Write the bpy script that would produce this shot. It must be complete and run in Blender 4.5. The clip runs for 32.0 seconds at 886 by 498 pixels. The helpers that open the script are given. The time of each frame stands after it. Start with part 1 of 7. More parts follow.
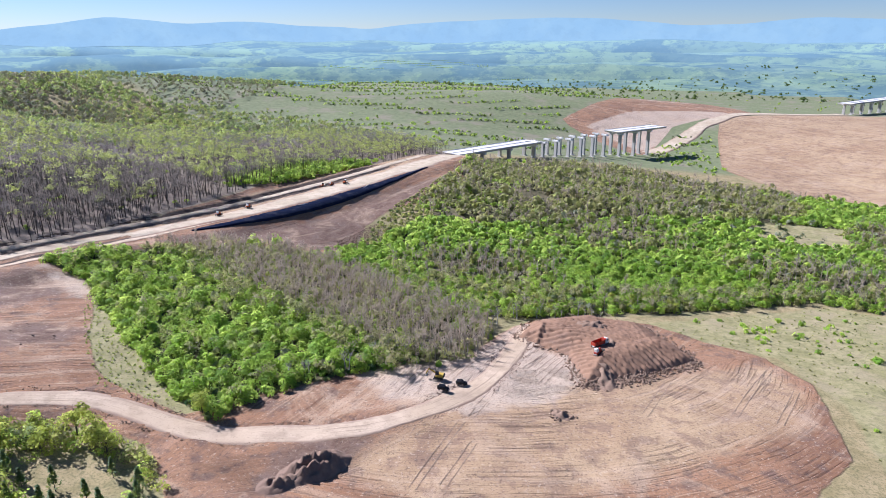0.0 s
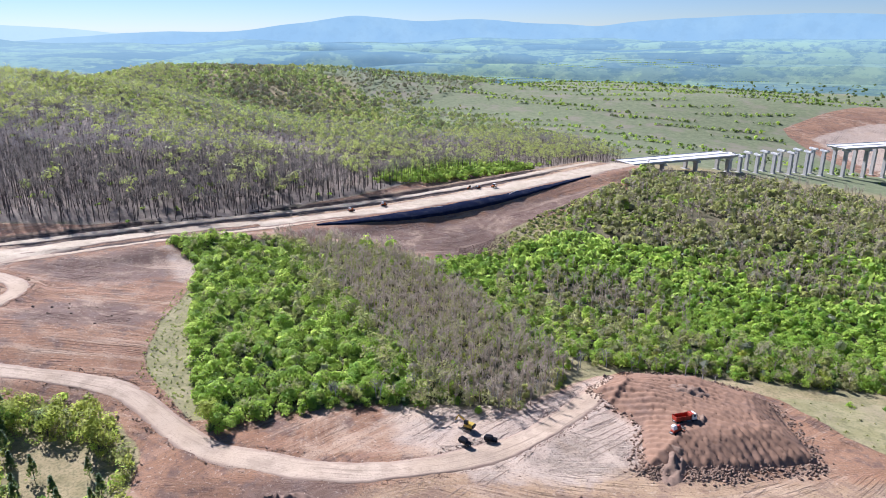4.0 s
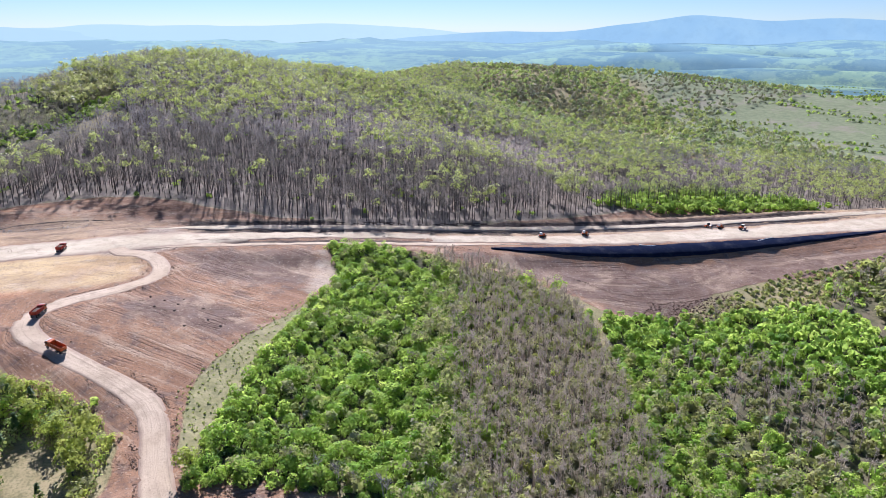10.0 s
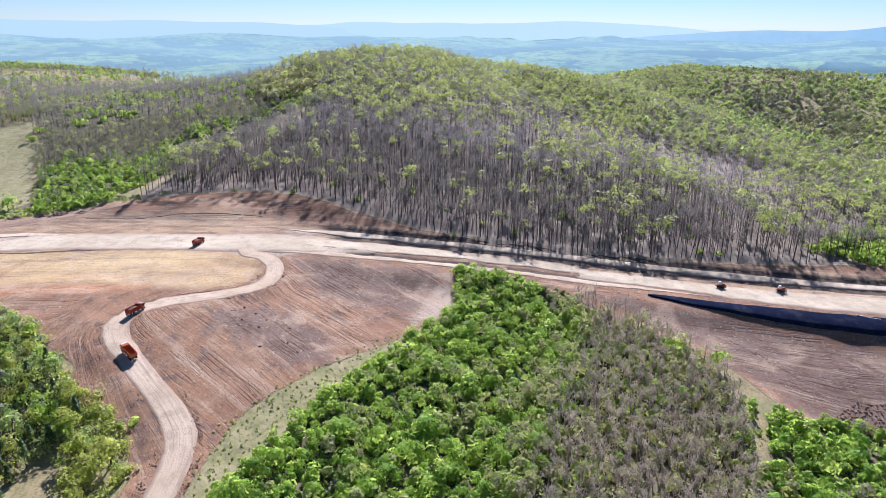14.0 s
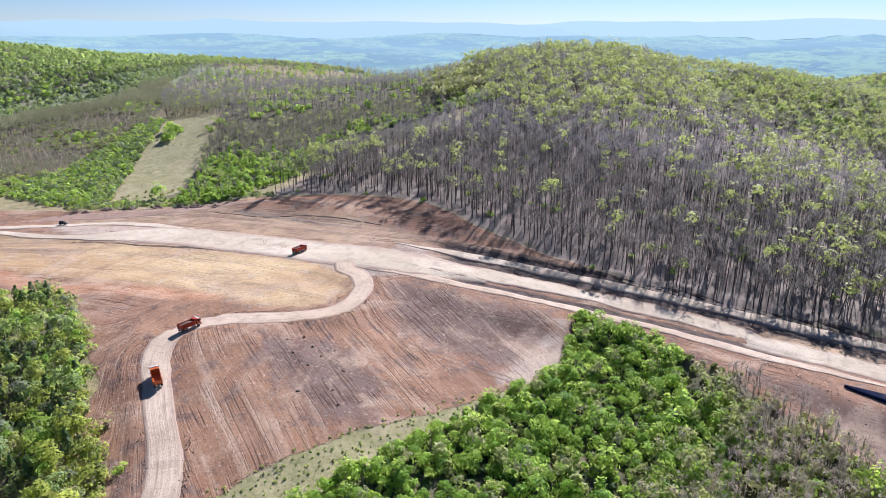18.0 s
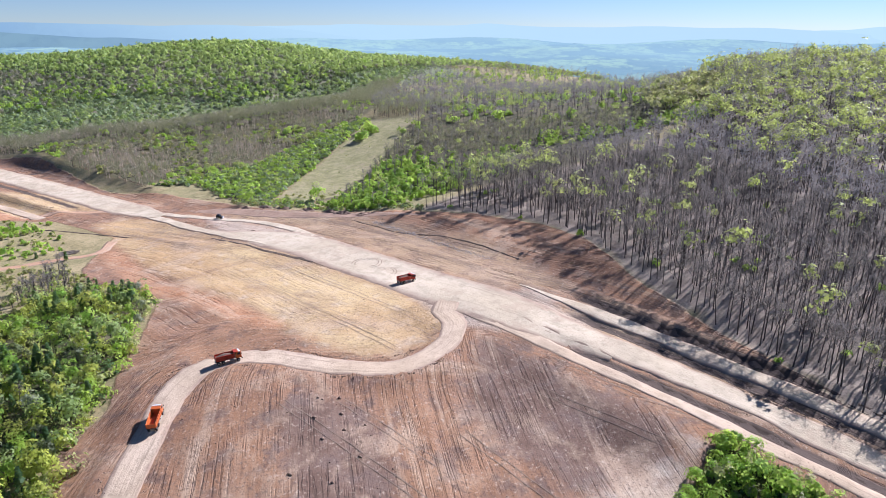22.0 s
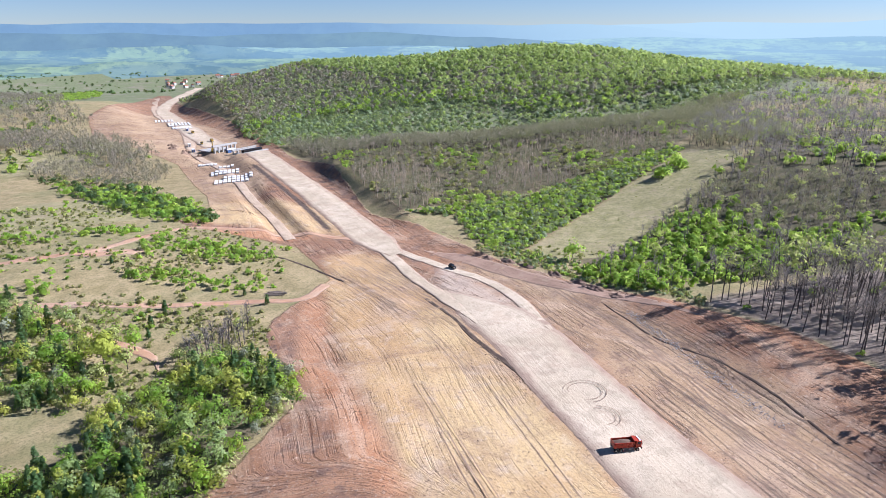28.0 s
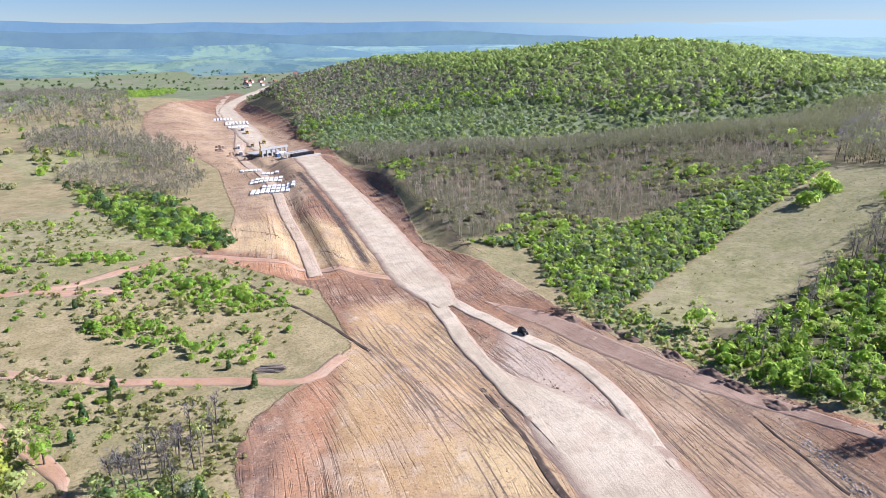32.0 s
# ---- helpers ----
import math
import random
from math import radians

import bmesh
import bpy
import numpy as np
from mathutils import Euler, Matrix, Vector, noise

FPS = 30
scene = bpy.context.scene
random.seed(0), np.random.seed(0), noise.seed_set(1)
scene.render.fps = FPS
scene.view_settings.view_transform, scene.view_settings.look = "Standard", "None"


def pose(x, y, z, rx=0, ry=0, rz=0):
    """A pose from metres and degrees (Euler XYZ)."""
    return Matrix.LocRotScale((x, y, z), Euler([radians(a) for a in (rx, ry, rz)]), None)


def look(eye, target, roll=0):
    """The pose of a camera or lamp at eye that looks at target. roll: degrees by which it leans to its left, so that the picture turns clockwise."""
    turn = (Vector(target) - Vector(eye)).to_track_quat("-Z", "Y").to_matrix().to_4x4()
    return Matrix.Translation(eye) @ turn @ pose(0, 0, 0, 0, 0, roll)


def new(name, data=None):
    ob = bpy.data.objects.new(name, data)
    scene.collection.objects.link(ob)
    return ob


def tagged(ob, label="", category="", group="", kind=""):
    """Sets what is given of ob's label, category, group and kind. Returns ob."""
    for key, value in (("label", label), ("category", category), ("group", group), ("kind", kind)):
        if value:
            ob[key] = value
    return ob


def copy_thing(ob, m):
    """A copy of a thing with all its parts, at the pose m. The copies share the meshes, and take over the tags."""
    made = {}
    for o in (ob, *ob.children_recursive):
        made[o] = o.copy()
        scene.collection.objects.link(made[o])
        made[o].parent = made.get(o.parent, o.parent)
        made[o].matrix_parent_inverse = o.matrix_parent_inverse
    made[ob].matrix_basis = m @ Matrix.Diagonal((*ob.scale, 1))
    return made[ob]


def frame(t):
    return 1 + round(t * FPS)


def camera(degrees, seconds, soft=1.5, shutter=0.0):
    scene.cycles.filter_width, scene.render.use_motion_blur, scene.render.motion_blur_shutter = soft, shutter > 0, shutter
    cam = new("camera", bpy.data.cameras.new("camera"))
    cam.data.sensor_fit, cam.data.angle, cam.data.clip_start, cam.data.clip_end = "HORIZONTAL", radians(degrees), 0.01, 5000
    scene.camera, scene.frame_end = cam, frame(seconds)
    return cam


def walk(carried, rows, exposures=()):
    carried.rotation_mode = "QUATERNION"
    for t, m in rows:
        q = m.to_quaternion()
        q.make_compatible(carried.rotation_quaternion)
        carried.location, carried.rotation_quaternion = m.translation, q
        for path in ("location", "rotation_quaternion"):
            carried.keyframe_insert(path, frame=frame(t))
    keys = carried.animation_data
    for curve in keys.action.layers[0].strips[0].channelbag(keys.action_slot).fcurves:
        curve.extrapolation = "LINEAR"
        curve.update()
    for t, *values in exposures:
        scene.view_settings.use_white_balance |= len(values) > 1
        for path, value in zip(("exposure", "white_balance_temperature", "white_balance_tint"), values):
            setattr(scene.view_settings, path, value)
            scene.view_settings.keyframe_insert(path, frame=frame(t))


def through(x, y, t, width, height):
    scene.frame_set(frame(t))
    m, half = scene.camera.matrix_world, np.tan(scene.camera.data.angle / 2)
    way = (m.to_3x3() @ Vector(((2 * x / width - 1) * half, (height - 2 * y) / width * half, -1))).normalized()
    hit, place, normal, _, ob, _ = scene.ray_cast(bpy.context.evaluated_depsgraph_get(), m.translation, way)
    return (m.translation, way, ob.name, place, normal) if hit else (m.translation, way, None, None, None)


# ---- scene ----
cam = camera(67.28, 32.0, soft=0.5)
PATH = [
    (0.0, 0.00, 0.00, 125.00, 71.916, 0.059, -0.026),
    (0.5, 6.31, 4.16, 125.13, 71.854, 0.086, 2.025),
    (1.0, 12.56, 8.36, 125.16, 71.807, 0.112, 4.057),
    (1.5, 18.71, 12.71, 125.10, 71.774, 0.123, 6.223),
    (2.0, 24.71, 17.32, 125.05, 71.756, 0.116, 8.664),
    (2.5, 30.48, 22.12, 125.02, 71.735, 0.108, 11.260),
    (3.0, 36.04, 27.09, 124.98, 71.720, 0.086, 13.797),
    (3.5, 41.43, 32.26, 124.93, 71.713, 0.048, 16.427),
    (5.5, 58.15, 57.82, 123.99, 71.772, 0.114, 26.547),
    (6.0, 61.32, 64.71, 123.94, 71.771, 0.099, 29.105),
    (6.5, 64.25, 71.73, 123.95, 71.773, 0.078, 31.646),
    (7.0, 66.89, 78.85, 123.96, 71.778, 0.057, 34.129),
    (7.5, 69.24, 86.00, 123.97, 71.791, 0.040, 36.388),
    (8.0, 71.39, 93.10, 123.99, 71.791, 0.024, 38.508),
    (8.5, 73.33, 100.16, 124.04, 71.775, -0.000, 40.592),
    (9.0, 74.86, 107.24, 124.12, 71.758, -0.033, 42.560),
    (9.5, 75.89, 114.42, 124.28, 71.735, -0.054, 44.541),
    (10.0, 76.42, 121.80, 124.52, 71.736, -0.080, 46.616),
    (10.5, 76.53, 129.32, 124.66, 71.707, -0.115, 49.040),
    (11.0, 76.15, 136.89, 124.77, 71.676, -0.133, 51.684),
    (11.5, 75.15, 144.41, 124.96, 71.667, -0.136, 54.294),
    (12.0, 73.55, 151.75, 125.18, 71.656, -0.151, 56.938),
    (12.5, 71.44, 158.83, 125.31, 71.629, -0.185, 59.599),
    (13.0, 68.84, 165.72, 125.37, 71.597, -0.232, 62.016),
    (13.5, 65.80, 172.55, 125.28, 71.553, -0.282, 64.213),
    (14.0, 62.35, 179.28, 125.06, 71.499, -0.306, 66.601),
    (14.5, 58.59, 185.97, 124.77, 71.461, -0.312, 69.063),
    (16.5, 39.00, 210.72, 121.94, 71.441, -0.212, 78.269),
    (17.0, 33.45, 216.61, 121.28, 71.445, -0.114, 80.504),
    (17.5, 27.62, 222.47, 120.60, 71.466, -0.003, 82.717),
    (18.0, 21.46, 228.34, 119.81, 71.492, 0.090, 84.881),
    (18.5, 14.85, 234.17, 119.02, 71.538, 0.139, 86.774),
    (19.0, 7.91, 239.93, 118.25, 71.609, 0.143, 88.557),
    (19.5, 0.82, 245.58, 117.48, 71.687, 0.117, 90.599),
    (20.0, -6.30, 251.07, 116.80, 71.776, 0.056, 92.875),
    (20.5, -13.45, 256.27, 116.27, 71.852, -0.033, 95.647),
    (21.0, -20.67, 261.08, 115.98, 71.914, -0.113, 99.145),
    (21.5, -27.93, 265.53, 115.93, 71.934, -0.160, 102.757),
    (22.0, -35.22, 269.55, 116.15, 71.908, -0.184, 106.854),
    (22.5, -42.64, 272.87, 116.66, 71.869, -0.165, 111.177),
    (23.0, -50.15, 275.20, 117.45, 71.824, -0.094, 115.486),
    (23.5, -57.73, 276.41, 118.44, 71.745, -0.007, 119.739),
    (24.0, -65.28, 276.65, 119.56, 71.650, 0.081, 122.882),
    (24.5, -72.80, 276.30, 120.73, 71.578, 0.157, 124.223),
    (26.5, -101.42, 271.85, 123.75, 71.590, 0.062, 131.094),
    (27.0, -108.61, 267.69, 123.91, 71.643, 0.075, 132.693),
    (27.5, -115.78, 263.02, 123.91, 71.688, 0.091, 134.267),
    (28.0, -122.89, 257.80, 123.65, 71.704, 0.111, 135.765),
    (28.5, -129.94, 252.01, 123.13, 71.710, 0.135, 137.015),
    (29.0, -137.01, 245.67, 122.41, 71.720, 0.151, 138.132),
    (29.5, -144.17, 238.86, 121.53, 71.721, 0.156, 138.560),
    (30.0, -151.39, 231.68, 120.48, 71.710, 0.156, 139.030),
    (30.5, -158.63, 224.23, 119.30, 71.712, 0.168, 139.694),
    (31.0, -165.87, 216.59, 118.02, 71.723, 0.189, 140.508),
    (31.5, -173.06, 208.87, 116.67, 71.733, 0.214, 141.467),
    (32.0, -180.25, 201.15, 115.26, 71.733, 0.230, 142.475),
]
walk(cam, [(t, pose(x, y, z, rx, ry, rz)) for t, x, y, z, rx, ry, rz in PATH])

# ---- daylight: clear spring afternoon, sun low in the west ----
SUN_AZ = math.atan2(-0.85, 0.53)      # compass angle from +y towards +x of the way to the sun
SUN_EL = radians(36)
world = bpy.data.worlds.new("sky")
scene.world = world
world.use_nodes = True
wn, wl = world.node_tree.nodes, world.node_tree.links
sky = wn.new("ShaderNodeTexSky")
sky.sky_type = "NISHITA"
sky.sun_disc = False
sky.sun_elevation, sky.sun_rotation = SUN_EL, SUN_AZ
sky.air_density, sky.dust_density, sky.ozone_density = 0.75, 0.0, 6.0
wn["Background"].inputs[1].default_value = 0.05
wl.new(sky.outputs[0], wn["Background"].inputs[0])
sun_data = bpy.data.lights.new("sun", "SUN")
sun_data.energy, sun_data.angle, sun_data.color = 5.0, radians(0.53), (1.0, 0.965, 0.92)
sun = new("sun", sun_data)
sun_way = Vector((math.sin(SUN_AZ) * math.cos(SUN_EL), math.cos(SUN_AZ) * math.cos(SUN_EL), math.sin(SUN_EL)))
sun.matrix_world = look(sun_way * 500, (0, 0, 0))
scene.view_settings.exposure = 0.92
scene.view_settings.use_white_balance = True
scene.view_settings.white_balance_temperature, scene.view_settings.white_balance_tint = 5690, 20

# ---- materials ----
class Nodes:
    """A node material with short calls for the nodes that are used often."""
    def __init__(self, name, rough=0.9):
        self.mat = bpy.data.materials.new(name)
        self.mat.use_nodes = True
        self.tree = self.mat.node_tree
        self.bsdf = self.tree.nodes["Principled BSDF"]
        self.bsdf.inputs["Roughness"].default_value = rough
        self.bsdf.inputs["Specular IOR Level"].default_value = 0.2
        self.pos = self.add("ShaderNodeNewGeometry").outputs["Position"]

    def add(self, kind):
        return self.tree.nodes.new(kind)

    def link(self, a, b):
        if isinstance(a, (int, float)):
            b.default_value = a
        elif isinstance(a, tuple):
            b.default_value = a if len(a) == 4 or len(b.default_value) == 3 else (*a, 1)
        else:
            self.tree.links.new(a, b)

    def math(self, op, a, b=0.0, c=0.0, clamp=False):
        n = self.add("ShaderNodeMath")
        n.operation, n.use_clamp = op, clamp
        for s, v in zip(n.inputs, (a, b, c)):
            self.link(v, s)
        return n.outputs[0]

    def noise(self, scale, detail=4.0, rough=0.55, vec=None, stretch=None, distort=0.0):
        n = self.add("ShaderNodeTexNoise")
        n.inputs["Scale"].default_value, n.inputs["Detail"].default_value = scale, detail
        n.inputs["Roughness"].default_value, n.inputs["Distortion"].default_value = rough, distort
        v = vec or self.pos
        if stretch:
            m = self.add("ShaderNodeMapping")
            m.inputs["Scale"].default_value = stretch[0]
            m.inputs["Rotation"].default_value = (0, 0, stretch[1])
            self.link(v, m.inputs["Vector"])
            v = m.outputs[0]
        self.link(v, n.inputs["Vector"])
        return n.outputs["Fac"]

    def attr(self, name):
        n = self.add("ShaderNodeAttribute")
        n.attribute_name = name
        return n.outputs["Fac"]

    def ramp(self, fac, a, b):
        """0 below a, 1 above b, smooth between."""
        n = self.add("ShaderNodeMapRange")
        n.interpolation_type = "SMOOTHSTEP"
        self.link(fac, n.inputs[0])
        n.inputs[1].default_value, n.inputs[2].default_value = a, b
        return n.outputs[0]

    def mix(self, fac, a, b, mode="MIX"):
        n = self.add("ShaderNodeMix")
        n.data_type, n.blend_type = "RGBA", mode
        self.link(fac, n.inputs[0])
        self.link(a, n.inputs[6])
        self.link(b, n.inputs[7])
        return n.outputs[2]

    def done(self, colour, bump=None, strength=0.5, distance=0.1):
        self.link(colour, self.bsdf.inputs["Base Color"])
        if bump is not None:
            n = self.add("ShaderNodeBump")
            n.inputs["Strength"].default_value, n.inputs["Distance"].default_value = strength, distance
            self.link(bump, n.inputs["Height"])
            self.link(n.outputs[0], self.bsdf.inputs["Normal"])
        return self.mat


def plain(name, colour, rough=0.6, metal=0.0, spread=0.25, scale=3.0, dirt=(0.25, 0.19, 0.13), dirty=0.25):
    """Painted, worn or raw solid: two scales of variation and some dust."""
    n = Nodes(name, rough)
    n.bsdf.inputs["Metallic"].default_value = metal
    dark = tuple(c * (1 - spread) for c in colour)
    c = n.mix(n.noise(scale, 5), dark, colour)
    c = n.mix(n.math("MULTIPLY", n.ramp(n.noise(scale * 0.35, 6, 0.7), 0.45, 0.75), dirty), c, dirt)
    return n.done(c, n.noise(scale * 8, 3), 0.15, 0.02)


def leafy(name, colours, through=0.42, rough=0.6):
    """Leaves: colour by tree (tint), by leaf (island), light through them."""
    n = Nodes(name, rough)
    tint = n.math("FRACT", n.math("ADD", n.attr("tint"), n.add("ShaderNodeObjectInfo").outputs["Random"]))
    r = n.add("ShaderNodeValToRGB")
    els = r.color_ramp.elements
    while len(els) < len(colours):
        els.new(0.5)
    for i, (e, c) in enumerate(zip(els, colours)):
        e.position, e.color = i / (len(colours) - 1), (*c, 1)
    n.link(tint, r.inputs[0])
    geo = n.add("ShaderNodeNewGeometry").outputs["Random Per Island"]
    c = n.mix(n.math("MULTIPLY", n.math("POWER", geo, 1.8), 0.6), r.outputs[0], (0.012, 0.026, 0.010))
    c = n.mix(n.math("MULTIPLY", n.ramp(n.noise(0.035, 3), 0.35, 0.7), 0.25), c, colours[0])
    n.link(c, n.bsdf.inputs["Base Color"])
    t = n.add("ShaderNodeBsdfTranslucent")
    n.link(n.mix(0.5, c, (0.72, 0.82, 0.20)), t.inputs[0])
    m = n.add("ShaderNodeMixShader")
    m.inputs[0].default_value = through
    n.link(n.bsdf.outputs[0], m.inputs[1])
    n.link(t.outputs[0], m.inputs[2])
    n.link(m.outputs[0], n.tree.nodes["Material Output"].inputs[0])
    return n.mat


def barky(name, a, b, scale=4.0, through=0.0):
    """Bark and twigs; fine twigs let light through."""
    n = Nodes(name, 0.9)
    tint = n.math("FRACT", n.math("ADD", n.attr("tint"), n.add("ShaderNodeObjectInfo").outputs["Random"]))
    c = n.mix(tint, a, b)
    c = n.mix(n.math("MULTIPLY", n.noise(scale, 4), 0.5), c, tuple(x * 0.6 for x in a))
    if through:
        t = n.add("ShaderNodeBsdfTranslucent")
        n.link(c, t.inputs[0])
        m = n.add("ShaderNodeMixShader")
        m.inputs[0].default_value = through
        n.link(n.bsdf.outputs[0], m.inputs[1])
        n.link(t.outputs[0], m.inputs[2])
        n.link(m.outputs[0], n.tree.nodes["Material Output"].inputs[0])
    return n.done(c)


def ground_material():
    n = Nodes("ground_surface", 0.95)
    grain, mid, big = n.noise(1.3, 6, 0.65), n.noise(0.16, 5, 0.6), n.noise(0.022, 5, 0.6)
    wob = n.math("MULTIPLY", n.math("SUBTRACT", mid, 0.5), 9.0)
    fine = n.math("MULTIPLY", n.math("SUBTRACT", grain, 0.5), 2.5)

    def zone(name, soft=0.8, wobble=1.0):
        d = n.math("ADD", n.attr(name), n.math("MULTIPLY", n.math("ADD", wob, fine), wobble))
        return n.ramp(d, -soft, soft)
    # rough pasture
    grass = n.mix(n.ramp(mid, 0.3, 0.7), (0.265, 0.215, 0.105), (0.40, 0.315, 0.175))
    grass = n.mix(n.math("MULTIPLY", n.ramp(big, 0.45, 0.65), 0.5), grass, (0.19, 0.20, 0.09))
    grass = n.mix(n.math("MULTIPLY", n.ramp(n.noise(0.55, 5, 0.7), 0.5, 0.66), 0.45), grass, (0.15, 0.15, 0.07))
    grass = n.mix(n.math("MULTIPLY", n.ramp(grain, 0.47, 0.62), 0.45), grass, (0.09, 0.10, 0.04))
    # floor of the woods: pale dead leaves
    lush = n.mix(n.ramp(mid, 0.3, 0.7), (0.14, 0.17, 0.085), (0.205, 0.225, 0.118))
    lush = n.mix(n.ramp(big, 0.50, 0.66), lush, (0.23, 0.21, 0.145))
    grass = n.mix(zone("z_lush", 20.0, 3.0), grass, lush)
    litter = n.mix(n.ramp(mid, 0.3, 0.7), (0.225, 0.18, 0.14), (0.345, 0.285, 0.225))
    litter = n.mix(n.math("MULTIPLY", n.ramp(grain, 0.4, 0.7), 0.4), litter, (0.13, 0.10, 0.08))
    col = n.mix(zone("z_litter", 4), grass, litter)
    scrub = n.mix(n.ramp(mid, 0.35, 0.65), (0.085, 0.085, 0.04), (0.17, 0.14, 0.085))
    scrub = n.mix(n.math("MULTIPLY", n.ramp(n.noise(0.6, 5, 0.7), 0.48, 0.66), 0.5), scrub, (0.045, 0.048, 0.022))
    col = n.mix(zone("z_scrub", 3), col, scrub)
    meadow = n.mix(n.ramp(mid, 0.25, 0.75), (0.235, 0.22, 0.095), (0.37, 0.325, 0.175))
    meadow = n.mix(n.math("MULTIPLY", n.ramp(n.noise(0.5, 6, 0.7), 0.46, 0.62), 0.55), meadow, (0.15, 0.15, 0.07))
    meadow = n.mix(n.math("MULTIPLY", n.ramp(n.noise(0.06, 4, 0.6), 0.5, 0.65), 0.5), meadow, (0.36, 0.29, 0.19))
    meadow = n.mix(n.math("MULTIPLY", n.ramp(grain, 0.5, 0.72), 0.5), meadow, (0.13, 0.13, 0.06))
    col = n.mix(zone("z_meadow", 1.0, 0.4), col, meadow)
    # worked earth: grader lines follow the coordinate "rut"
    rut = n.add("ShaderNodeCombineXYZ")
    n.link(n.math("ADD", n.attr("rut"), n.math("MULTIPLY", n.noise(0.010, 1), 16.0)), rut.inputs[0])
    n.link(n.attr("along"), rut.inputs[1])
    lines = n.noise(0.9, 4, 0.7, rut.outputs[0], ((1.0, 0.03, 1.0), 0.0))
    bands = n.noise(0.16, 4, 0.7, rut.outputs[0], ((1.0, 0.06, 1.0), 0.0))
    patch = n.ramp(n.noise(0.05, 4, 0.6), 0.40, 0.62)
    earth = n.mix(n.ramp(big, 0.35, 0.65), (0.21, 0.105, 0.056), (0.335, 0.18, 0.096))
    earth = n.mix(n.math("MULTIPLY", n.ramp(bands, 0.42, 0.68), 0.38), earth, (0.47, 0.305, 0.21))
    earth = n.mix(n.math("MULTIPLY", n.ramp(mid, 0.50, 0.66), 0.65), earth, (0.115, 0.082, 0.072))
    tan = n.mix(n.ramp(big, 0.35, 0.65), (0.47, 0.305, 0.145), (0.57, 0.415, 0.21))
    tan = n.mix(n.math("MULTIPLY", n.ramp(bands, 0.45, 0.7), 0.45), tan, (0.33, 0.235, 0.165))
    tan = n.mix(n.math("MULTIPLY", n.ramp(mid, 0.52, 0.72), 0.4), tan, (0.56, 0.475, 0.395))
    dark = n.mix(n.ramp(mid, 0.35, 0.65), (0.085, 0.06, 0.052), (0.20, 0.142, 0.115))
    red = n.mix(n.ramp(mid, 0.3, 0.7), (0.43, 0.20, 0.095), (0.52, 0.295, 0.165))
    buff = n.mix(n.ramp(big, 0.35, 0.65), (0.375, 0.25, 0.145), (0.49, 0.355, 0.21))
    buff = n.mix(n.math("MULTIPLY", n.ramp(mid, 0.48, 0.62), 0.6), buff, (0.24, 0.155, 0.11))
    soil = n.mix(zone("z_tan", 5.0, 1.3), earth, tan)
    soil = n.mix(n.math("MULTIPLY", zone("z_buff", 5.0, 1.5), 0.9), soil, buff)
    soil = n.mix(n.math("MULTIPLY", zone("z_dark", 3.5, 1.6), 0.7), soil, dark)
    soil = n.mix(n.math("MULTIPLY", zone("z_red", 3.0, 0.8), 0.85), soil, red)
    soil = n.mix(n.math("MULTIPLY", zone("z_pale", 3.5, 1.3), 0.75), soil, n.mix(mid, (0.50, 0.41, 0.315), (0.60, 0.50, 0.395)))
    soil = n.mix(n.math("MULTIPLY", n.ramp(n.noise(0.035, 5, 0.65, None, None, 1.0), 0.52, 0.66), 0.55), soil, (0.51, 0.375, 0.255))
    soil = n.mix(n.math("MULTIPLY", n.ramp(n.noise(0.028, 5, 0.7, None, None, 1.5), 0.56, 0.70), 0.5), soil, (0.21, 0.13, 0.095))
    tan_zone = zone("z_tan", 3.0, 1.0)
    groove = n.math("MULTIPLY", n.math("MULTIPLY", n.ramp(lines, 0.50, 0.62), patch), n.math("SUBTRACT", 1.0, n.math("MULTIPLY", tan_zone, 0.55)))
    fineline = n.math("MULTIPLY", n.ramp(n.noise(2.6, 3, 0.6, rut.outputs[0], ((1.0, 0.02, 1.0), 0.0)), 0.52, 0.62), n.math("SUBTRACT", 1.0, n.math("MULTIPLY", patch, 0.7)))
    soil = n.mix(n.math("MULTIPLY", groove, 0.42), soil, (0.10, 0.066, 0.05))
    soil = n.mix(n.math("MULTIPLY", fineline, 0.30), soil, (0.13, 0.088, 0.066))
    scored = n.math("MULTIPLY", n.ramp(n.noise(1.7, 5, 0.75, rut.outputs[0], ((1.0, 0.012, 1.0), 0.0)), 0.60, 0.65), n.math("MULTIPLY", n.ramp(n.noise(0.03, 3, 0.6), 0.42, 0.56), n.math("SUBTRACT", 1.0, n.math("MULTIPLY", tan_zone, 0.5))))
    soil = n.mix(n.math("MULTIPLY", scored, 0.55), soil, (0.085, 0.06, 0.048))
    soil = n.mix(n.math("MULTIPLY", n.ramp(n.math("SUBTRACT", 1.0, bands), 0.52, 0.66), 0.35), soil, (0.56, 0.42, 0.29))
    soil = n.mix(n.math("MULTIPLY", n.ramp(n.noise(4.2, 4, 0.7), 0.53, 0.62), 0.5), soil, (0.13, 0.09, 0.07))
    soil = n.mix(n.math("MULTIPLY", n.ramp(grain, 0.54, 0.64), 0.6), soil, (0.105, 0.072, 0.058))
    soil = n.mix(n.math("MULTIPLY", n.ramp(n.noise(0.9, 6, 0.75), 0.56, 0.66), 0.5), soil, (0.60, 0.485, 0.37))
    soil = n.mix(n.ramp(n.attr("ditch"), 0.25, 0.6), soil, n.mix(mid, (0.06, 0.045, 0.038), (0.15, 0.11, 0.085)))
    worked = zone("z_earth", 0.5, 0.35)
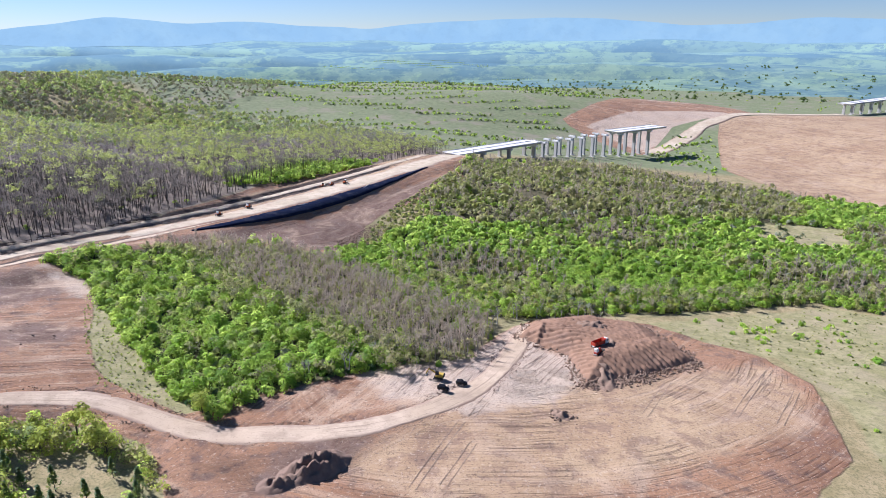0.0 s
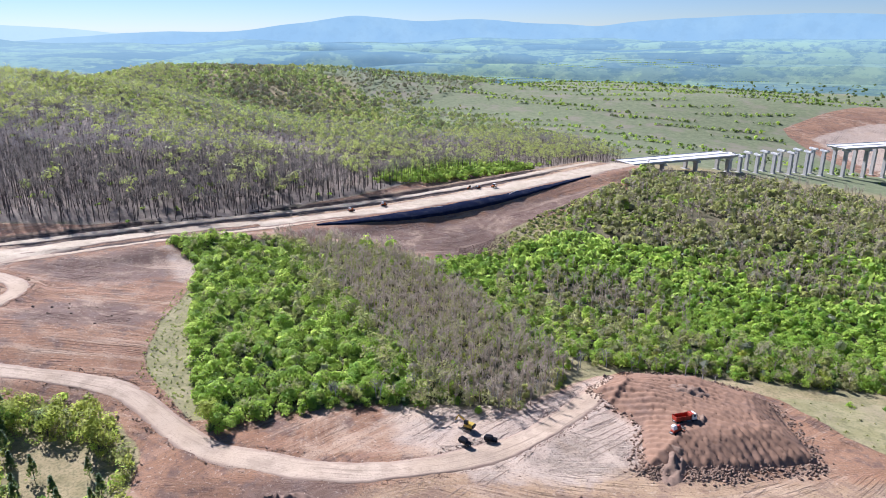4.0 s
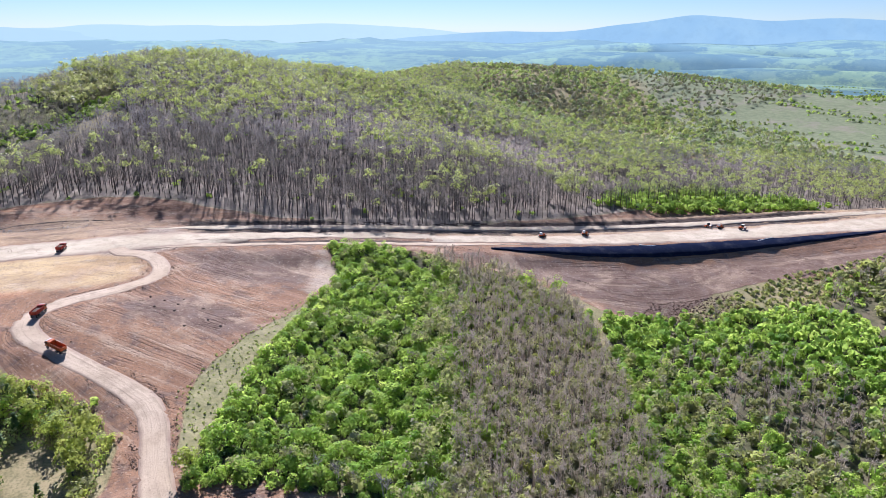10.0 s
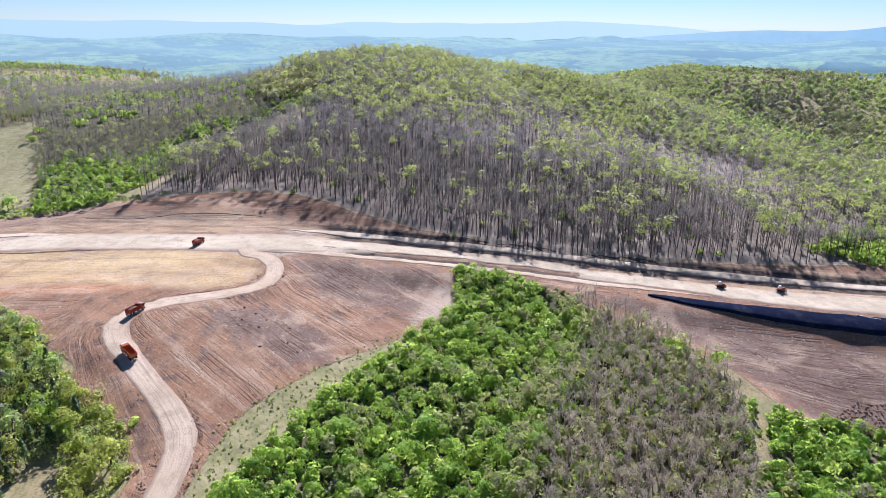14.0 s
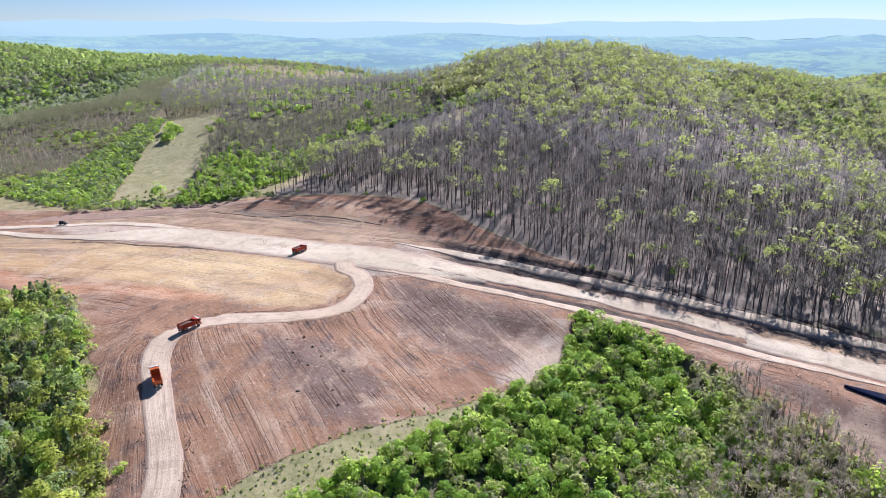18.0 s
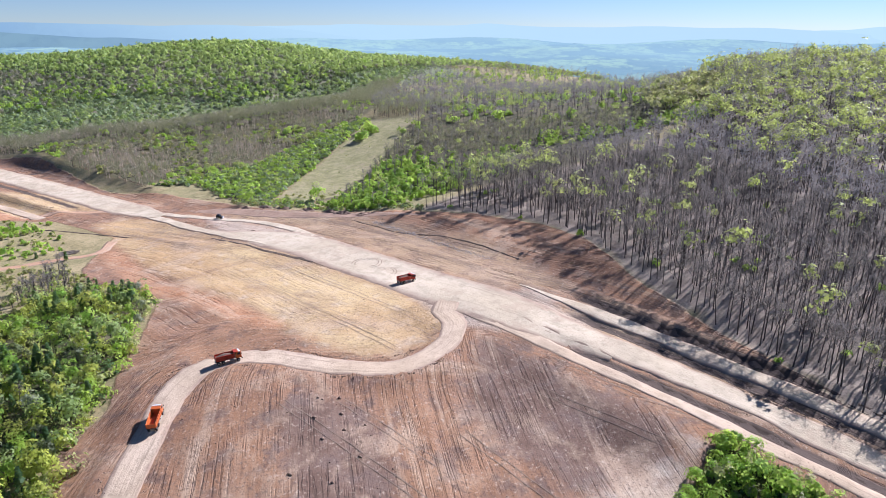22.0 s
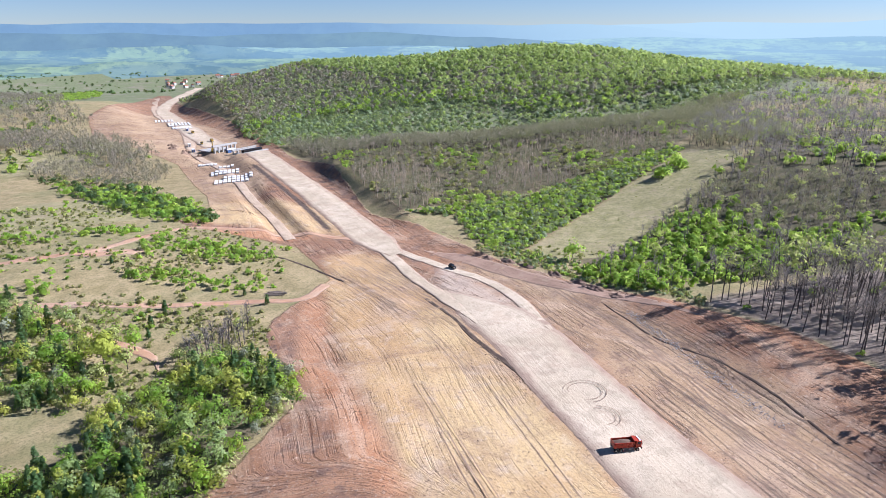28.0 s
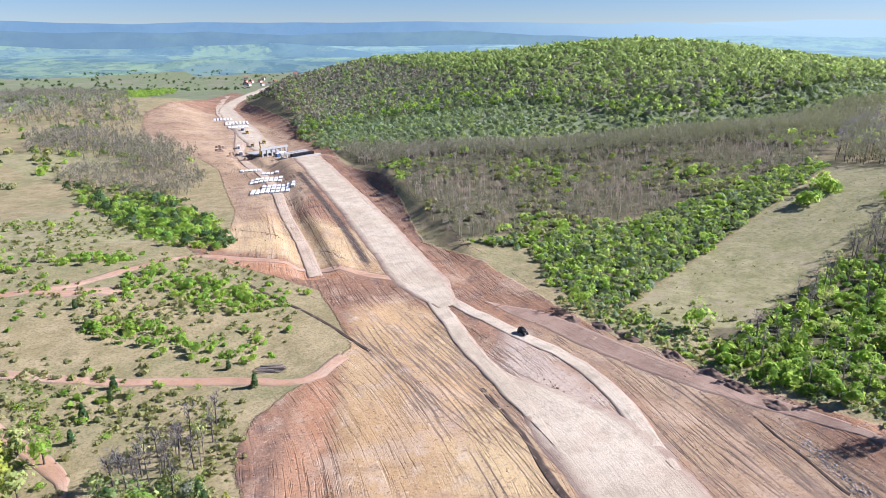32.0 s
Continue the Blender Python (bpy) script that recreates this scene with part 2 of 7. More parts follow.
    col = n.mix(worked, col, soil)
    h = n.math("ADD", n.math("MULTIPLY", grain, 0.5), n.math("MULTIPLY", n.math("SUBTRACT", 1.0, groove), worked))
    return n.done(col, h, 0.7, 0.35)


def road_material(name, a, b, worn=0.4):
    n = Nodes(name, 0.95)
    grain, mid, big = n.noise(1.6, 6, 0.65), n.noise(0.2, 5, 0.6), n.noise(0.04, 4)
    v = n.add("ShaderNodeCombineXYZ")
    n.link(n.attr("across"), v.inputs[0])
    n.link(n.attr("along"), v.inputs[1])
    lines = n.noise(1.1, 4, 0.7, v.outputs[0], ((1.0, 0.02, 1.0), 0.0))
    c = n.mix(n.ramp(big, 0.35, 0.65), a, b)
    c = n.mix(n.math("MULTIPLY", n.ramp(mid, 0.45, 0.65), 0.55), c, tuple(x * 0.74 for x in a))
    c = n.mix(n.math("MULTIPLY", n.ramp(n.noise(0.09, 5, 0.7), 0.5, 0.62), 0.5), c, (0.42, 0.32, 0.23))
    c = n.mix(n.math("MULTIPLY", n.ramp(lines, 0.53, 0.68), worn), c, tuple(x * 0.42 for x in a))
    edge = n.ramp(n.math("ADD", n.attr("edge"), n.math("MULTIPLY", n.math("SUBTRACT", mid, 0.5), 1.2)), 0.05, 0.75)
    c = n.mix(edge, n.mix(mid, (0.24, 0.165, 0.125), (0.42, 0.31, 0.225)), c)
    c = n.mix(n.math("MULTIPLY", n.ramp(grain, 0.55, 0.68), 0.45), c, (0.24, 0.18, 0.13))
    return n.done(c, n.math("ADD", grain, n.math("MULTIPLY", lines, -1.2)), 0.6, 0.2)


def distance_material():
    """Far country: kilometres of air haze painted into its colour, with a glow of its own."""
    n = Nodes("hazed_far_country", 1.0)
    n.bsdf.inputs["Specular IOR Level"].default_value = 0.0
    v = n.add("ShaderNodeTexVoronoi")
    v.inputs["Scale"].default_value = 0.0032
    m = n.add("ShaderNodeMapping")
    m.inputs["Scale"].default_value, m.inputs["Rotation"].default_value = (1, 2.2, 0), (0, 0, 0.5)
    n.link(n.pos, m.inputs["Vector"])
    n.link(m.outputs[0], v.inputs["Vector"])
    sep = n.add("ShaderNodeSeparateColor")
    n.link(v.outputs["Color"], sep.inputs[0])
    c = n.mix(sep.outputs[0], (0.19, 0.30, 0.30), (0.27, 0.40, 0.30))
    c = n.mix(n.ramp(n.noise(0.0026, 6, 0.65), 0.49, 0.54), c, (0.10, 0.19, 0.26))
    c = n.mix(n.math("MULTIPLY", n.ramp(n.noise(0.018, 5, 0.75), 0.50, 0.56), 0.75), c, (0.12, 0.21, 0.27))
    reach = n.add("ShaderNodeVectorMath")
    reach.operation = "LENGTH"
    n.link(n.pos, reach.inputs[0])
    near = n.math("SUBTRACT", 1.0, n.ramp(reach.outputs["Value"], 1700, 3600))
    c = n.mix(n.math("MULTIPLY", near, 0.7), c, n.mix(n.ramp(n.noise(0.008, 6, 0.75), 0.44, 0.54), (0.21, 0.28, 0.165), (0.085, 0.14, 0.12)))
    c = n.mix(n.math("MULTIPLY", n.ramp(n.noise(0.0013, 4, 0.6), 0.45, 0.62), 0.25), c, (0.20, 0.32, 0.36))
    # painted haze: bluer and paler with distance
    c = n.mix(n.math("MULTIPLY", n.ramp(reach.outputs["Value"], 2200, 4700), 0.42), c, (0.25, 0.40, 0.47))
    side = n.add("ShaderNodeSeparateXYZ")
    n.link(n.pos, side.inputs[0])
    # brighter painted haze in the west, towards the sun
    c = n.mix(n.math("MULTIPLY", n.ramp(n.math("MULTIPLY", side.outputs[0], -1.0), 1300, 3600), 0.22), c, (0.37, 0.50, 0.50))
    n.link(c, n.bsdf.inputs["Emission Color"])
    # the painted haze glows, no lamp is there
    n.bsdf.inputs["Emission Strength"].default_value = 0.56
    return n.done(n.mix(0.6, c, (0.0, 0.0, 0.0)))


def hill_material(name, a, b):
    # skyline hills: air haze painted as a glow over a black base
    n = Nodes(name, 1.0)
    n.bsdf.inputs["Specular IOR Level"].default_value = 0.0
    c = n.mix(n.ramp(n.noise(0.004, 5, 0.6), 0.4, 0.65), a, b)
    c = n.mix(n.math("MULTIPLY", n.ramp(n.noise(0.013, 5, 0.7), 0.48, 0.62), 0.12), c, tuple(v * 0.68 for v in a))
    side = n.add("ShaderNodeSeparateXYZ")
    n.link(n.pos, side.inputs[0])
    # paler to the west, painted for bright air near the sun
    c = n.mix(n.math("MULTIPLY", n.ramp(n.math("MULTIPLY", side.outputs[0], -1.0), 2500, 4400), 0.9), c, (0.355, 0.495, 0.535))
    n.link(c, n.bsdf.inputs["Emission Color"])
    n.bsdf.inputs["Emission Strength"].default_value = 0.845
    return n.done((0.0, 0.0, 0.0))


M_GROUND = ground_material()
M_FAR = distance_material()
M_PALE = road_material("graded_white_gravel", (0.48, 0.395, 0.28), (0.57, 0.48, 0.355), 0.25)
M_HAUL = road_material("packed_haul_road", (0.47, 0.36, 0.25), (0.56, 0.44, 0.32), 0.6)
M_CLAY = road_material("reddish_clay_track", (0.31, 0.205, 0.145), (0.39, 0.265, 0.19), 0.4)
M_ORANGE = road_material("orange_clay_track", (0.44, 0.26, 0.16), (0.50, 0.33, 0.22), 0.4)
M_GREEN = leafy("spring_leaves", [(0.165, 0.33, 0.05), (0.37, 0.59, 0.085), (0.49, 0.66, 0.10), (0.265, 0.50, 0.08)], 0.62)
M_YELLOWLEAF = leafy("yellow_green_leaves", [(0.42, 0.48, 0.08), (0.52, 0.55, 0.10), (0.47, 0.46, 0.10), (0.56, 0.58, 0.12)], 0.5)
M_LIME = leafy("young_yellow_green_leaves", [(0.41, 0.46, 0.16), (0.51, 0.55, 0.19), (0.46, 0.48, 0.20), (0.56, 0.57, 0.24)])
M_OLIVE = leafy("olive_buds", [(0.28, 0.26, 0.12), (0.36, 0.35, 0.14), (0.41, 0.36, 0.19), (0.27, 0.31, 0.13)], 0.45)
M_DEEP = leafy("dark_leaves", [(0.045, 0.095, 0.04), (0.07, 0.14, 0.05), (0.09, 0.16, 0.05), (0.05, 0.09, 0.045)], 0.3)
M_PURPLE = leafy("purple_brown_bare_crowns", [(0.25, 0.205, 0.195), (0.31, 0.26, 0.24), (0.28, 0.25, 0.205), (0.345, 0.29, 0.265)], 0.25)
M_BEECH = leafy("fresh_beech_leaves", [(0.29, 0.40, 0.155), (0.385, 0.50, 0.18), (0.35, 0.45, 0.20), (0.43, 0.53, 0.21)], 0.56)
M_SCRUB = leafy("grey_green_scrub", [(0.19, 0.27, 0.17), (0.26, 0.34, 0.19), (0.23, 0.30, 0.19), (0.31, 0.37, 0.23)], 0.4)
M_BUDS = leafy("brown_green_buds", [(0.40, 0.33, 0.23), (0.48, 0.43, 0.24), (0.39, 0.40, 0.18), (0.30, 0.245, 0.20), (0.46, 0.39, 0.29)], 0.45)
M_BLOSSOM = leafy("grey_white_buds", [(0.24, 0.26, 0.18), (0.30, 0.32, 0.23), (0.20, 0.24, 0.12), (0.28, 0.29, 0.2)], 0.3)
M_TWIG = barky("bare_twigs", (0.21, 0.187, 0.165), (0.36, 0.325, 0.285), 4.0, 0.4)
M_YOUNG = barky("young_bare_twigs", (0.46, 0.385, 0.30), (0.60, 0.51, 0.405), 4.0, 0.4)
# paler and cooler than M_TWIG: distance haze put into the colour
M_FARTWIG = barky("far_bare_crowns", (0.28, 0.255, 0.245), (0.41, 0.375, 0.35), 4.0, 0.35)
M_BARK = barky("grey_bark", (0.075, 0.062, 0.055), (0.14, 0.118, 0.102))

M_CONCRETE = plain("weathered_concrete", (0.46, 0.45, 0.42), 0.85, 0.0, 0.2, 0.4)
M_SLAB = plain("pale_precast_concrete", (0.68, 0.67, 0.64), 0.8, 0.0, 0.15, 0.6, dirty=0.15)
M_MEMBRANE = plain("navy_geomembrane", (0.016, 0.022, 0.048), 0.75, 0.0, 0.4, 0.4, (0.10, 0.10, 0.11), 0.35)
for name, value in (("Specular IOR Level", 0.0), ("Roughness", 1.0)):
    M_MEMBRANE.node_tree.nodes["Principled BSDF"].inputs[name].default_value = value
M_RED = plain("red_truck_paint", (0.42, 0.05, 0.025), 0.4, 0.0, 0.25, 2.0)
M_ORANGEPAINT = plain("orange_machine_paint", (0.58, 0.13, 0.03), 0.4, 0.0, 0.25, 2.0)
M_YELLOW = plain("yellow_machine_paint", (0.62, 0.42, 0.06), 0.45, 0.0, 0.25, 2.0)
M_WHITE = plain("white_paint", (0.78, 0.77, 0.74), 0.4, 0.0, 0.12, 2.0, dirty=0.15)
M_BLUE = plain("blue_sheet_metal", (0.05, 0.12, 0.28), 0.5, 0.2, 0.25, 2.0)
M_BLACK = plain("black_car_paint", (0.018, 0.019, 0.022), 0.25, 0.0, 0.3, 2.0)
M_RUBBER = plain("dusty_rubber", (0.03, 0.028, 0.026), 0.85, 0.0, 0.3, 4.0)
M_STEEL = plain("worn_steel", (0.32, 0.31, 0.30), 0.5, 0.7, 0.3, 3.0)
M_GLASS = plain("dark_vehicle_glass", (0.03, 0.04, 0.05), 0.08, 0.0, 0.1, 2.0, dirty=0.05)
M_LOAD = plain("loose_brown_soil", (0.20, 0.135, 0.10), 0.95, 0.0, 0.5, 2.5)
M_CLOD = plain("dark_earth_clods", (0.33, 0.225, 0.16), 0.95, 0.0, 0.55, 0.9)
M_SPOIL = plain("grey_purple_spoil", (0.27, 0.182, 0.135), 0.95, 0.0, 0.5, 0.8)
M_HEAP = plain("furrowed_brown_soil", (0.33, 0.20, 0.128), 0.95, 0.0, 0.4, 0.35, (0.17, 0.115, 0.09), 0.6)
M_TRACK = plain("pressed_damp_earth", (0.33, 0.24, 0.175), 0.95, 0.0, 0.45, 0.6)
M_TRENCH = plain("dark_strip_earth", (0.095, 0.068, 0.052), 0.95, 0.0, 0.6, 0.7, (0.22, 0.16, 0.12), 0.5)
M_BIRCH = plain("pale_birch_bark", (0.55, 0.53, 0.49), 0.8, 0.0, 0.35, 2.0)
M_STONE = plain("pale_rubble", (0.55, 0.50, 0.46), 0.9, 0.0, 0.4, 0.8)
M_ROOF = plain("red_roof_tiles", (0.36, 0.17, 0.12), 0.8, 0.0, 0.3, 0.3)
M_PLASTER = plain("pale_house_plaster", (0.62, 0.60, 0.56), 0.9, 0.0, 0.2, 0.3)
M_WOOD = plain("grey_cut_logs", (0.30, 0.25, 0.20), 0.9, 0.0, 0.35, 1.5)
# the blues are painted haze, paler for hills farther off
M_NORTH = hill_material("hazed_mountains", (0.225, 0.37, 0.48), (0.25, 0.395, 0.49))
M_RIDGE = [hill_material("hazed_ridge_near", (0.135, 0.225, 0.285), (0.16, 0.26, 0.30)), hill_material("hazed_ridge_mid", (0.15, 0.255, 0.355), (0.165, 0.275, 0.365)), hill_material("hazed_ridge_far", (0.205, 0.315, 0.40), (0.225, 0.335, 0.41)), hill_material("pale_hills_in_bright_air", (0.40, 0.53, 0.57), (0.41, 0.54, 0.58))]

# ---- shape of the land: broad swells, then the earthworks cut into them ----
BUMPS = [
    (-570, 400, 190, 170, 74.4),
    (-390, 330, 95, 120, -3.4),
    (-660, 880, 170, 150, 55.8),
    (-870, -250, 290, 190, 90.0),
    (-600, -520, 170, 190, 3.4),
    (-750, -540, 140, 170, 24.0),
    (-1100, 110, 210, 170, 44.0),
    (-510, -60, 150, 110, -3.0),
    (-600, 110, 140, 90, 20.2),
    (-170, -60, 110, 100, 21.7),
    (-240, 180, 85, 90, 13.0),
    (-340, 10, 90, 80, 4.6),
    (-390, -230, 100, 110, -7.8),
    (50, 190, 110, 80, 8.4),
    (-40, 380, 90, 90, -3.2),
    (100, 570, 100, 80, 10.6),
    (-20, 620, 110, 110, -1.6),
    (270, 920, 170, 150, -27.4),
    (-430, -750, 180, 200, 7.8),
    (-100, -520, 200, 220, 16.9),
    (-260, 720, 170, 150, 4.0),
    (-80, 1050, 260, 220, -1.4),
    (-90, 110, 90, 80, 3.8),
    (-180, 480, 90, 110, 6.6),
    (200, 380, 130, 120, -11.5),
    (420, 640, 150, 150, -23.6),
    (-150, 1650, 420, 200, 14.0),
    (-280, -800, 150, 150, 24.0),
    (-560, 1350, 300, 160, 16.0),
    (-160, 186, 34, 30, 4.7),
    (-150, 212, 30, 28, 1.6),
    (-190, 140, 38, 32, 5.4),
    (-220, 220, 30, 34, 2.6),
    (-125, 212, 28, 28, 0.7),
    (-190, 255, 32, 32, 0.7),
    (-240, 160, 45, 45, -1.0),
    (-137, 325, 34, 34, 2.1),
    (-50, 300, 60, 60, 2.4),
    (110, 235, 50, 50, -2.2),
    (160, 600, 90, 80, -9.2),
    (-395, -85, 48, 55, 10.8),
    (-515, -70, 65, 60, 5.5),
    (-560, -300, 85, 80, -18.3),
    (-610, -235, 75, 70, -1.5),
    (-640, -400, 110, 100, -6.1),
    (-490, -225, 60, 55, 8.3),
    (-430, -270, 60, 60, -0.7),
    (-800, 0, 120, 90, -3.2),
    (-980, -290, 170, 140, 1.4),
    (-540, 80, 50, 40, 3.9),
    (-345, 380, 70, 70, 8.1),
    (-494, 490, 70, 60, -8.5),
    (-500, 610, 70, 70, 10.0),
    (-520, 730, 70, 70, -1.5),
    (-500, 860, 100, 90, -21.9),
    (-320, 880, 110, 90, -7.0),
    (-130, 1060, 130, 110, 3.1),
    (90, 1190, 190, 130, 21.9),
    (-300, 1200, 150, 120, 18.7),
    (-490, 1230, 130, 110, 10.8),
    (-690, 1170, 150, 130, 25.8),
    (-700, 930, 110, 90, -2.9),
    (320, 1090, 140, 130, 7.7),
    (-300, 20, 70, 60, -0.9),
    (-330, 150, 50, 45, 0.7),
    (-300, 195, 40, 40, -1.8),
    (-640, 280, 80, 60, 3.3),
    (-300, 80, 60, 50, 2.0),
    (-945, -170, 110, 90, -11.0),
    (-590, 545, 95, 80, 14.0),
    (-600, 385, 75, 60, 5.0),
    (-700, 930, 120, 110, 10.0),
    (-620, 1185, 170, 110, 9.0),
    (-515, -70, 40, 35, 2.6),
    (-440, -135, 38, 40, 8.7),
    (-600, -30, 55, 40, 4.8),
    (-690, 5, 60, 45, 0.8),
    (-470, -200, 45, 45, -10.4),
    (-525, -155, 45, 40, -4.6),
    (-600, -150, 50, 45, -19.9),
    (-700, -90, 60, 45, -20.0),
    (-560, -300, 60, 60, 1.0),
    (-640, -250, 55, 55, -3.5),
    (-720, -230, 60, 60, -15.8),
    (-740, -480, 90, 80, 7.0),
    (-640, -590, 90, 90, 13.4),
    (-660, -390, 70, 70, -2.4),
    (-560, -430, 70, 70, -6.7),
    (-950, -180, 90, 80, -0.6),
    (-550, 70, 45, 40, -1.3),
    (-395, -75, 35, 45, -4.8),
    (-700, -660, 115, 100, 22.0),
]

def smooth(a, b, x):
    t = np.clip((x - a) / (b - a), 0, 1)
    return t * t * (3 - 2 * t)


def swell(x, y):
    """Natural height of the land."""
    h = 5.0 + sum(k * np.exp(-((x - a) / p) ** 2 / 2 - ((y - b) / q) ** 2 / 2) for a, b, p, q, k in BUMPS)
    dx, dy = x + 250, y - 200
    r = np.maximum(np.hypot(dx, dy), 1)
    west, north = np.clip(-dx / r, 0, 1), np.clip(dy / r, 0, 1)
    drop = -25 - 85 * west * (0.4 + 0.6 * smooth(-0.6, 0.3, dy / r)) - 25 * north
    roll = np.sin(x / 310 + 1.3) * np.cos(y / 270 + 0.4) * 9 + np.sin(x / 140 + y / 190) * 4
    far = smooth(700, 2300, r)
    rim = np.clip((r - 1900) / 2800, 0, 1.2)
    return h + far * drop + smooth(650, 1500, r) * roll + rim * (-drop + 78) + smooth(1900, 2600, r) * roll * 0.8


def curve(points, step=4.0):
    """A smooth line through points, resampled; any number of columns."""
    p = np.array(points, float)
    p = np.vstack([2 * p[0] - p[1], p, 2 * p[-1] - p[-2]])
    out = []
    for i in range(1, len(p) - 2):
        n = max(2, int(np.hypot(*(p[i + 1] - p[i])[:2]) / step))
        u = np.linspace(0, 1, n, endpoint=False)[:, None]
        out.append(0.5 * (2 * p[i] + (p[i + 1] - p[i - 1]) * u + (2 * p[i - 1] - 5 * p[i] + 4 * p[i + 1] - p[i + 2]) * u ** 2
                          + (3 * p[i] - p[i - 1] - 3 * p[i + 1] + p[i + 2]) * u ** 3))
    return np.vstack([*out, p[-2][None]])


def nearest(x, y, line):
    """For each place: distance to a line, the side (+ to its left), the way along it, and the line's third column there."""
    best, side, along, third = (np.full(x.shape, v) for v in (1e9, 0.0, 0.0, 0.0))
    s0 = 0.0
    for a, b in zip(line[:-1], line[1:]):
        d = b[:2] - a[:2]
        n = float(np.hypot(*d)) or 1e-6
        u = np.clip(((x - a[0]) * d[0] + (y - a[1]) * d[1]) / n ** 2, 0, 1)
        ex, ey = x - a[0] - u * d[0], y - a[1] - u * d[1]
        q = np.hypot(ex, ey)
        m = q < best
        best = np.where(m, q, best)
        side = np.where(m, np.sign(d[0] * ey - d[1] * ex), side)
        along = np.where(m, s0 + u * n, along)
        third = np.where(m, a[2] + u * (b[2] - a[2]) if len(a) > 2 else 0.0, third)
        s0 += n
    return best, side, along, third


def inside(x, y, poly):
    """Distance to the edge of a closed outline, positive within."""
    p = np.array(poly, float)
    best, odd = np.full(x.shape, 1e9), np.zeros(x.shape, bool)
    for (ax, ay), (bx, by) in zip(p, np.roll(p, -1, 0)):
        dx, dy = bx - ax, by - ay
        u = np.clip(((x - ax) * dx + (y - ay) * dy) / max(dx * dx + dy * dy, 1e-9), 0, 1)
        best = np.minimum(best, np.hypot(x - ax - u * dx, y - ay - u * dy))
        if dy:
            odd ^= ((ay > y) != (by > y)) & (x < ax + (y - ay) / dy * dx)
    return np.where(odd, best, -best)


# motorway line: x, y, height of the roadbed
MOTORWAY = curve([(-398, -250, 26.5), (-370, -155, 25.5), (-343, -68, 25), (-321, -5, 25), (-308, 40, 25.5), (-300, 85, 26.5), (-281, 140, 29), (-257, 190, 30),
                  (-239, 232, 29.3), (-222, 268, 26.5), (-197, 318, 22), (-163, 372, 17.5), (-124, 430, 14.5), (-82, 500, 12.5), (-30, 592, 11.5), (6, 648, 11.5)])
HAUL = curve([(-227, 212), (-220, 218), (-209, 219.5), (-198, 217), (-189, 212), (-184, 203), (-181, 190), (-181, 176), (-177, 165), (-168, 160), (-157, 161), (-147, 164.5), (-136, 168),
              (-121, 173.5), (-107, 176), (-96, 174), (-82, 168.5), (-65, 164), (-48, 164.5), (-30, 167), (-15, 173), (0, 183), (14, 199), (25, 222), (33, 244)])
HAUL = np.column_stack([HAUL, np.convolve(np.pad(swell(HAUL[:, 0], HAUL[:, 1]), 6, "edge"), np.ones(13) / 13, "valid")])
VALLEY_ROAD = curve([(-287.1, -19, 25), (-300, -55, 24), (-318, -110, 22.5), (-340, -175, 22), (-356, -235, 21), (-366, -285, 18.5), (-378, -330, 16), (-402, -390, 16), (-424, -450, 15), (-448, -545, 14), (-480, -660, 11), (-545, -835, 5), (-640, -1055, -3)], 10)
BED_FAR = curve([(-402, -330, 20), (-412, -380, 20), (-440, -480, 19), (-470, -600, 17), (-530, -760, 12), (-640, -960, 6), (-780, -1180, 2)], 10)
FOREST_EDGE = [(-350, 122), (-345, 142), (-337, 166), (-334, 196), (-322, 228), (-304, 250), (-288, 260), (-270, 271), (-256, 285), (-240, 301), (-225, 319), (-207, 337), (-190, 370), (-174, 400), (-146, 463), (-122, 536), (-82, 586), (-26, 645), (10, 700)]


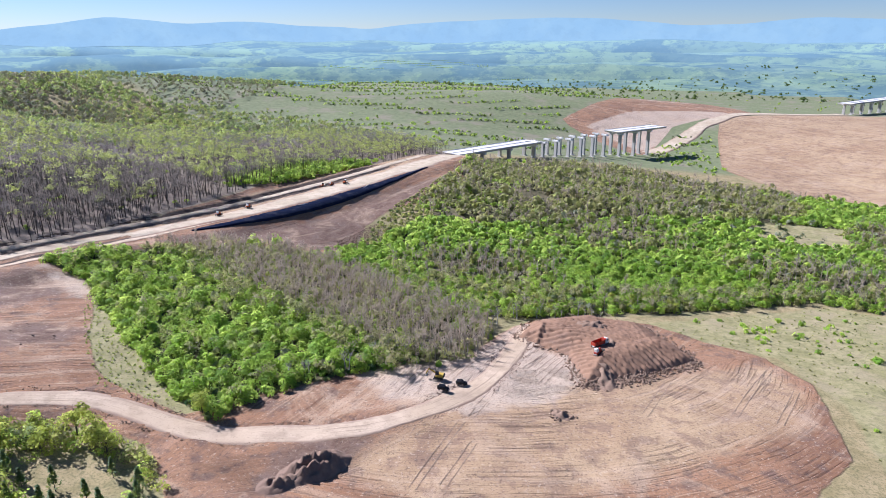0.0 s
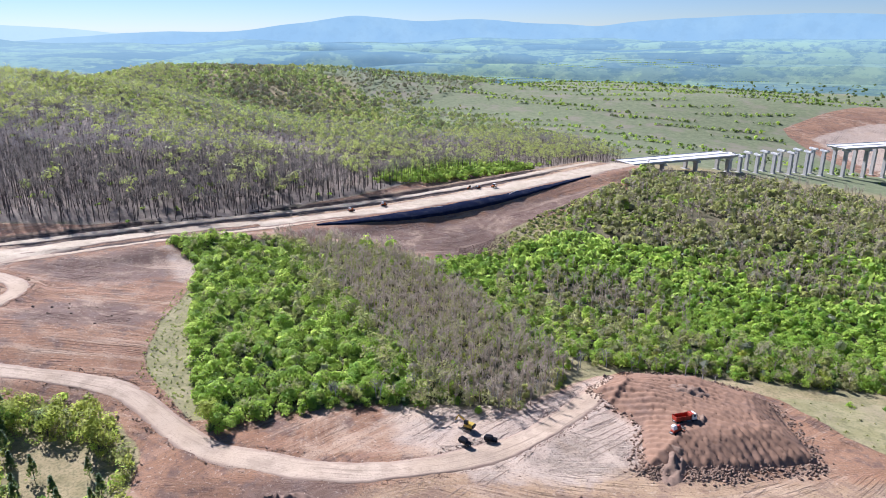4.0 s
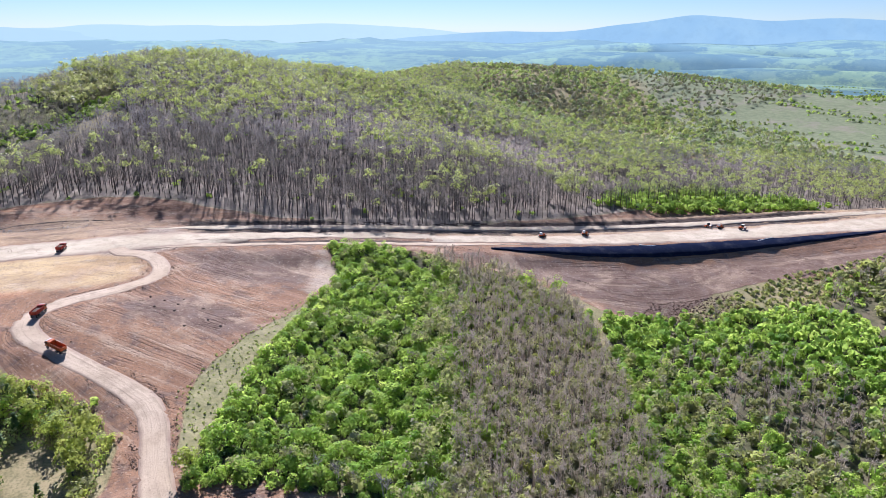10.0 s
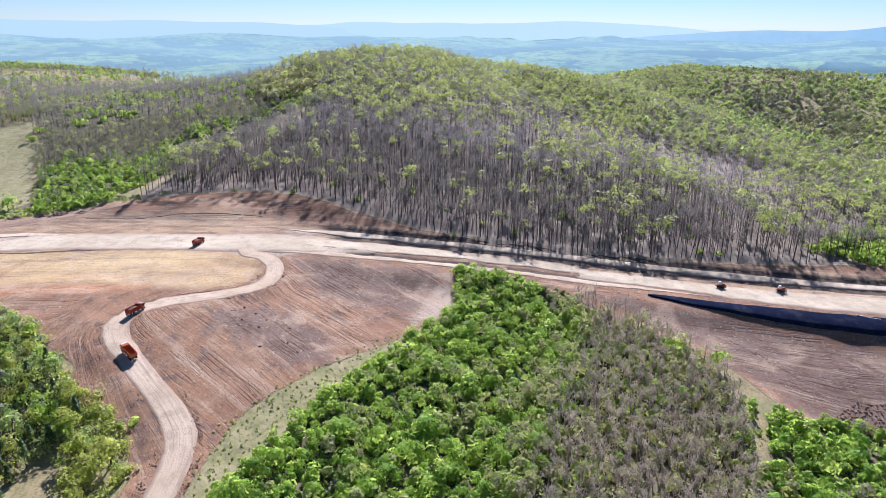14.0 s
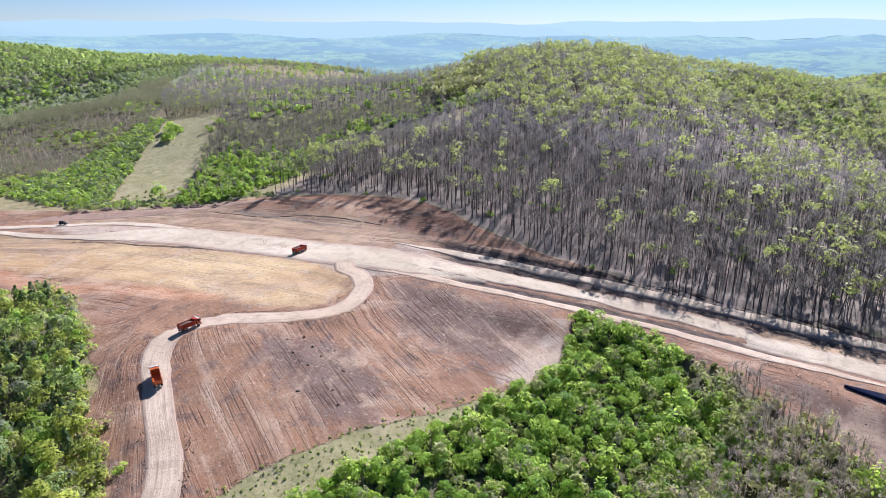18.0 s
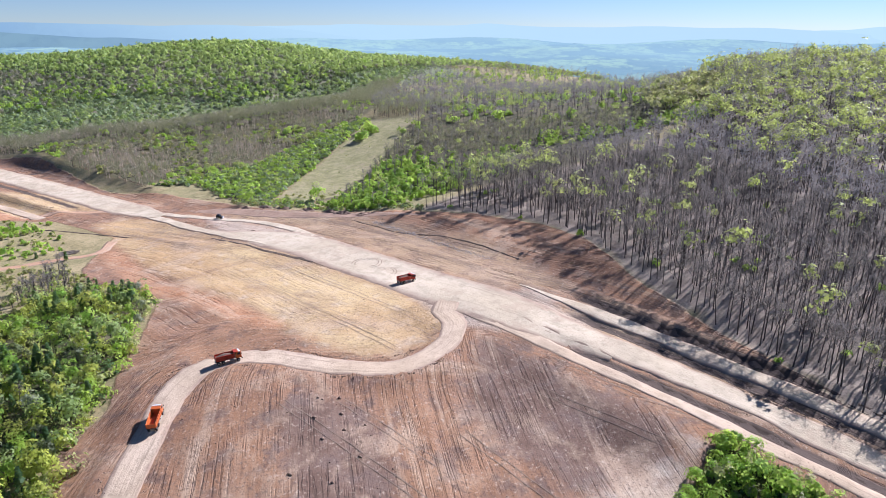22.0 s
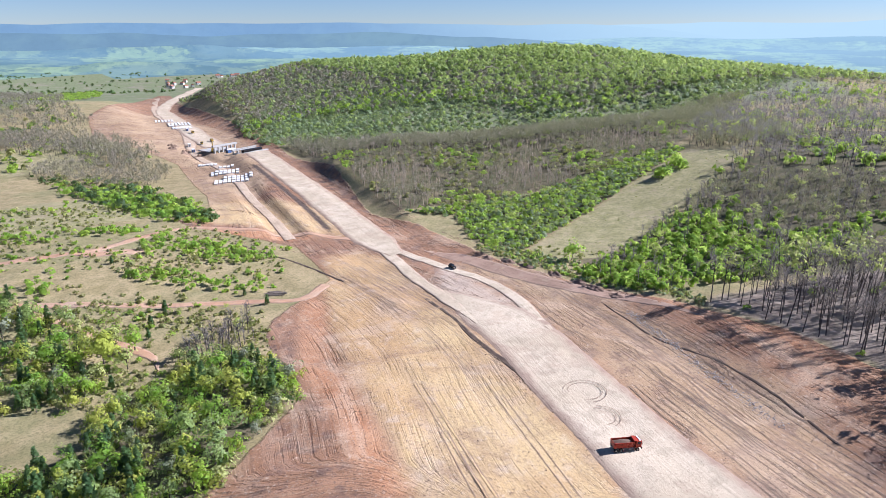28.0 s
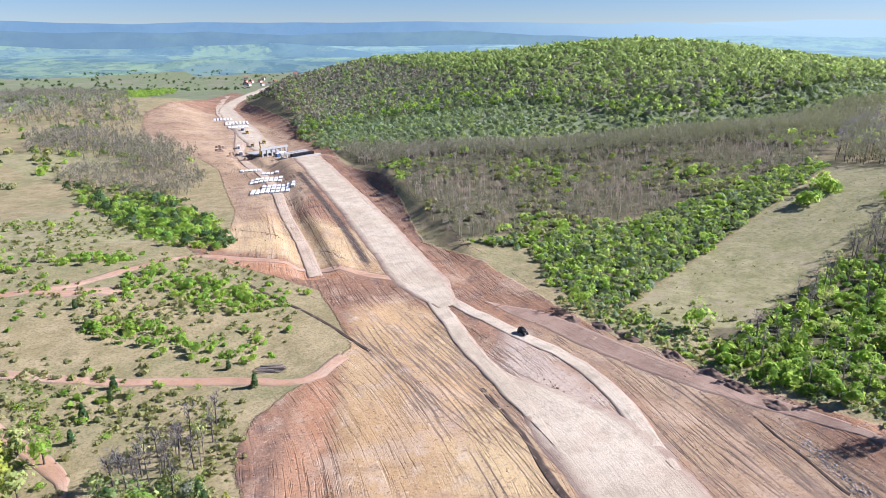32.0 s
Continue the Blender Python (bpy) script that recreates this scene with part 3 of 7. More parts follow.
def ground(x, y):
    """Height of the ground with the earthworks."""
    x, y = np.asarray(x, float), np.asarray(y, float)
    h = swell(x, y)
    near = (np.abs(x + 200) < 700) & (np.abs(y) < 1200)
    xs, ys, hs = x[near], y[near], h[near]
    if xs.size == 0:
        return h
    d, side, s, z = nearest(xs, ys, MOTORWAY)
    north = smooth(230, 270, ys)
    # raised bank of the southern stretch, bench for the rest
    half = 15 + 9 * north + 5 * smooth(60, 120, ys) * (1 - north)
    hs = hs + (z - hs) * (1 - smooth(half, half + 16, d)) * (1 - smooth(640, 665, ys)) * smooth(-262, -248, ys)
    cut = (side > 0) * smooth(30, 56, d) * smooth(105, 165, ys) * (1 - smooth(290, 360, ys)) * (1 - smooth(75, 190, d))
    hs = hs + 3.4 * cut
    off = d * side
    relief = -1.5 * np.exp(-((off - 10.0) / 2.4) ** 2) - 1.1 * np.exp(-((off + 9.4) / 2.0) ** 2) * (1 - smooth(340, 370, ys)) + 1.3 * np.exp(-((off - 27.0) / 2.8) ** 2) - 1.0 * np.exp(-((off - 22.5) / 2.2) ** 2)
    hs = hs + relief * smooth(236, 262, ys) * (1 - smooth(560, 610, ys))
    south = smooth(-215, -190, ys) * (1 - smooth(-10, 20, ys))
    hs = hs + south * 2.0 * smooth(20, 30, d) * (1 - smooth(45, 70, d)) * (side > 0)
    for line, w in ((HAUL, 5.5), (VALLEY_ROAD, 4.5), (BED_FAR, 14.0)):
        d2, _, s2, z2 = nearest(xs, ys, line)
        keep = 1 - smooth(w, w + (6 if w < 14 else 60), d2)
        hs = hs + (z2 - hs) * keep
        if line is HAUL:
            hs = hs + 0.7 * np.exp(-((d2 - 6.6) / 0.9) ** 2) * smooth(12, 30, s2)
    # spoil heap and its tongues
    hp = inside(xs, ys, HEAP)
    hs = hs + 5.0 * smooth(-4, 14, hp)
    # ravine head below the embankment
    hs = hs - 5.5 * np.exp(-((xs + 46) / 30) ** 2 - ((ys - 392) / 34) ** 2)
    h[near] = hs
    bumps = 0.25 * np.sin(x * 0.31 + np.cos(y * 0.17) * 2) * np.sin(y * 0.27 + 1.0)
    return h + bumps * near


def ground_at(x, y):
    return float(ground(np.array([x]), np.array([y]))[0])


HEAP = [(29, 238), (41, 260), (62, 269), (86, 261), (95, 225), (74, 210), (48, 199), (46, 222)]
EARTH = [(10, 694), (24, 640), (18, 570), (16, 538), (-10, 482), (-36, 458), (-51, 421), (-55, 376), (-64, 360), (-92, 359), (-119, 348), (-150, 332), (-178, 304), (-186, 294), (-170, 287), (-160, 281), (-149, 262), (-138, 242), (-129, 221), (-115, 197), (-106, 188), (-92, 180), (-78, 172), (-58, 187), (-32, 203), (-5, 213), (9, 218), (19, 238), (38, 262), (62, 271), (90, 268), (108, 248), (124, 236), (131, 208), (124, 186), (116, 160), (96, 143), (60, 100), (0, 90),
         (-58, 105), (-69, 138), (-80, 156), (-96, 164), (-114, 162), (-134, 147)]
EARTH += [(-148, 149), (-162, 140), (-177, 134), (-190, 127), (-203, 120), (-211, 107), (-214, 95), (-218, 78), (-226, 66), (-240, 58), (-253, 54), (-266, 45), (-279, 0), (-256, -60), (-256, -84), (-283.7, -98.2), (-300.3, -136.4), (-338.9, -269.2), (-341.1, -343), (-330, -440), (-366, -570), (-440, -700), (-560, -930), (-640, -1060), (-660, -1050),
          (-600, -880), (-530, -680), (-500, -560), (-476.1, -431.8), (-431.7, -273.3), (-412, -223), (-392, -130), (-370, -80), (-346, -30), (-346, 11.4), (-338, 51), (-331, 84), (-331, 114), (-331.5, 140), (-331.5, 158), (-332, 172), *FOREST_EDGE[3:]]
EARTHS = [EARTH, [(389, 944), (440, 1070), (620, 1140), (900, 1180), (960, 800), (620, 600), (373, 549), (324, 605), (317, 744)], [(250, 830), (180, 1030), (300, 1200), (400, 1420), (530, 1360), (520, 1130), (346, 1010)], [(-205, 700), (-255, 745), (-345, 815), (-300, 815), (-240, 772), (-190, 730)]]
TAN = [[(500, 640), (420, 600), (380, 580), (420, 700), (600, 800), (960, 900), (960, 700)], [(-205, 700), (-255, 745), (-345, 815), (-300, 815), (-240, 772), (-190, 730)], [(-304, 44), (-283, 93), (-264, 136), (-247, 172), (-237, 193), (-227, 213), (-219, 216), (-204, 213), (-193, 207), (-190, 194), (-201, 161), (-214, 133), (-226, 108), (-237, 87), (-248, 70), (-260, 50), (-280, 22), (-300, 18)],
       [(-262, -70), (-300, -20), (-318, 12), (-338, -30), (-320, -120), (-350, -230), (-330, -240), (-297.6, -125)]]
BUFF = [[(-284, -104), (-300, -140), (-339, -270), (-341, -345), (-332, -440), (-366, -560), (-440, -690), (-478, -600), (-450, -400), (-412, -260), (-372, -180), (-330, -120)],
        [(-316, 60), (-334, 96), (-322, 150), (-304, 204), (-262, 250), (-250, 226), (-270, 180), (-292, 136), (-308, 112)],
        [(-30, 150), (-10, 172), (20, 196), (36, 225), (44, 200), (74.6, 208.1), (122, 226.3), (123.6, 198.8), (108.9, 175.6), (70, 156), (30, 138), (0, 130)],
        [(-235.1, 239.2), (-178.8, 339), (-120, 430), (-60, 520), (0, 650), (-40, 640), (-149.4, 443.9), (-232.3, 308.5), (-257.6, 259)]]
BUFF.append(EARTHS[1])
DARK = [[(-172, 196), (-158, 188), (-138, 204), (-128, 222), (-146, 228), (-164, 216)], [(-157, 336), (-99.1, 361.8), (-51.4, 367.6), (-40, 445), (14, 560), (-6, 556), (-52, 482), (-84, 420), (-120, 380)], [(-215, 226), (-190, 284), (-172, 282), (-160, 262), (-176, 232)],
        [(-346.4, 62.5), (-332.8, 121.4), (-342.3, 131.5), (-359.7, 61.5)], [(-410, -223), (-373, -107.2), (-346, -30), (-358.8, -56), (-386.8, -142.5)], [(-52, 132), (-24, 150), (-16, 170), (-44, 160)]]
RED = [[(-341, 134), (-329, 154), (-322, 184), (-312, 208), (-318, 222), (-331, 196), (-335, 164)], [(-250, 56), (-238, 66), (-225, 86), (-213, 108), (-206, 130), (-198, 150), (-193, 168), (-199, 171), (-207, 152), (-214, 134), (-222, 111), (-233, 89), (-248, 68)], [(-256, -60), (-300, -18), (-290, -6), (-250.5, -41.1)]]
PALE = [[(262, 870), (215, 1010), (300, 1090), (440, 1120), (500, 1130), (380, 1020)], [(380, 1330), (400, 1400), (500, 1330), (500, 1290)], [(-236.1, 196.2), (-256.7, 239.3), (-229.6, 260), (-217.2, 229.2), (-219.9, 213.6)], [(-20, 186), (10, 178), (34, 186), (52, 206), (46, 236), (34, 256), (10, 224), (-30, 206)], [(-316, 60), (-298.6, 120.7), (-276.8, 161), (-292, 80)],
        [(-147.2, 266.3), (-163.3, 286.3), (-183.7, 288.7), (-157.1, 260.4)]]
MEADOW = [[(-551, 93), (-556, 51), (-466, 59), (-378, 72), (-350, 79), (-346, 98), (-364, 110), (-430, 104), (-463, 101), (-496, 97)], [(-162, 288), (-141, 256), (-112, 220), (-76, 182), (-74, 168), (-90, 176), (-110, 186), (-120, 202), (-132, 222), (-142, 242), (-154, 266)],
          [(80.7, 265.7), (105.9, 249.6), (130.1, 232.2), (133.5, 192.2), (122, 156), (260, 120), (320, 220), (210, 286), (186, 300)], [(-215, -200), (-262, -180), (-262, -92), (-190, -95), (-150, -170)], [(-300, -310), (-310, -420), (-210, -420), (-230, -310)]]
GLADES = [[(236, 474), (262, 470), (290, 455), (262, 408), (238, 410), (216, 424), (212, 446)]]
MEADOW += GLADES
WOODS = [[*FOREST_EDGE[2:], (-60, 800), (-260, 720), (-420, 700), (-700, 900), (-900, 600), (-760, 300), (-540, 320), (-470, 300), (-400, 200)],
         [(-150, 332), (-119, 348), (-84, 350), (-68, 336), (-34, 306), (-4, 278), (18, 250), (9, 218), (-10, 212), (-30, 230), (-59, 260), (-90, 288), (-122, 325)]]
SCRUB = [[(-186, 294), (-178, 305), (-152, 331), (-122, 325), (-90, 288), (-59, 260), (-30, 230), (-10, 212), (-32, 203), (-58, 187), (-68, 171), (-84, 185), (-97, 200), (-126, 236), (-141, 256), (-158, 281), (-170, 288)],
         [(-68.1, 351), (-47.6, 398.8), (-9, 437), (13, 578), (25, 629), (174, 685), (314, 586), (368, 535), (400, 480), (257, 350), (209, 290), (186, 306), (80.5, 278.1), (38, 264), (7.6, 266.4), (-29.1, 308.1)],
         [(-210, 100), (-203, 117), (-160, 139), (-134, 146), (-114, 144), (-106, 132), (-110, 92), (-158, 94), (-182, 80)], [(-355.6, 94.2), (-371.5, 109.1), (-466.7, 109.1), (-644.9, 78.7), (-700, 240), (-520, 300), (-440, 250), (-364.6, 168.3), (-345.1, 131.9)],
         [(-428, -266), (-396, -128), (-352, -14), (-391, 3), (-470, 23), (-560, 36), (-660, 20), (-810, -16), (-640, -80), (-520, -166)]]


def union(x, y, polys):
    return np.max([inside(x, y, p) for p in polys], axis=0)


def axis(fine0, fine1, step, end0, end1, grow=1.075):
    """Grid lines: even between fine0 and fine1, then ever wider."""
    mid = list(np.arange(fine0, fine1 + 0.1, step))
    s = step
    while mid[-1] < end1:
        s = min(s * grow, 130)
        mid.append(mid[-1] + s)
    s = step
    low = [fine0]
    while low[-1] > end0:
        s = min(s * grow, 130)
        low.append(low[-1] - s)
    return np.array(low[:0:-1] + mid)


def add_attr(me, name, values):
    a = me.attributes.new(name, "FLOAT", "POINT")
    a.data.foreach_set("value", np.asarray(values, np.float32).ravel())


def mesh_from(name, verts, faces, mats, smooth_faces=False):
    """A mesh from arrays: verts n x 3, faces m x 3 or m x 4."""
    me = bpy.data.meshes.new(name)
    verts, faces = np.asarray(verts, np.float32), np.asarray(faces, np.int32)
    k = faces.shape[1]
    me.vertices.add(len(verts))
    me.vertices.foreach_set("co", verts.ravel())
    me.loops.add(faces.size)
    me.loops.foreach_set("vertex_index", faces.ravel())
    me.polygons.add(len(faces))
    me.polygons.foreach_set("loop_start", np.arange(0, faces.size, k, dtype=np.int32))
    me.polygons.foreach_set("loop_total", np.full(len(faces), k, np.int32))
    if smooth_faces:
        me.polygons.foreach_set("use_smooth", np.ones(len(faces), bool))
    for m in mats if isinstance(mats, (list, tuple)) else [mats]:
        me.materials.append(m)
    me.update(calc_edges=True)
    return me


def build_ground():
    gx, gy = axis(-410, 140, 2.8, -4700, 4700), axis(-270, 640, 2.8, -4700, 4700)
    X, Y = np.meshgrid(gx, gy)
    x, y = X.ravel(), Y.ravel()
    z = ground(x, y)
    n, m = len(gx), len(gy)
    i = (np.arange(m - 1)[:, None] * n + np.arange(n - 1)[None]).ravel()
    quads = np.column_stack([i, i + 1, i + n + 1, i + n])
    cx, cy = x[i], y[i]
    far = np.hypot(cx + 150, (cy - 250) * np.where(cy > 250, 1.45, 1.0)) > 2450
    out = np.hypot(cx, cy) > 4700
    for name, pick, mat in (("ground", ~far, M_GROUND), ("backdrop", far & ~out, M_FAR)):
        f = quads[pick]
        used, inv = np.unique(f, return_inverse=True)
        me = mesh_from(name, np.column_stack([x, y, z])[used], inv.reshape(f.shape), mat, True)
        ob = new(name, me)
        xs, ys = x[used], y[used]
        if name == "ground":
            zones = {"z_earth": EARTHS, "z_tan": TAN, "z_buff": BUFF, "z_dark": DARK, "z_red": RED, "z_pale": PALE, "z_meadow": MEADOW, "z_lush": [LUSH, LUSH_SOUTH, HILL_FLOOR], "z_litter": WOODS, "z_scrub": [*SCRUB, WOODS[1], HEDGE]}
            for key, polys in zones.items():
                d = union(xs, ys, polys)
                if key in ("z_tan", "z_buff", "z_pale"):
                    d = np.minimum(d, -inside(xs, ys, HEAP))
                add_attr(me, key, np.clip(d, -40, 40))
            d, side, s, _ = nearest(xs, ys, MOTORWAY)
            off = d * side
            slope = smooth(-30, 0, inside(xs, ys, SLOPE))
            fan = smooth(-12, 6, inside(xs, ys, FORE))
            rut = off * (1 - slope) + slope * (xs * 0.42 - ys * 0.9)
            add_attr(me, "rut", rut * (1 - fan) + fan * np.hypot(xs - 10, ys - 290))
            add_attr(me, "along", s * (1 - slope) + slope * (xs * 0.9 + ys * 0.42) * 1.0)
            win = smooth(240, 262, ys) * (1 - smooth(560, 600, ys))
            trench = np.exp(-((off - 10.0) / 2.2) ** 2) + np.exp(-((off + 9.4) / 1.9) ** 2) * (1 - smooth(340, 370, ys)) + 0.9 * np.exp(-((off - 23.0) / 2.6) ** 2)
            foot = 0.8 * np.exp(-((d - 14.5) / 2.2) ** 2) * (side < 0) * smooth(-215, -195, ys) * (1 - smooth(-30, 0, ys))
            add_attr(me, "ditch", trench * win + foot)
            tagged(ob, "rolling grassland and bare worked earth of a motorway construction site", "ground", kind="structure")
        else:
            tagged(ob, "hazy far farmland and woods stretching to the horizon", "backdrop", kind="structure")


LUSH_SOUTH = [(-240, -620), (-420, -760), (-900, -1000), (-1500, -1500), (-1000, -2600), (800, -2600), (600, -900), (0, -640)]
LUSH = [(-300, 770), (60, 720), (420, 700), (900, 600), (3000, 900), (3000, 3000), (-3000, 3000), (-1600, 1000), (-500, 1100), (-330, 900)]
HEDGE = [(-352, -6), (-372, 12), (-346, 50), (-350, 76), (-378, 70), (-466, 57), (-554, 49), (-560, 38), (-520, 32), (-425.6, 18), (-391, 4)]
HILL_FLOOR = [(-432, -261), (-520, -170), (-640, -80), (-760, -20), (-910, 58), (-1300, -300), (-700, -900)]
FORE = [(-30, 150), (-10, 172), (20, 192), (40, 200), (132.5, 245.1), (160, 160), (100, 60), (-60, 60), (-62, 140)]
SLOPE = [(-216, 224), (-188, 210), (-178, 172), (-162, 164), (-105, 180), (-88, 184), (-141, 257), (-160, 284), (-188, 294)]
build_ground()


def ribbon(name, line, width, mat, label, lift=0.12, across=7, crown=0.05, rag=0.10, category="road"):
    """A road surface laid on the ground along a line, with ragged edges that dip under it."""
    p = line[:, :2]
    t = np.gradient(p, axis=0)
    t /= np.linalg.norm(t, axis=1)[:, None]
    nrm = np.column_stack([-t[:, 1], t[:, 0]])
    s = np.concatenate([[0], np.cumsum(np.hypot(*np.diff(p, axis=0).T))])
    w = width(s / s[-1]) if callable(width) else np.full(len(s), width)
    rng = np.random.default_rng(len(name))
    wl, wr = (w / 2 * (1 + rag * np.convolve(rng.normal(size=len(s) + 4), np.ones(5) / 2.2, "valid")) for _ in (0, 1))
    u = np.concatenate([[-1.0], np.linspace(-0.93, 0.93, across), [1.0]])
    across = len(u)
    off = np.where(u[None] < 0, u[None] * wr[:, None], u[None] * wl[:, None])
    x, y = p[:, :1] + nrm[:, :1] * off, p[:, 1:2] + nrm[:, 1:2] * off
    z = ground(x.ravel(), y.ravel()).reshape(x.shape)
    z = z + np.where(np.abs(u) > 0.99, -0.15, lift + crown * (1 - u ** 2))[None]
    n, m = len(s), across
    i = (np.arange(n - 1)[:, None] * m + np.arange(m - 1)[None]).ravel()
    me = mesh_from(name, np.column_stack([x.ravel(), y.ravel(), z.ravel()]), np.column_stack([i, i + m, i + m + 1, i + 1])[:, ::-1], mat, True)
    add_attr(me, "across", off)
    add_attr(me, "along", np.repeat(s, m))
    add_attr(me, "edge", np.repeat((1 - np.abs(u))[None], n, 0) * 2)
    return tagged(new(name, me), label, category, kind="structure")


def shifted(line, off):
    t = np.gradient(line[:, :2], axis=0)
    t /= np.linalg.norm(t, axis=1)[:, None]
    return np.column_stack([line[:, 0] - t[:, 1] * off, line[:, 1] + t[:, 0] * off])


my = MOTORWAY[:, 1]
ribbon("road", MOTORWAY[(my < 36)], lambda u: 21 - 14 * np.clip((u - 0.92) * 12, 0, 1), M_PALE, "pale graded gravel roadbed of a motorway on its bank", 0.25, 9, rag=0.025)
ribbon("road", curve([(-289, 82), (-288.5, 100), (-284, 122), (-275, 143), (-260, 172), (-248, 198), (-239, 221), (-229, 246), (-220, 268)]), lambda u: 6 + 20 * smooth(0.0, 0.2, u) - 13 * smooth(0.78, 1.0, u), M_PALE, "broad white gravel roadbed with looping tyre marks", 0.16, 11, rag=0.02)
ribbon("road", shifted(MOTORWAY, 16.3)[my > 222], lambda u: 8.0 * np.clip(u * 14, 0.05, 1), M_PALE, "pale earth lane beside the forest cut", 0.15)
ribbon("road", np.vstack([MOTORWAY[(my > 240) & (my < 350), :2], shifted(MOTORWAY, -5)[(my >= 350) & (my < 400)], shifted(MOTORWAY, -7)[my >= 400]]), lambda u: 11 + 12 * np.clip((u - 0.28) * 3, 0, 1), M_PALE, "pale graded motorway lane between drainage trenches", 0.18, 9)
ribbon("road", shifted(MOTORWAY, -14.2)[(my > 208) & (my < 400)], lambda u: 6.0 * np.clip(np.minimum(u * 8, (1 - u) * 4), 0.05, 1), M_HAUL, "narrow pale track along the motorway trench", 0.1)
ribbon("road", curve([(-317, 8), (-307.5, 31), (-296.5, 59), (-289.5, 80), (-283, 100), (-276, 117)]), lambda u: 6.5 * np.clip(np.minimum(u * 8, (1 - u) * 4) + 0.15, 0, 1), M_PALE, "pale truck lane along the edge of the fill", 0.2)
ribbon("road", curve([(-315, 20), (-312.5, 40), (-312, 62), (-311.5, 88), (-306, 107), (-297, 124), (-286, 144)]), lambda u: 5.6 * np.clip(np.minimum(u * 8, (1 - u) * 4) + 0.15, 0, 1), M_PALE, "curving white truck lane beside the fill", 0.12)
ribbon("road", np.vstack([[(-235.3, 210.9)], HAUL[:, :2]]), 8.6, M_HAUL, "winding pale haul road with earth windrows", 0.11, 9)
ribbon("road", VALLEY_ROAD, lambda u: 6 + 5 * np.clip((u - 0.2) * 6, 0, 1), M_HAUL, "dusty site road down into the valley", 0.2)
ribbon("road", BED_FAR, lambda u: 24.0 - 6 * u, M_PALE, "motorway roadbed beyond the bridge site", 0.3, 9)
ribbon("road", curve([(-150, -18), (-182, 6), (-205, 26), (-229, 43), (-245.9, 55.3), (-260.7, 49.4)]), 4.2, M_ORANGE, "orange clay track through rough pasture", 0.1, 5)
ribbon("road", curve([(-150, -60), (-189, -50), (-210, -47), (-231, -55), (-251, -59), (-264, -51), (-297, -18), (-314, 10)]), 5.0, M_ORANGE, "orange dirt track crossing to the motorway", 0.1, 5)
ribbon("road", curve([(-168, 2), (-175, 19), (-180, 36), (-184, 46), (-188, 61), (-185.5, 71.1)]), lambda u: 4.0 * np.clip((1 - u) * 5, 0.1, 1), M_ORANGE, "orange clay track ending in rough pasture", 0.1, 5)
ribbon("road", curve([(-196, -48), (-204, -42), (-212, -38), (-220, -34), (-226, -30)]), lambda u: 9.0 * np.clip(np.minimum(u, 1 - u) * 5, 0.1, 1), M_ORANGE, "bare orange clay clearing beside the track", 0.1, 5)
ribbon("road", curve([(268, 858), (330, 930), (400, 1020), (500, 1110), (620, 1150), (702, 1186)], 10), 26.0, M_PALE, "far motorway roadbed of bare pale earth", 0.6, 9)

ribbon("road", curve([(-322, 40), (-325, 64), (-324.5, 87), (-324.5, 110), (-326, 130), (-327.5, 148), (-327.5, 162), (-326, 176)]), lambda u: 8.5 * np.clip(np.minimum(u * 8, (1 - u) * 2.5), 0.06, 1), M_CLAY, "grey-pink clay track above the cut", 0.06, 9, 0.0, 0.05)
# flat dark strips; the last stands for a raised windrow on the pasture
trench = [(shifted(MOTORWAY, 10.0)[(my > 252) & (my < 590)], 3.4), (shifted(MOTORWAY, -9.4)[(my > 250) & (my < 362)], 2.8), (shifted(MOTORWAY, 23.2)[(my > 246) & (my < 580)], 3.4), (curve([(-281, 86), (-273.5, 108), (-265, 128), (-257.5, 150.2), (-247.2, 173.9), (-238.4, 198.2), (-233, 206)]), 1.6), (curve([(-319.5, 138), (-316, 146), (-311, 157), (-307, 168), (-304.5, 186), (-297, 205), (-284, 226)]), 0.7), (curve([(-256.6, -35.1), (-262, -6), (-267, 24), (-268.5, 51.6)]), 1.2)]
for line, wide in trench:
    ribbon("drainage_trench", line, wide, M_TRENCH, "flat dark strip of earth for the trenches and the pasture windrow", 0.05, 5, 0.0, 0.3, "trench")


def ridge(name, az0, az1, radius, heights, mat, label, seed):
    """A far skyline: a strip of hills that rises from the plain, by compass degrees."""
    rng = np.random.default_rng(seed)
    n = int((az1 - az0) * 2.5)
    az = np.radians(np.linspace(az0, az1, n))
    u = np.linspace(0, 1, n)
    top = np.interp(u, np.linspace(0, 1, len(heights)), heights)
    for k in (5, 9, 17, 31, 63):
        top = top + np.interp(u, np.linspace(0, 1, k * 4), rng.normal(size=k * 4)) * 20 / k ** 0.8
    taper = np.clip(np.minimum(u, 1 - u) * (az1 - az0) / 32, 0, 1)
    top = -140 + (top + 140) * (0.15 + 0.85 * taper * taper * (3 - 2 * taper))
    top = np.convolve(np.pad(top, 2, "edge"), np.ones(5) / 5, "valid")
    rows = []
    for f, r in ((-0.3, radius - 260), (0.35, radius - 170), (0.8, radius - 70), (1.0, radius), (0.2, radius + 90)):
        z = -140 + (top + 140) * f if f < 1 else top
        rows.append(np.column_stack([np.sin(az) * r - 100, np.cos(az) * r + 150, np.broadcast_to(z, az.shape)]))
    V = np.vstack(rows)
    i = (np.arange(4)[:, None] * n + np.arange(n - 1)[None]).ravel()
    me = mesh_from(name, V, np.column_stack([i, i + 1, i + n + 1, i + n]), mat, True)
    tagged(new(name, me), label, "hills", kind="structure")


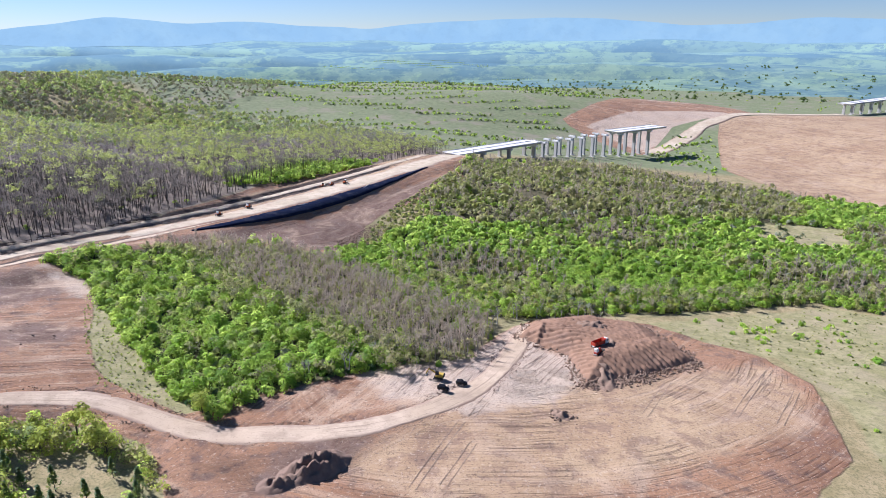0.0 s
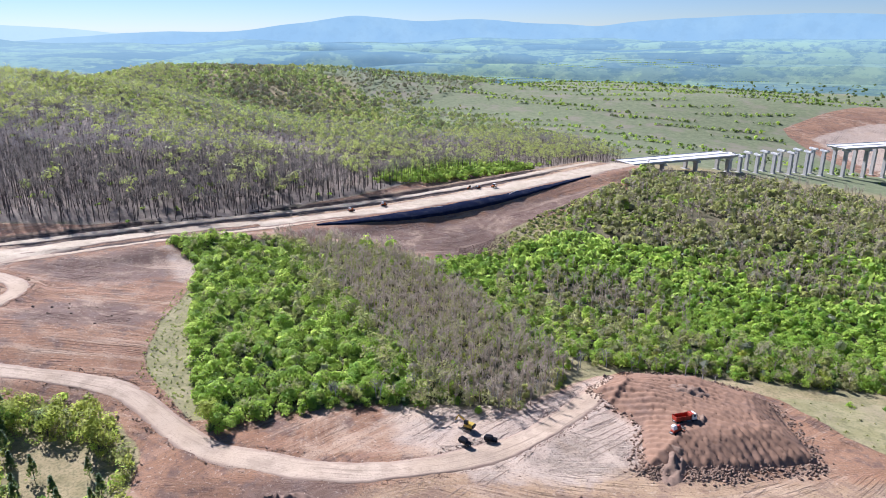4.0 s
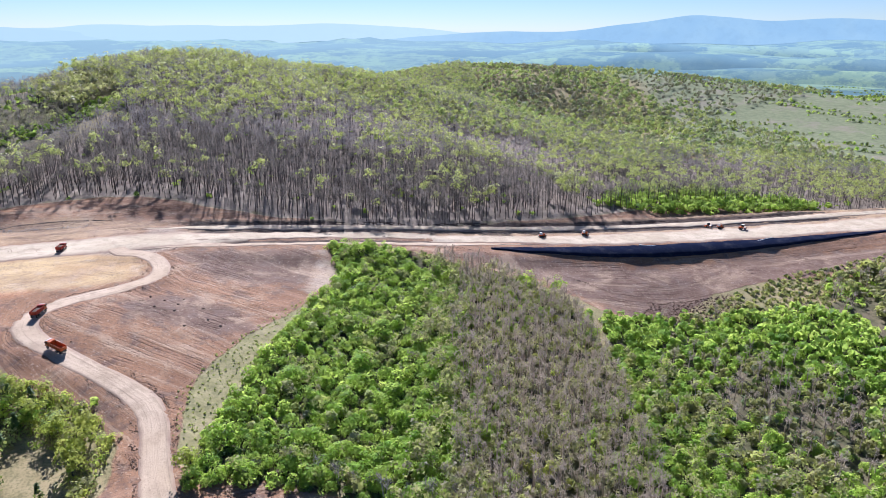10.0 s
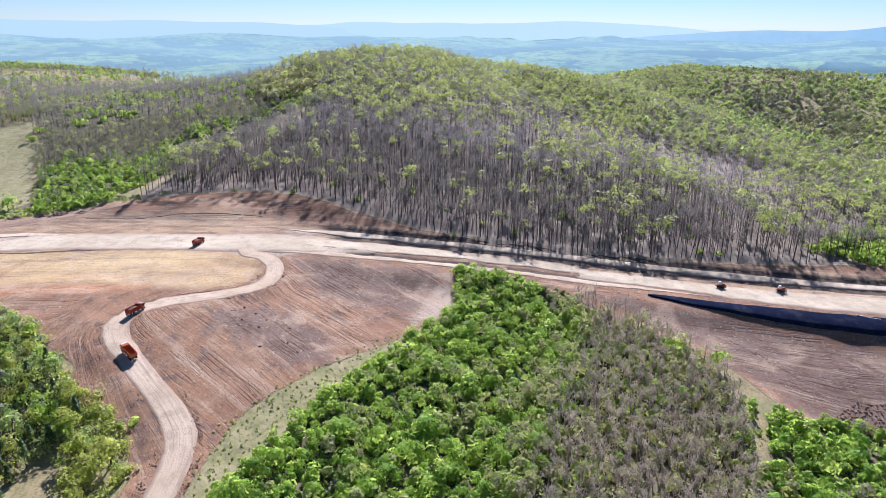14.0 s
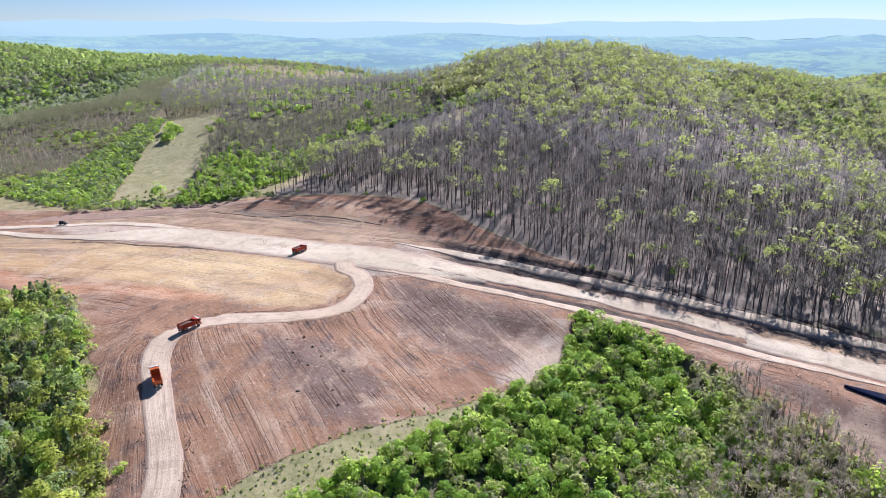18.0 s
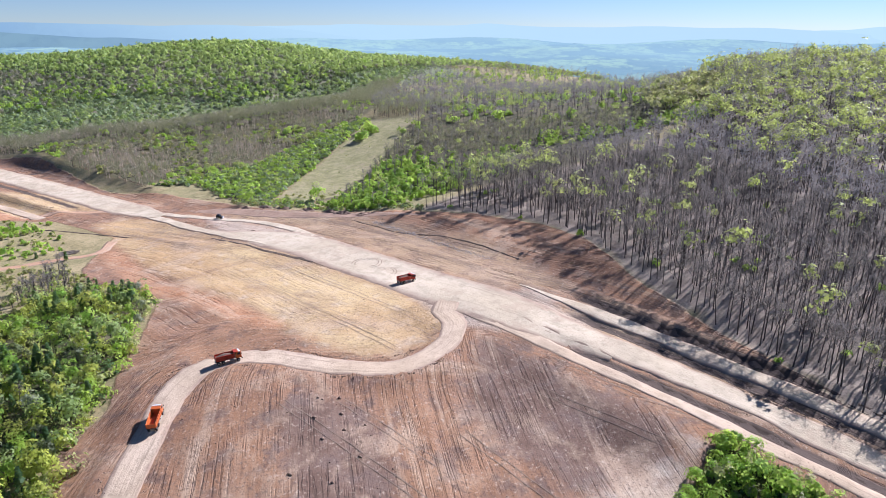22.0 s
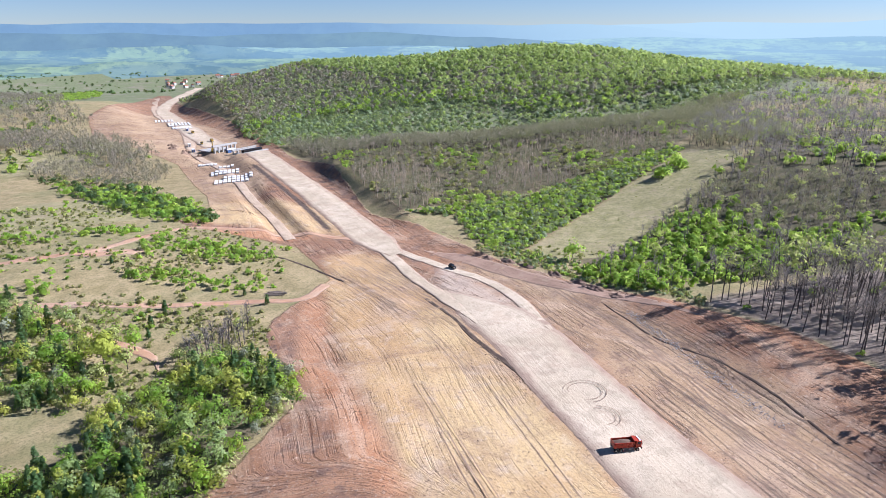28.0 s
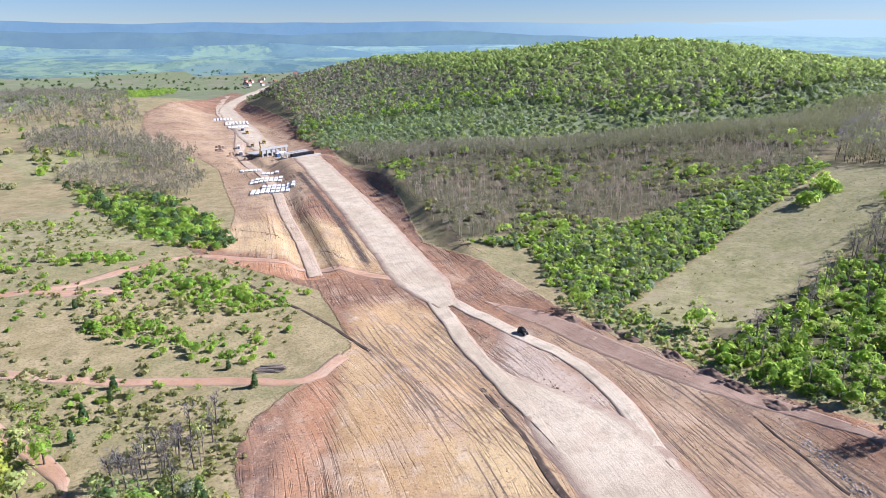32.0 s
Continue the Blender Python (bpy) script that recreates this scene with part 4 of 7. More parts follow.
ridge("backdrop", -150, -50, 4600, [140, 160, 162, 158, 150, 150, 145, 150, 140], M_RIDGE[2], "mountains on the horizon in pale blue painted haze", 3)
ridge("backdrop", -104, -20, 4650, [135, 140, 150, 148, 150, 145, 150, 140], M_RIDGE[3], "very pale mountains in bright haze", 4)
ridge("backdrop", -70, 75, 4450, [120, 130, 140, 135, 130, 120, 110, 108, 165, 218, 178, 194, 163, 138, 178, 192, 218, 205, 178, 165, 197, 180, 190, 200, 190, 180, 170, 150, 130, 110], M_NORTH, "wooded mountains beyond the plain in blue painted haze", 5)
# rises in M_FAR carry its painted haze and glow
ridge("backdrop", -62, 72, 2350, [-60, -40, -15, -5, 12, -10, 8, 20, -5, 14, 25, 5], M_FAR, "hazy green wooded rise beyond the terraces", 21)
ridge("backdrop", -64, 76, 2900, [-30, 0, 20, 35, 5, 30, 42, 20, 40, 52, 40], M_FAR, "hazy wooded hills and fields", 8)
ridge("backdrop", -60, 80, 3600, [0, 30, 55, 40, 62, 78, 60, 80, 88, 70], M_FAR, "wooded hills beyond the fields in painted blue-green haze", 9)
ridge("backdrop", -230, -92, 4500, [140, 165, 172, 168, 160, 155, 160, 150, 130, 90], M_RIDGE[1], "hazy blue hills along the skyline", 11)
ridge("backdrop", -230, -98, 3700, [80, 100, 118, 110, 112, 92, 98, 70, 52, 20], M_RIDGE[0], "wooded ridge across the valley in darker blue painted haze", 14)
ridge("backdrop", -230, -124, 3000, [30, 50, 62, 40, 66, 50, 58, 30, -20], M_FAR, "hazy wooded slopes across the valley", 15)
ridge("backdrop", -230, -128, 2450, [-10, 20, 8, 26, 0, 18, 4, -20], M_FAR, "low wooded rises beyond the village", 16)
# ---- plants ----
def leaf_cards(rng, centres, size, out=None, single=False):
    """One ragged patch of leaves at each centre, of two triangles or one, facing roughly outwards and up."""
    n = len(centres)
    if out is None:
        out = centres - centres.mean(0)
        out = out / (np.linalg.norm(out, axis=1)[:, None] + 1e-6)
    out = out + rng.normal(size=(n, 3)) * 0.3 + [0, 0, 0.45]
    out /= np.linalg.norm(out, axis=1)[:, None]
    a = np.cross(out, rng.normal(size=(n, 3))); a /= np.linalg.norm(a, axis=1)[:, None]
    b = np.cross(out, a)
    s = size * rng.uniform(0.6, 1.3, (n, 1))
    if single:
        r = rng.uniform(0.8, 1.5, (3, n, 1))
        q = np.stack([centres + a * s * r[0], centres + (b * 0.85 - a * 0.5) * s * r[1], centres - (b * 0.85 + a * 0.5) * s * r[2]], 1)
        return q.reshape(-1, 3), np.arange(n * 3).reshape(-1, 3)
    q = np.stack([centres - a * s, centres + b * s * 0.7, centres + a * s, centres - b * s * 0.7], 1)
    q[:, :, 2] -= np.abs(rng.normal(size=(n, 4))) * s * 0.25
    i = np.arange(n)[:, None] * 4
    return q.reshape(-1, 3), np.vstack([i + [0, 1, 2], i + [0, 2, 3]])


def lobes(rng, n, count, rx, rz, z0, spread=0.6):
    """Points on the skins of several lobes that make up a crown."""
    c = rng.normal(size=(count, 3)) * [rx * spread * 0.6, rx * spread * 0.6, rz * 0.35]
    r = rng.uniform(0.45, 0.75, count)
    k = rng.integers(0, count, n)
    d = rng.normal(size=(n, 3)); d /= np.linalg.norm(d, axis=1)[:, None]
    d[:, 2] = np.where(d[:, 2] < -0.35, -d[:, 2], d[:, 2])
    p = c[k] + d * r[k][:, None] * [rx, rx, rz] * rng.uniform(0.65, 1.05, (n, 1))
    p[:, 2] = np.maximum(p[:, 2] + z0, 0.15)
    return p


def stick(a, b, ra, rb, sides=3):
    a, b = np.array(a, float), np.array(b, float)
    d = b - a
    d /= np.linalg.norm(d)
    e = np.cross(d, [0.3, 0.9, 0.2]); e /= np.linalg.norm(e)
    g = np.cross(d, e)
    ang = np.arange(sides) / sides * 2 * np.pi
    ring = np.cos(ang)[:, None] * e + np.sin(ang)[:, None] * g
    v = np.vstack([a + ring * ra, b + ring * rb])
    i = np.arange(sides)
    j = (i + 1) % sides
    return v, np.vstack([np.column_stack([i, j, j + sides]), np.column_stack([i, j + sides, i + sides])])


def merge(parts):
    vs, fs, n = [], [], 0
    for v, f in parts:
        vs.append(v); fs.append(f + n); n += len(v)
    return np.vstack(vs), np.vstack(fs)


def twigs(rng, tips, count, length, width):
    """Slivers that make the grey haze of a bare crown."""
    k = rng.integers(0, len(tips), count)
    a = np.array(tips)[k] + rng.normal(size=(count, 3)) * length * 0.25
    d = rng.normal(size=(count, 3)) + [0, 0, 0.9]
    d /= np.linalg.norm(d, axis=1)[:, None]
    w = np.cross(d, rng.normal(size=(count, 3))); w /= np.linalg.norm(w, axis=1)[:, None]
    L = length * rng.uniform(0.5, 1.2, (count, 1))
    v = np.stack([a - w * width, a + w * width, a + d * L], 1).reshape(-1, 3)
    return v, np.arange(count * 3).reshape(-1, 3)


def tall_tree(seed, height=18.0, limbs=8, twig=110, leaf=0, sides=5):
    """Forest tree: straight trunk, steep limbs high up, twigs, and a few young leaves. Returns trunk, twigs, leaves."""
    rng = np.random.default_rng(seed)
    lean = rng.normal(size=2) * 0.035
    top = np.array([lean[0] * height, lean[1] * height, height * 0.78])
    wood = [stick((0, 0, -0.4), top * 0.55, 0.21, 0.15, sides), stick(top * 0.55, top, 0.15, 0.06, 4)]
    tips = [top]
    for i in range(limbs):
        f = rng.uniform(0.5, 0.97)
        a = rng.uniform(0, 2 * np.pi)
        reach = height * rng.uniform(0.09, 0.17)
        tip = top * f + np.array([np.cos(a) * reach, np.sin(a) * reach, height * rng.uniform(0.12, 0.24)])
        tip[2] = min(tip[2], height)
        wood.append(stick(top * f, tip, 0.075, 0.025, 3))
        tips += [tip, (tip + top * f) / 2]
    tw = twigs(rng, tips, twig, height * 0.125, 0.068)
    lv = leaf_cards(rng, np.array(tips)[rng.integers(0, len(tips), leaf)] + rng.normal(size=(leaf, 3)) * 0.9 + [0, 0, 0.6], 0.5) if leaf else None
    return merge(wood), tw, lv


def bush(seed, rx=2.4, rz=2.3, leaves=90, size=0.55, count=5, single=False, spread=0.9):
    rng = np.random.default_rng(seed)
    return leaf_cards(rng, lobes(rng, leaves, count, rx, rz, rz * 0.55, spread), size, single=single)


def broad_tree(seed, height=9.0, leaves=220, size=0.6):
    """Round-headed tree in leaf: trunk with limbs, and the crown."""
    rng = np.random.default_rng(seed)
    wood = [stick((0, 0, -0.4), (0.1, 0, height * 0.5), 0.24, 0.13, 6)]
    for i in range(6):
        a, f = rng.uniform(0, 6.28), rng.uniform(0.3, 0.5)
        wood.append(stick((0, 0, height * f), (np.cos(a) * height * 0.26, np.sin(a) * height * 0.26, height * rng.uniform(0.6, 0.85)), 0.1, 0.03, 4))
    return merge(wood), leaf_cards(rng, lobes(rng, leaves, 8, height * 0.38, height * 0.42, height * 0.50, 0.75), size)


def conifer(seed, height=7.0):
    rng = np.random.default_rng(seed)
    n = 150
    f = rng.uniform(0.08, 1, n) ** 0.8
    a = rng.uniform(0, 6.28, n)
    r = (1 - f) * height * 0.27 * rng.uniform(0.5, 1.05, n) + 0.1
    return merge([stick((0, 0, -0.3), (0, 0, height * 0.9), 0.14, 0.03, 5)]), leaf_cards(rng, np.column_stack([np.cos(a) * r, np.sin(a) * r, f * height]), 0.5)


def scatter(rng, poly, spacing, edge=0.0, clump=0.0, seed_off=0.0):
    """Places inside an outline, about spacing apart, thinned into clumps."""
    p = np.array(poly, float)
    lo, hi = p.min(0), p.max(0)
    nx, ny = (int(v / spacing) + 1 for v in hi - lo)
    gx, gy = np.meshgrid(lo[0] + np.arange(nx) * spacing, lo[1] + np.arange(ny) * spacing)
    q = np.column_stack([gx.ravel(), gy.ravel()]) + rng.uniform(-0.48, 0.48, (nx * ny, 2)) * spacing
    if spacing > 8:
        q = lo + rng.uniform(0, 1, (nx * ny, 2)) * (hi - lo)
    q = q[inside(q[:, 0], q[:, 1], poly) > edge]
    if clump:
        v = np.sin(q[:, 0] / 23 + seed_off) * np.cos(q[:, 1] / 19 - seed_off) + 0.7 * np.sin(q[:, 0] / 9 + q[:, 1] / 11 + seed_off) + rng.normal(size=len(q)) * 0.35
        q = q[v > np.quantile(v, clump)] if len(q) else q
    return q


def along_line(points, count, rng):
    """Places strewn along a line."""
    c = curve(points, 1.0)
    return c[rng.integers(0, len(c), count)] + rng.normal(size=(count, 2)) * 1.6


def clear_of_roads(q, gap=7.0):
    keep = np.ones(len(q), bool)
    for line, w in ((MOTORWAY, 22), (HAUL, gap), (VALLEY_ROAD, gap), (BED_FAR, 18)):
        keep &= nearest(q[:, 0], q[:, 1], line)[0] > w
    return q[keep]


def plant_stuff(name, shapes, places, mat, label, category, rng, lo=0.75, hi=1.3, sink=0.0):
    """Many plants that nobody would count, joined into one mesh. A shape may give how many of its faces are wood, of the second material."""
    if not len(places):
        return None
    z = ground(places[:, 0], places[:, 1]) - sink
    pick = rng.integers(0, len(shapes), len(places))
    V, F, T, W, n = [], [], [], [], 0
    for k, (v, f, *wood) in enumerate(shapes):
        m = pick == k
        c = int(m.sum())
        if not c:
            continue
        a, s = rng.uniform(0, 6.28, c), rng.uniform(lo, hi, c)
        h = s * rng.uniform(0.85, 1.15, c)
        x = (v[None, :, 0] * np.cos(a)[:, None] - v[None, :, 1] * np.sin(a)[:, None]) * s[:, None] + places[m, 0][:, None]
        y = (v[None, :, 0] * np.sin(a)[:, None] + v[None, :, 1] * np.cos(a)[:, None]) * s[:, None] + places[m, 1][:, None]
        zz = v[None, :, 2] * h[:, None] + z[m][:, None]
        V.append(np.stack([x, y, zz], 2).reshape(-1, 3))
        F.append((f[None] + (np.arange(c) * len(v))[:, None, None]).reshape(-1, 3) + n)
        T.append(np.repeat(rng.uniform(0, 1, c), len(v)))
        W.append(np.tile(np.arange(len(f)) < (wood[0] if wood else 0), c))
        n += c * len(v)
    me = mesh_from(name, np.vstack(V), np.vstack(F), mat)
    if isinstance(mat, list):
        me.polygons.foreach_set("material_index", np.concatenate(W).astype(np.int32))
    add_attr(me, "tint", np.concatenate(T))
    return tagged(new(name, me), label, category, kind="stuff")


def plant_things(name, shapes, places, label, category, group, rng, lo=0.8, hi=1.25):
    """Plants that stand apart: each a thing with its parts. shapes: lists of (part, (verts, faces), material)."""
    meshes = []
    for parts in shapes:
        row = []
        for pn, vf, mat in parts:
            me = mesh_from(pn, *vf, mat)
            add_attr(me, "tint", np.zeros(len(me.vertices)))
            row.append((pn, me))
        meshes.append(row)
    z = ground(places[:, 0], places[:, 1]) if len(places) else []
    for (x, y), h in zip(places, z):
        k = rng.integers(0, len(meshes))
        root = tagged(new(name, meshes[k][0][1]) if len(meshes[k]) == 1 else new(name), label, category, group)
        root.matrix_basis = pose(x, y, h - 0.1, 0, 0, rng.uniform(0, 360)) @ Matrix.Scale(rng.uniform(lo, hi), 4)
        if len(meshes[k]) > 1:
            for pn, me in meshes[k]:
                new(pn, me).parent = root


R = np.random.default_rng(7)
TALL = [tall_tree(i, 17 + (i % 4), 8, 110) for i in range(8)]
TALL_BARE = [(*merge([w, t]), len(w[1])) for w, t, _ in (tall_tree(i, 17 + (i % 4), 5, 64, 0, 3) for i in range(8))]
TALL_LITE = [(*merge([stick((0, 0, -0.4), (0.3, 0.2, 12), 0.24, 0.1, 3), twigs(np.random.default_rng(40 + i), [(0.2, 0.1, 10), (1.5, 0, 13), (-1.2, 1.0, 13), (0, -1.3, 14), (0.3, 0.4, 15.5)], 30, 3.2, 0.15)]), 6) for i in range(6)]
BUD = []
for i in range(6):
    rng = np.random.default_rng(60 + i)
    BUD.append(leaf_cards(rng, lobes(rng, 50, 7, 3.1, 3.3, 14.6, 0.85), 0.60, single=True))
YOUNG = [(*merge([w, t]), len(w[1])) for w, t, _ in (tall_tree(80 + i, 8.5, 4, 62, 0, 3) for i in range(6))]
BUSHES = [bush(100 + i, 2.2 + 0.25 * (i % 4), 2.1 + 0.3 * (i % 3), 46, 0.70, 3, True, 0.6) for i in range(8)]
NEARB = [bush(100 + i, 2.2 + 0.25 * (i % 4), 2.1 + 0.3 * (i % 3), 110, 0.44, 6) for i in range(8)]
FINE = [bush(110 + i, 2.2 + 0.25 * (i % 4), 2.2 + 0.3 * (i % 3), 140, 0.48, 3, True, 0.5) for i in range(8)]
LEAFY = [bush(115 + i, 2.2 + 0.25 * (i % 4), 2.2 + 0.3 * (i % 3), 300, 0.31, 4, True, 0.6) for i in range(6)]
CROWNS = [(v + [0, 0, 2.6], f) for v, f in (bush(120 + i, 1.9, 2.6, 90, 0.30, 6, True, 1.0) for i in range(6))]
LOW = [bush(130 + i, 1.5, 1.0, 18, 0.66, 4, True) for i in range(6)]
FARBUSH = [bush(150 + i, 3.6, 3.0, 26, 1.2, 3, True, 0.6) for i in range(6)]
FARTREE = [merge([bush(170 + i, 3.6, 4.2, 50, 1.05, 7, True)]) for i in range(6)]
FARTREE = [(v + [0, 0, 4.0], f) for v, f in FARTREE]
FARLITE = [(v + [0, 0, 4.0], f) for v, f in (bush(176 + i, 3.6, 4.2, 36, 1.08, 3, True, 0.6) for i in range(6))]

THIN = [(*merge([stick((0, 0, -0.3), (0.2, 0.1, 4.5), 0.16, 0.06, 3), twigs(np.random.default_rng(180 + i), lobes(np.random.default_rng(190 + i), 60, 4, 2.6, 3.0, 4.6, 0.7), 46, 2.3, 0.17)]), 6) for i in range(6)]
WEDGE, BARE, RIGHT = SCRUB[0], WOODS[1], SCRUB[1]
KNOLL = [(13, 578), (25, 629), (60, 650), (174, 690), (314, 590), (273, 480), (106, 450), (63, 429), (-9, 437), (-19, 471)]
# thicket on the wedge between haul road and motorway
q = scatter(R, WEDGE, 3.3, -9.0, 0.06, 5.0)
margin = np.where(inside(q[:, 0], q[:, 1], BARE) > -4, -1.5 + 6 * np.sin(q[:, 0] / 9 + 1) * np.cos(q[:, 1] / 7) + R.normal(size=len(q)) * 2, -1.5)
q = q[inside(q[:, 0], q[:, 1], WEDGE) > margin]
big = R.uniform(size=len(q)) < 0.16
rim_d = inside(q[:, 0], q[:, 1], WEDGE)
seen = (rim_d < 4.5) & (q[:, 0] + q[:, 1] * 0.55 < 66)
plant_things("bush", [[("stem", merge([stick((0.1 * k, 0, -0.2), (0.5 * math.cos(k * 2.1), 0.5 * math.sin(k * 2.1), 1.6), 0.07, 0.03, 4) for k in range(3)]), M_BARK), ("foliage", LEAFY[i], M_GREEN)] for i in range(6)], q[seen],
             "rounded green bush at the edge of the thicket", "bush", "bushes at the thicket edge", R, 0.6, 1.35)
q, big = q[~seen], big[~seen]
plant_stuff("thicket", LEAFY, q[~big], M_GREEN, "dense bright green spring thicket of young trees", "bushes", R, 0.5, 1.15)
plant_stuff("thicket", LEAFY, q[big], M_GREEN, "taller rounded trees in the green thicket", "bushes", R, 1.2, 1.75)
plant_stuff("thicket", FINE, scatter(R, WEDGE, 9, 2, 0.3, 1.0), M_LIME, "yellow-green crowns within the thicket", "bushes", R, 0.7, 1.3)
plant_stuff("thicket", CROWNS, scatter(R, WEDGE, 9, 1, 0.5, 3.0), M_BUDS, "budding brown-green crowns within the thicket", "bushes", R, 0.7, 1.2)
# dark clumps added to deepen the shade under the bushes
plant_stuff("thicket", LOW, scatter(R, WEDGE, 4.0, -1.0), M_DEEP, "dark low leaves standing in for shade at the foot of the thicket", "bushes", R)
plant_stuff("thicket", BUSHES, scatter(R, WEDGE, 16, 3), M_BLOSSOM, "pale budding bushes within the green thicket", "bushes", R, 0.6, 1.0)
# band of bare young trees beside it
q = scatter(R, BARE, 3.0, -3.5)
plant_stuff("young_trees", YOUNG, q, M_YOUNG, "band of leafless grey-brown young trees", "trees", R, 0.65, 1.25)
plant_stuff("thicket", LOW, scatter(R, [(-51.6, 394.8), (-36, 460), (0, 556), (16, 572), (0, 470), (-12, 432), (-30, 410)], 3.2), M_OLIVE, "tufts of olive scrub on the ravine side", "bushes", R, 0.5, 1.2)
plant_stuff("thicket", LOW, scatter(R, [(-51.6, 394.8), (-36, 460), (0, 556), (16, 572), (0, 470), (-12, 432), (-30, 410)], 6), M_DEEP, "dark tufts on the ravine side", "bushes", R, 0.5, 1.0)
plant_stuff("thicket", BUSHES, scatter(R, BARE, 8, -2.5), M_OLIVE, "olive budding bushes among leafless trees", "bushes", R, 0.7, 1.2)
plant_stuff("young_trees", CROWNS, scatter(R, BARE, 4.4, -4.5, 0.25, 2.0), M_BUDS, "brown-green budding crowns in the band", "trees", R, 0.6, 1.2)
plant_stuff("thicket", LOW, scatter(R, BARE, 7.5, 0.5, 0.3), M_OLIVE, "olive undergrowth among leafless trees", "bushes", R)
q = np.vstack([along_line([(-53, 197), (-32, 206), (-14, 220), (-4, 218), (9, 222), (19, 240)], 34, R), along_line([(18, 250), (40, 266), (76.5, 271)], 14, R)])
plant_things("birch_tree", [[("trunk", w, M_BIRCH), ("crown", t, M_TWIG)] for w, t, _ in (tall_tree(90 + i, 7.0, 9, 70, 0, 5) for i in range(4))], q, "young leafless birch with a pale stem", "tree", "birches at the thicket edge", R, 0.6, 1.2)
plant_stuff("thicket", BUSHES, along_line([(-56, 195), (-32, 207), (-8, 221), (12, 226)], 16, R), M_OLIVE, "olive budding bushes at the foot of the band", "bushes", R, 0.6, 1.3)
plant_stuff("thicket", FINE, scatter(R, BARE, 4.2, -7, 0.66, 2.0), M_GREEN, "green clumps among the leafless trees", "bushes", R, 0.5, 1.2)
plant_stuff("thicket", FINE, scatter(R, BARE, 13, -2, 0.2, 1.0), M_YELLOWLEAF, "yellow-green crowns among the leafless trees", "bushes", R, 0.6, 1.2)
SEAM = [(-140, 330), (-118, 322), (-90, 288), (-59, 260), (-30, 230), (-8, 214)]
q = along_line(SEAM, 150, R) + R.normal(size=(150, 2)) * 5.0
plant_stuff("thicket", FINE, q, M_GREEN, "green bushes straggling into the leafless band", "bushes", R, 0.5, 1.2)
q = along_line(SEAM, 150, R) + R.normal(size=(150, 2)) * 5.5 + [-4, -5]
plant_stuff("young_trees", CROWNS, q, M_BUDS, "budding trees straggling into the thicket", "trees", R, 0.8, 1.4)
# wide thicket on the far side of the ravine
q = clear_of_roads(scatter(R, RIGHT, 3.5, 0.5, 0.02, 7.0))
q = q[inside(q[:, 0], q[:, 1], KNOLL) < 4]
q = q[(union(q[:, 0], q[:, 1], GLADES) < R.normal(size=len(q)) * 4 - 2)]
v = np.sin(q[:, 0] / 31 + 1) * np.cos(q[:, 1] / 27) + R.normal(size=len(q)) * 0.45
close = q[:, 1] + 0.25 * q[:, 0] < 395
nearby = q[:, 1] < 335
plant_stuff("thicket", LEAFY, q[(v < 0.45) & close & nearby], M_GREEN, "leafy bright green bushes beyond the ravine", "bushes", R, 0.6, 1.3)
plant_stuff("thicket", FINE, q[(v < 0.45) & close & ~nearby], M_GREEN, "rounded bright green bushes beyond the ravine", "bushes", R, 0.6, 1.4)
plant_stuff("thicket", BUSHES, q[(v < 0.45) & ~close], M_GREEN, "wide bright green thicket beyond the ravine", "bushes", R, 0.5, 1.6)
plant_stuff("thicket", FINE, q[(v >= 0.45) & (v < 0.75) & close], M_OLIVE, "rounded olive budding bushes beyond the ravine", "bushes", R, 0.7, 1.3)
plant_stuff("thicket", BUSHES, q[(v >= 0.45) & (v < 0.75) & ~close], M_OLIVE, "olive budding bushes beyond the ravine", "bushes", R, 0.8, 1.5)
# dark clumps again, for the shade in the gaps between bushes
plant_stuff("thicket", LOW, scatter(R, [(-60, 350), (-30, 312), (8, 268), (80, 280), (190, 308), (260, 360), (120, 420), (0, 430), (-46, 398)], 6.5, 0, 0.1), M_DEEP, "dark low leaves standing in for shade between the bushes beyond the ravine", "bushes", R, 0.7, 1.3)
plant_stuff("young_trees", YOUNG, q[v >= 0.6][::2], M_YOUNG, "leafless young trees beyond the ravine", "trees", R, 0.8, 1.25)
plant_stuff("thicket", BUSHES, scatter(R, RIGHT, 26, 3), M_BLOSSOM, "pale budding bushes beyond the ravine", "bushes", R, 0.9, 1.5)
q = scatter(R, [(-28, 306), (2, 282), (24, 262), (62, 274), (120, 290), (186, 306), (180, 322), (110, 312), (50, 304), (16, 304), (-20, 326)], 4.6, -2, 0.1, 2.0)
plant_stuff("young_trees", CROWNS, q[::2], M_BUDS, "brown-green budding trees at the near edge of the thicket", "trees", R, 0.8, 1.4)
plant_stuff("thicket", FINE, q[1::4], M_OLIVE, "olive bushes at the near edge of the thicket", "bushes", R, 0.7, 1.3)
plant_stuff("thicket", FINE, q[3::4], M_YELLOWLEAF, "yellow-green bushes at the near edge of the thicket", "bushes", R, 0.6, 1.1)
q = clear_of_roads(scatter(R, KNOLL, 9.5, 0.0, 0.1))
plant_stuff("young_trees", YOUNG, q, M_YOUNG, "leafless wood on the knoll below the viaduct", "trees", R, 0.9, 1.4)
plant_stuff("young_trees", FARLITE, clear_of_roads(scatter(R, KNOLL, 5.4, 0, 0.2, 1.5)), M_BUDS, "brown-green budding crowns on the knoll", "trees", R, 0.45, 0.75)
